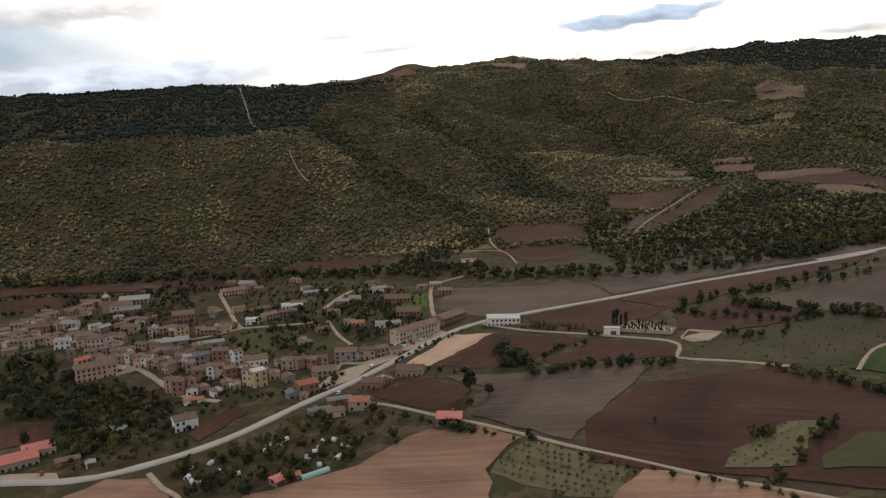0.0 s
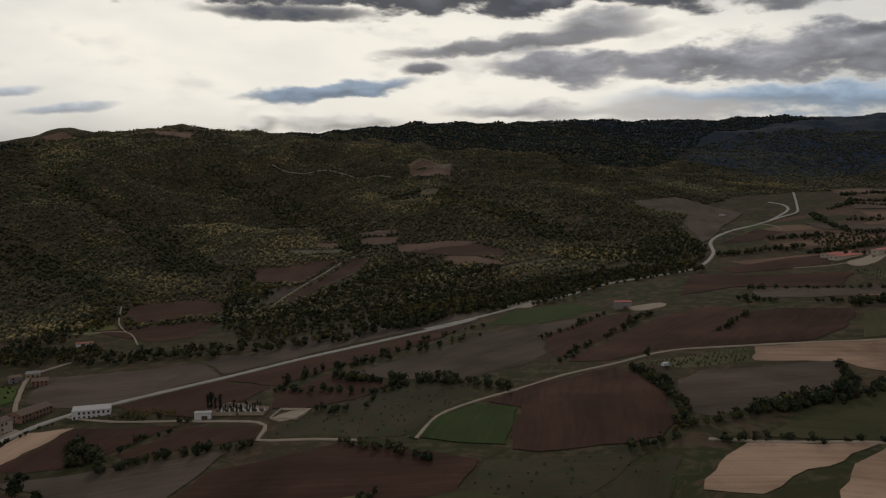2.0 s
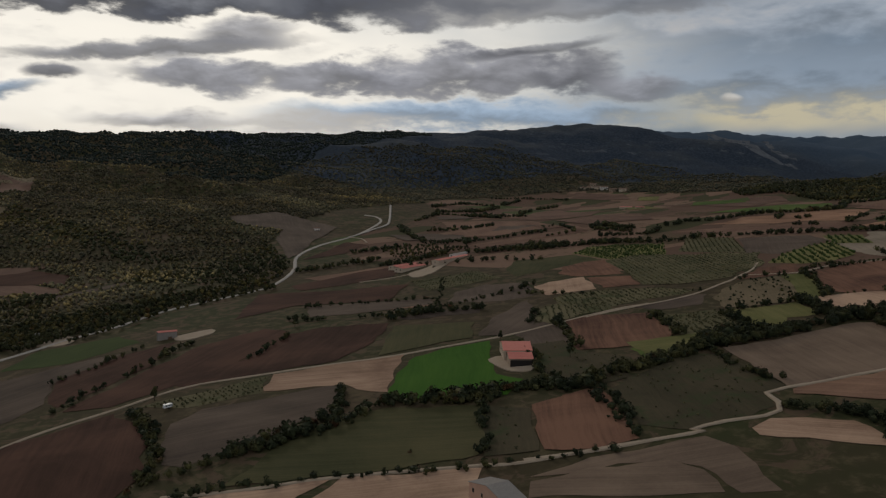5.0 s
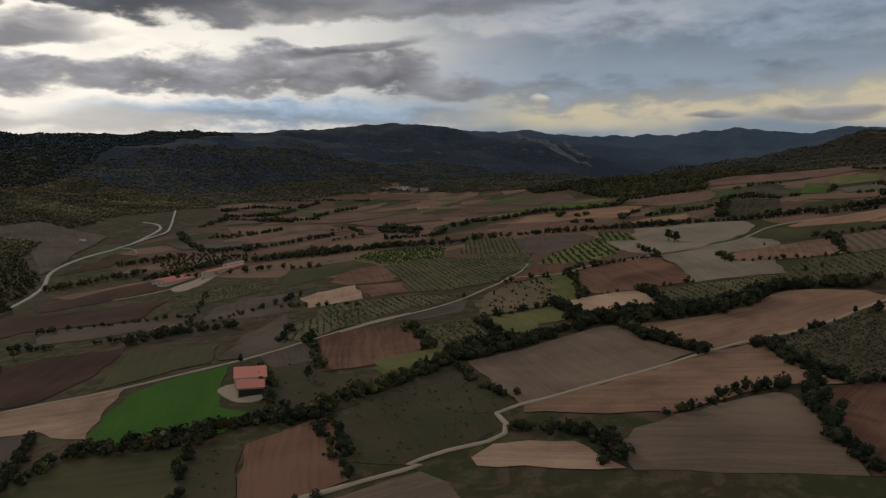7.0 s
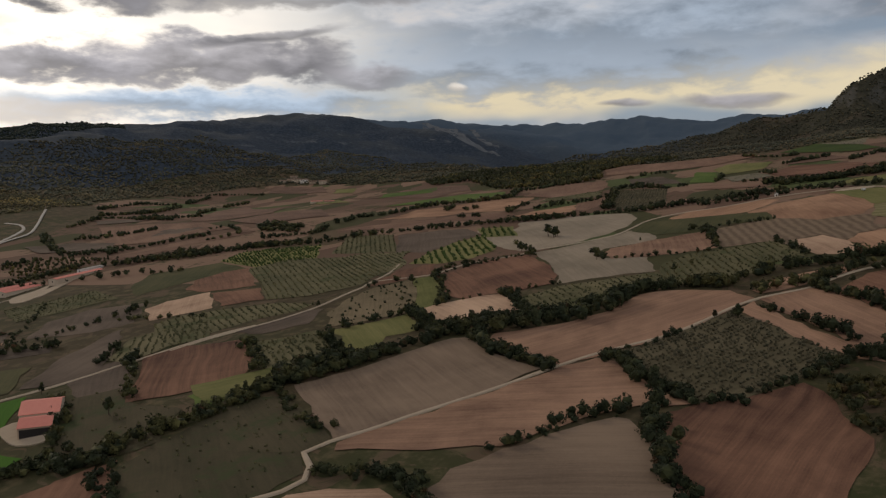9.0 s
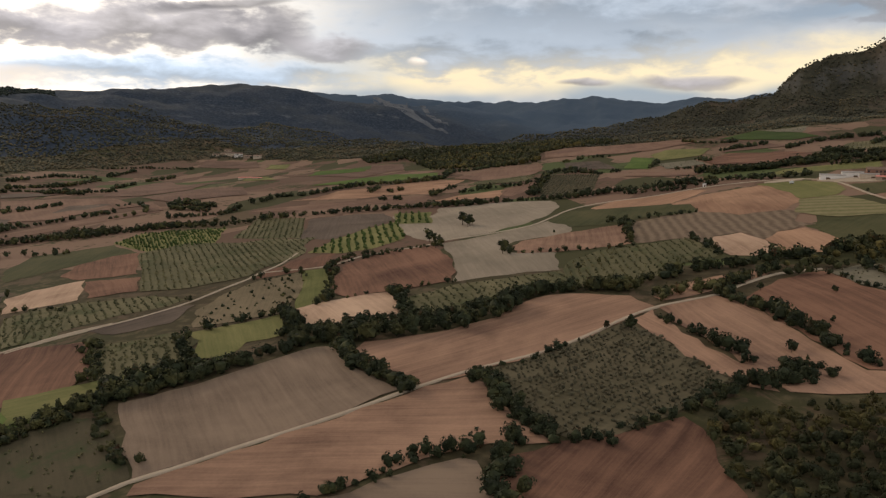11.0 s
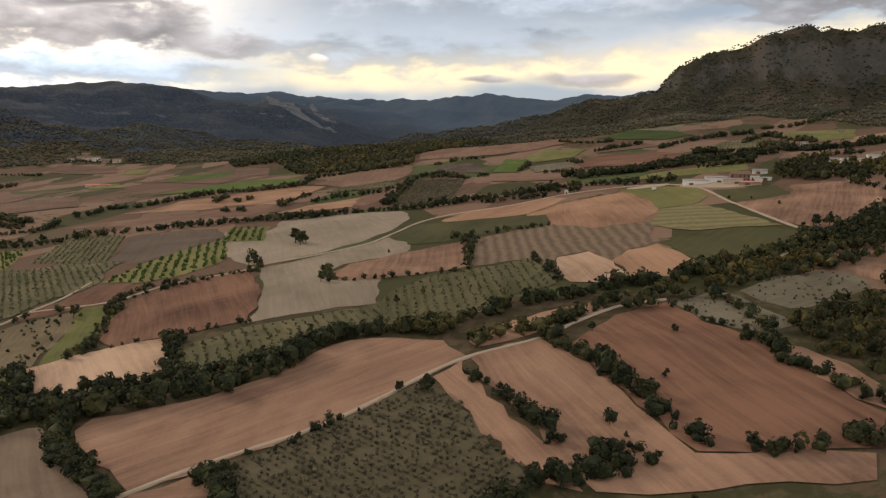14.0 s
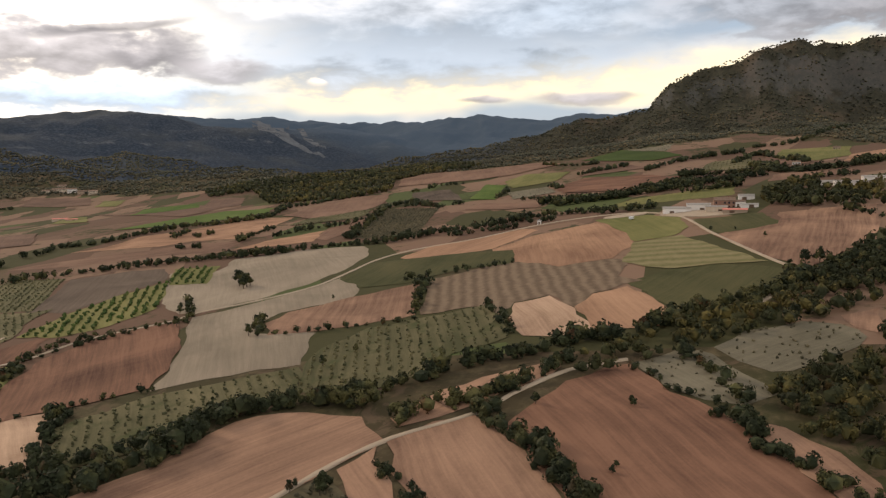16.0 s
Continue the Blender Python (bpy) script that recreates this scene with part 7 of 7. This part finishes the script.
house(1647, 825, 18.7, 7.5, 3.0, -48, "tan", "pink", shed=True)
house(3232, 1072, 33.1, 12.0, 8.1, -67, "white", "pale")
house(3659, 737, 18.2, 12.0, 14.2, -75, "cream", "tile")
house(1831, -346, 10.0, 7.5, 2.8, -100, "tan", "tile")
house(1593, -261, 9.3, 7.0, 2.8, -98, "white", "tile")
house(1253, -6, 3.3, 7.0, 3.0, -82, "white", "pale")
house(579, 297, 18.0, 27.0, 5.5, -45, "cream", "pink", shed=True, along=True)
house(563, 281, 14.5, 18.0, 4.8, -45, "tan", "pink", shed=True, along=True, open_front=True)
house(402, 165, 9.8, 24.5, 5.5, -16, "pink", "pale", shed=True, along=True)
house(-11, 544, 37.4, 10.6, 8.6, 43, "cream", "tile")
house(14, 583, 25.8, 11.7, 5.0, 48, "brick", "tile")
house(866, 701, 45.2, 13.0, 3.0, 7, "cream", "pink", shed=True)
house(858, 682, 48.9, 12.2, 3.0, 10, "cream", "pink", shed=True)
house(925, 677, 80.7, 9.3, 3.0, 14, "cream", "pink", shed=True)
house(958, 694, 38.1, 6.5, 3.0, 13, "white", "pale", shed=True)
yard(((515, 617), (543, 609), (535, 593), (511, 593), (506, 604)))
yard(((438, 735), (458, 739), (464, 704), (447, 688), (432, 706)))
yard(((829, 655), (862, 663), (887, 672), (827, 623), (809, 627)))
yard(((840, 639), (922, 680), (931, 679), (835, 624)))
yard(((560, 304), (572, 300), (566, 274), (553, 264), (546, 274), (552, 292)))
yard(((1242, -64), (1242, -98), (1230, -96), (1229, -70)))
yard(((1221, -110), (1225, -136), (1199, -171), (1192, -149), (1208, -118)))
yard(((-67, 448), (-57, 478), (-44, 488), (-24, 507), (-21, 498), (-37, 480), (-48, 457)))
yard(((-24, 523), (7, 556), (11, 549), (-16, 512)))
yard(((-214, 526), (-207, 533), (-196, 516), (-206, 510)))
yard(((-207, 364), (-178, 360), (-174, 353), (-203, 357)))
yard(((154, 479), (169, 487), (179, 483), (172, 472), (158, 470)))
CAR_PARK = ((-40, 513), (-38, 514), (-35, 515), (-32, 518), (-28, 520), (-24, 525), (-22, 528), (-19, 530), (-17, 532), (-15, 534), (-13, 538), (-10, 540), (-8, 543), (-6, 545), (-3, 547), (0, 550), (2, 553), (5, 558), (-18, 521), (-13, 526), (-7, 534), (-1, 541), (-60, 470), (-53, 434), (-63, 413), (-37, 482), (-210, 520), (-207, 517), (-205, 521), (-185, 360))
TENTS = ((-80, 370), (-73, 374), (-54, 368), (-54, 360), (-58, 351), (-52, 342), (-44, 348), (-80, 362), (-48, 369), (-42, 361), (-83, 332), (-111, 341), (-107, 336), (-104, 337), (-89, 340), (-104, 354), (-112, 351), (-96, 343), (-56, 357), (-74, 367))
CYPRESS = ((122, 523), (124, 522), (126, 518), (129, 517))
SMALL_CYPRESS = ((132, 513), (133, 510), (137, 514), (138, 509), (141, 512), (141, 507), (145, 511), (146, 506), (148, 507), (149, 504), (153, 508), (137, 499), (138, 520), (145, 518), (152, 512))
GRAVEYARD = ((121, 511), (152, 491), (157, 500), (136, 528))
PLOT = ((154, 479), (168, 469), (180, 482), (164, 495))
POPLARS = ((74, 539), (77, 536), (81, 535), (85, 531), (89, 529), (93, 526), (97, 523), (101, 520))
GREENHOUSE = ((-58, 328), (-47, 336))
RED_SHEDS = ((-70, 325), (-65, 330), (-59, 332))
LONE_TREES = (
    (20, 419, 12.5),
    (30, 410, 7.4),
    (19, 396, 5.4),
    (43, 346, 5.8),
    (102, 351, 2.7),
    (172, 324, 4.9),
    (162, 315, 3.2),
    (-18, 357, 2.7),
    (-96, 322, 10.4),
    (-190, 408, 15.1),
    (-179, 394, 9.7),
    (-193, 390, 7.8),
    (-211, 398, 8.7),
    (-31, 399, 6.6),
    (-14, 387, 5.3),
    (421, 232, 2.9),
    (405, 443, 9.3),
    (587, 260, 10.0),
    (685, 418, 8.0),
    (580, 537, 7.1),
    (741, 165, 9.7),
    (1077, 193, 13.1),
    (1075, 183, 8.3),
    (619, 201, 8.2),
    (606, 332, 7.3),
    (698, 202, 9.3),
    (1067, 184, 10.8),
    (999, 193, 6.3),
    (965, 173, 7.6),
    (936, 107, 7.7),
    (987, 23, 8.9),
    (739, 157, 9.9),
    (796, 277, 5.2),
    (827, -108, 3.4),
    (777, -104, 3.1),
    (867, 236, 8.6),
    (762, -4, 5.1),
    (761, -15, 6.5),
    (882, 38, 6.1),
    (902, 29, 4.9),
    (1072, 184, 11.0),
    (1009, 199, 6.0),
    (948, 109, 7.9),
    (1013, 89, 3.9),
    (830, -107, 3.4),
    (781, -105, 2.6),
    (762, -16, 8.5),
    (766, -4, 3.5),
    (743, 5, 2.5),
    (737, -87, 5.6),
    (728, -93, 2.9),
    (830, -72, 5.4),
    (1136, -146, 3.6),
    (1019, -191, 9.0),
    (1017, -198, 10.5),
    (1099, -178, 4.3),
    (1131, -162, 2.7),
    (976, 22, 7.1),
)
CARAVAN = (400, 417)
TRAILER = (1209, -88)
CHURCH = (-287, 706)
CLOISTER = (-275, 736)


# ---- single trees ----
def plant(models, poses, words, category, group):
    """Stands a model at each pose; the models themselves take the first places."""
    out = []
    for k, m in enumerate(poses):
        out.append(None if k < len(models) else copy_thing(models[k % len(models)], m))
    for k in range(min(len(models), len(poses))):
        models[k].matrix_world = poses[k]
        out[k] = models[k]
    for k, one in enumerate(out):
        tagged(one, words(k), category, group)


def upright(x, y, wide, tall, turn):
    return pose(x, y, float(land(x, y)), 0, 0, turn) @ Matrix.Diagonal((wide, wide, tall, 1))


BARK = plain("grey_brown_bark", (0.10, 0.075, 0.055), 0.9, 0.1)


def limb(bm, a, b, ra, rb, sides=6):
    """A tapered round limb from a to b."""
    a, b = Vector(a), Vector(b)
    q = (b - a).to_track_quat("Z", "Y")
    rings = [[bm.verts.new(p + q @ Vector((r * math.cos(t), r * math.sin(t), 0))) for t in (6.2832 * k / sides for k in range(sides))] for p, r in ((a, ra), ((a + b) / 2 + q @ Vector((ra * 0.4, 0, 0)), (ra + rb) / 2), (b, rb))]
    for one, two in zip(rings, rings[1:]):
        for k in range(sides):
            bm.faces.new((one[k], one[(k + 1) % sides], two[(k + 1) % sides], two[k]))
    bm.faces.new(rings[-1])


def tree_model(seed, leaf, slim=False):
    """A tree one metre high: trunk with limbs, and a crown of leaf tufts."""
    rng = np.random.default_rng(seed)
    tree = new("tree")
    bm = bmesh.new()
    limb(bm, (0, 0, -0.03), (0.01, 0.01, 0.42), 0.035, 0.02, 8)
    for k in range(5):
        t = k * 1.3 + seed
        limb(bm, (0, 0, 0.2 + 0.05 * k), (0.2 * math.cos(t), 0.2 * math.sin(t), 0.42 + 0.07 * k), 0.016, 0.006)
    part("trunk", bm, BARK, tree)
    V, F, base = [], [], 0
    lobes = ((0, 0, 0.30, 0.55, 0.33), (0.16, 0.05, 0.24, 0.42, 0.32), (-0.13, 0.13, 0.26, 0.44, 0.30), (-0.08, -0.16, 0.2, 0.42, 0.30), (0.05, 0.0, 0.52, 0.40, 0.30))
    if slim:
        lobes = ((0, 0, 0.02, 0.30, 0.60), (0.01, 0, 0.22, 0.28, 0.7), (0, 0.01, 0.42, 0.2, 0.65))
    for lx, ly, lz, size, squat in lobes:
        size *= rng.uniform(0.85, 1.15)
        v, f = crowns(np.array([[lx, ly, lz]]), np.array([size]), 55, rng, squat * 1.25)
        V.append(v)
        F.append(f + base)
        base += len(v)
    v = np.concatenate(V)
    v[:, 2] *= 1.0 / v[:, 2].max()
    piece("crown", raw_mesh("crown", v, np.concatenate(F), leaf), tree)
    return tree


YELLOW_LEAF = leaf_material("yellow_poplar_leaves", ((0.11, 0.085, 0.03), (0.16, 0.115, 0.04), (0.20, 0.14, 0.045)))
CYPRESS_LEAF = leaf_material("cypress_leaves", ((0.010, 0.015, 0.010), (0.016, 0.022, 0.013), (0.022, 0.028, 0.015)))
OAKS = [tree_model(k, HEDGE_LEAF) for k in range(4)]
plant(OAKS, [upright(x, y, s * (1 + 0.15 * math.sin(k)), s, 137 * k) for k, (x, y, s) in enumerate(LONE_TREES)], lambda k: "dark green round-crowned tree standing alone by the fields", "tree", "single trees")
SLIM = tree_model(11, CYPRESS_LEAF, True)
plant([SLIM], [upright(x, y, s * 0.8, s, 71 * k) for k, (x, y) in enumerate(CYPRESS + SMALL_CYPRESS) for s in ((11.5 if k < len(CYPRESS) else 5.0) * (1 + 0.15 * math.sin(k * 2.1)),)],
      lambda k: "tall slim dark cypress in the walled graveyard" if k < len(CYPRESS) else "small dark cypress among the graves", "tree", "cypresses of the graveyard")
POPLAR = tree_model(12, YELLOW_LEAF)
plant([POPLAR], [upright(x, y, 5.0, 5.5 * (1 + 0.2 * math.sin(k * 1.9)), 51 * k) for k, (x, y) in enumerate(POPLARS)], lambda k: "young tree with yellow-brown autumn leaves beside the lane", "tree", "row of young trees")


# ---- church ----
def church():
    x, y = CHURCH
    z = float(land(x, y)) - 0.5
    ob = tagged(new("church"), "old rubble stone church with a square bell tower", "church")
    ob.matrix_world = pose(x, y, z, 0, 0, 12)
    bm = bmesh.new()
    box(bm, -3.2, 3.2, -3.2, 3.2, 0, 15.0)
    box(bm, -3.45, 3.45, -3.45, 3.45, 11.2, 11.6)
    box(bm, -3.5, 3.5, -3.5, 3.5, 15.0, 15.5)
    tower = part("tower", bm, WALLS["stone"][0], ob)
    for ang in (0, 90, 180, 270):
        # near-black slabs on the tower face stand for shade within the arches
        bm = bmesh.new()
        for u in (-1.3, 1.3):
            box(bm, u - 0.65, u + 0.65, -3.26, -3.1, 12.2, 13.9)
            bmesh.ops.create_cone(bm, cap_ends=True, segments=12, radius1=0.65, radius2=0.65, depth=0.16, matrix=Matrix.Translation((u, -3.18, 13.9)) @ Matrix.Rotation(math.pi / 2, 4, "X"))
        part("bell_opening", bm, SHADE, tower, "dark arched slabs for shade in the bell openings", pose(0, 0, 0, 0, 0, ang))
    bm = bmesh.new()
    bmesh.ops.create_uvsphere(bm, u_segments=16, v_segments=8, radius=2.6, matrix=Matrix.Translation((0, 0, 15.5)) @ Matrix.Diagonal((1, 1, 0.75, 1)))
    box(bm, -0.5, 0.5, -0.5, 0.5, 17.2, 18.6)
    bmesh.ops.create_cone(bm, cap_ends=True, segments=8, radius1=0.75, radius2=0.05, depth=1.6, matrix=Matrix.Translation((0, 0, 19.3)))
    part("cupola", bm, ROOFS["flat"][0], ob, "pale rounded cupola")
    bm = bmesh.new()
    box(bm, 3.2, 21, -5.5, 5.5, 0, 8.0)
    part("nave_wall", bm, WALLS["cream"][0], ob)
    bm = bmesh.new()
    for s in (-1, 1):
        v = [bm.verts.new(p) for p in ((3.0, 0, 10.6), (21.4, 0, 10.6), (21.4, s * 6.0, 7.9), (3.0, s * 6.0, 7.9), (3.0, 0, 10.9), (21.4, 0, 10.9), (21.4, s * 6.0, 8.2), (3.0, s * 6.0, 8.2))]
        for q in ((0, 1, 2, 3), (4, 5, 6, 7), (0, 1, 5, 4), (2, 3, 7, 6), (1, 2, 6, 5), (0, 3, 7, 4)):
            bm.faces.new([v[k] for k in q])
    for u in (3.3, 20.9):
        bm.faces.new([bm.verts.new(p) for p in ((u, -5.5, 8.0), (u, 5.5, 8.0), (u, 0, 10.6))])
    bmesh.ops.recalc_face_normals(bm, faces=bm.faces[:])
    part("nave_roof", bm, ROOFS["tile"][0], ob)
    for k in range(4):
        piece("window", WINDOW, ob, "", pose(6.2 + 4 * k, -5.5, 4.4))


def cloister():
    """A long building beside the church with a row of pale pillars."""
    x, y = CLOISTER
    ob = tagged(new("arcade_building"), "long stone building with pale pillars and a tile roof", "building")
    ob.matrix_world = pose(x, y + 5, float(land(x, y)) - 0.4, 0, 0, 14)
    bm = bmesh.new()
    box(bm, -13, 13, -1.5, 5, 0, 5.2)
    part("wall", bm, WALLS["stone"][0], ob)
    bm = bmesh.new()
    v = [bm.verts.new(p) for p in ((-13.6, -4.6, 4.6), (13.6, -4.6, 4.6), (13.6, 5.5, 6.8), (-13.6, 5.5, 6.8), (-13.6, -4.6, 4.9), (13.6, -4.6, 4.9), (13.6, 5.5, 7.1), (-13.6, 5.5, 7.1))]
    for q in ((3, 2, 1, 0), (4, 5, 6, 7), (0, 1, 5, 4), (2, 3, 7, 6), (1, 2, 6, 5), (3, 0, 4, 7)):
        bm.faces.new([v[k] for k in q])
    part("roof", bm, ROOFS["pale"][0], ob)
    bm = bmesh.new()
    box(bm, -0.3, 0.3, -0.3, 0.3, 0, 4.6)
    box(bm, -0.42, 0.42, -0.42, 0.42, 4.2, 4.62)
    first = part("pillar", bm, WALLS["white"][0], ob, "pale pillar", pose(-12, -4.2, 0))
    for k in range(1, 8):
        piece("pillar", first.data, ob, "pale pillar", pose(-12 + 24 * k / 7, -4.2, 0))


church()
cloister()


# ---- cars ----
TYRE = plain("black_rubber", (0.02, 0.02, 0.02), 0.8)


def car_model(paint):
    car = new("car")
    bm = bmesh.new()
    side = ((-2.1, 0.35), (2.1, 0.35), (2.15, 0.75), (1.1, 0.92), (0.45, 1.42), (-1.35, 1.45), (-2.0, 0.95), (-2.15, 0.7))
    rows = [[bm.verts.new((u, y * (0.8 if z > 1.2 else 1.0), z)) for u, z in side] for y in (-0.88, 0.88)]
    n = len(side)
    for k in range(n):
        j = (k + 1) % n
        bm.faces.new((rows[0][k], rows[0][j], rows[1][j], rows[1][k]))
    bm.faces.new(rows[0])
    bm.faces.new(rows[1])
    bmesh.ops.recalc_face_normals(bm, faces=bm.faces[:])
    bmesh.ops.bevel(bm, geom=bm.edges[:], offset=0.06, segments=1, affect="EDGES")
    part("body", bm, paint, car)
    for name, pts in (("windscreen", ((1.02, -0.7, 0.98), (1.02, 0.7, 0.98), (0.5, 0.62, 1.4), (0.5, -0.62, 1.4))), ("rear_window", ((-1.92, 0.7, 1.0), (-1.92, -0.7, 1.0), (-1.42, -0.62, 1.42), (-1.42, 0.62, 1.42)))):
        bm = bmesh.new()
        push = 0.09 if name == "windscreen" else -0.09
        a = [bm.verts.new((p[0] + push, p[1], p[2] + 0.05)) for p in pts]
        b = [bm.verts.new((p[0] - push, p[1], p[2] - 0.05)) for p in pts]
        bm.faces.new(a)
        for k in range(4):
            bm.faces.new((a[k], a[(k + 1) % 4], b[(k + 1) % 4], b[k]))
        part(name, bm, GLASS, car)
    bm = bmesh.new()
    bmesh.ops.create_cone(bm, cap_ends=True, segments=12, radius1=0.33, radius2=0.33, depth=0.24, matrix=Matrix.Rotation(math.pi / 2, 4, "X"))
    wheel = part("wheel", bm, TYRE, car, "black wheel", pose(1.35, -0.82, 0.33))
    for u, v in ((1.35, 0.82), (-1.35, -0.82), (-1.35, 0.82)):
        piece("wheel", wheel.data, car, "black wheel", pose(u, v, 0.33))
    return car


PAINTS = [("white", (0.78, 0.77, 0.75)), ("silver-grey", (0.42, 0.43, 0.44)), ("dark blue", (0.03, 0.035, 0.06)), ("white", (0.74, 0.74, 0.73)), ("red", (0.32, 0.03, 0.025))]
MODELS = [car_model(plain("car_paint", c, 0.3, 0.5)) for _, c in PAINTS]
plant(MODELS, [pose(x, y, float(land(x, y)) + 0.66, 0, 0, 120 + 9 * math.sin(k * 3.1) if k < 22 else 35 * k) for k, (x, y) in enumerate(CAR_PARK)],
      lambda k: PAINTS[k % 5][0] + " car parked along the village street", "car", "parked cars")


# ---- garden plots below the road ----
SHEET = plain("milky_plastic_sheet", (0.66, 0.66, 0.64), 0.5)
NETTING = plain("pale_green_netting", (0.36, 0.55, 0.45), 0.7)


def tunnel(x, y, long, wide, tall, yaw, words, mat, name="garden_tent"):
    """A low arched shelter of sheeting on hoops."""
    ob = tagged(new(name), words, "shelter", "shelters in the garden plots")
    ob.matrix_world = pose(x, y, float(land(x, y)), 0, 0, yaw)
    bm = bmesh.new()
    rows = []
    for k in range(7):
        u = -long / 2 + long * k / 6
        puff = 1 - 0.05 * (k % 2)
        rows.append([bm.verts.new((u, wide / 2 * math.cos(t) * puff, tall * max(0.0, math.sin(t)) ** 0.8 * puff)) for t in (math.pi * j / 8 for j in range(9))])
    for a, b in zip(rows, rows[1:]):
        for j in range(8):
            bm.faces.new((a[j], a[j + 1], b[j + 1], b[j]))
    bm.faces.new(rows[0])
    bm.faces.new(rows[-1])
    bmesh.ops.recalc_face_normals(bm, faces=bm.faces[:])
    part("sheet", bm, mat, ob)
    bm = bmesh.new()
    # a dark slab before the closed end stands for the shaded inside
    box(bm, -long / 2 - 0.06, -long / 2 - 0.02, -0.5, 0.5, 0.0, min(1.9, tall * 0.8))
    part("opening", bm, SHADE, ob, "dark slab for shade in the entrance")
    return ob


for k, (x, y) in enumerate(TENTS):
    tunnel(x, y, 3.0 + 1.2 * math.sin(k * 2.3), 2.4 + 0.5 * math.cos(k), 1.6, 40 * k, "small white plastic garden tent among shrubs", SHEET)
(gx0, gy0), (gx1, gy1) = GREENHOUSE
tunnel((gx0 + gx1) / 2, (gy0 + gy1) / 2, math.hypot(gx1 - gx0, gy1 - gy0), 3.0, 2.0, math.degrees(math.atan2(gy1 - gy0, gx1 - gx0)), "long low tunnel under pale green netting", NETTING, "net_tunnel")
for (ax, ay), (bx, by) in zip(RED_SHEDS, RED_SHEDS[1:]):
    house((ax + bx) / 2, (ay + by) / 2, math.hypot(bx - ax, by - ay) * 0.96, 6.0, 2.6, math.degrees(math.atan2(by - ay, bx - ax)), "brick", "pink", shed=True)


# ---- graveyard ----
def wall_ring(points, tall, words, mat):
    """A closed masonry wall with a coping."""
    ob = tagged(new("boundary_wall"), words, "wall")
    for (ax, ay), (bx, by) in zip(points, points[1:] + points[:1]):
        long = math.hypot(bx - ax, by - ay)
        za, zb = float(land(ax, ay)), float(land(bx, by))
        bm = bmesh.new()
        for y0, y1, z0, z1 in ((-0.2, 0.2, -0.5, tall), (-0.28, 0.28, tall, tall + 0.15)):
            v = [bm.verts.new(p) for p in ((0, y0, za + z0), (long, y0, zb + z0), (long, y1, zb + z0), (0, y1, za + z0), (0, y0, za + z1), (long, y0, zb + z1), (long, y1, zb + z1), (0, y1, za + z1))]
            for q in ((3, 2, 1, 0), (4, 5, 6, 7), (0, 1, 5, 4), (1, 2, 6, 5), (2, 3, 7, 6), (3, 0, 4, 7)):
                bm.faces.new([v[k] for k in q])
        part("wall_run", bm, mat, ob, "", pose(ax, ay, 0, 0, 0, math.degrees(math.atan2(by - ay, bx - ax))))
    return ob


wall_ring(GRAVEYARD, 2.0, "tan masonry wall round the graveyard", WALLS["tan"][0])
wall_ring(PLOT, 1.2, "low pale wall round an open plot", WALLS["cream"][0])
bm = bmesh.new()
box(bm, -0.45, 0.45, -1.0, 1.0, 0, 0.45)
box(bm, -0.4, 0.4, 0.8, 1.0, 0.45, 1.3)
box(bm, -0.08, 0.08, 0.84, 0.96, 1.3, 1.9)
box(bm, -0.3, 0.3, 0.84, 0.96, 1.5, 1.65)
GRAVE = bpy.data.meshes.new("tombstone")
bm.to_mesh(GRAVE)
bm.free()
GRAVE.materials.append(WALLS["white"][0])
graves = fill(GRAVEYARD, 4.2, np.random.default_rng(8), 0.12)
for gx, gy in graves:
    one = tagged(new("tombstone", GRAVE), "pale stone tomb with a small cross", "tomb", "tombs of the graveyard")
    one.matrix_world = pose(gx, gy, float(land(gx, gy)) + 0.3, 0, 0, -12)


# ---- caravan and trailer ----
def caravan(x, y, yaw, words):
    ob = tagged(new("caravan"), words, "caravan")
    ob.matrix_world = pose(x, y, float(land(x, y)) + 0.5, 0, 0, yaw)
    bm = bmesh.new()
    box(bm, -2.9, 2.9, -1.1, 1.1, 0.5, 2.6)
    bmesh.ops.bevel(bm, geom=bm.edges[:], offset=0.22, segments=2, affect="EDGES")
    part("body", bm, plain("caravan_white", (0.76, 0.76, 0.74), 0.4), ob)
    for u in (-1.6, 0.2, 1.8):
        bm = bmesh.new()
        box(bm, u - 0.5, u + 0.5, -1.14, -1.05, 1.5, 2.1)
        part("window", bm, GLASS, ob)
    bm = bmesh.new()
    bmesh.ops.create_cone(bm, cap_ends=True, segments=12, radius1=0.36, radius2=0.36, depth=0.25, matrix=Matrix.Rotation(math.pi / 2, 4, "X"))
    wheel = part("wheel", bm, TYRE, ob, "black wheel", pose(-0.2, -1.0, 0.36))
    piece("wheel", wheel.data, ob, "black wheel", pose(-0.2, 1.0, 0.36))
    return ob


caravan(*CARAVAN, 10, "white caravan parked on rough grass beside the lane")
caravan(*TRAILER, -20, "white farm trailer standing on the green field")
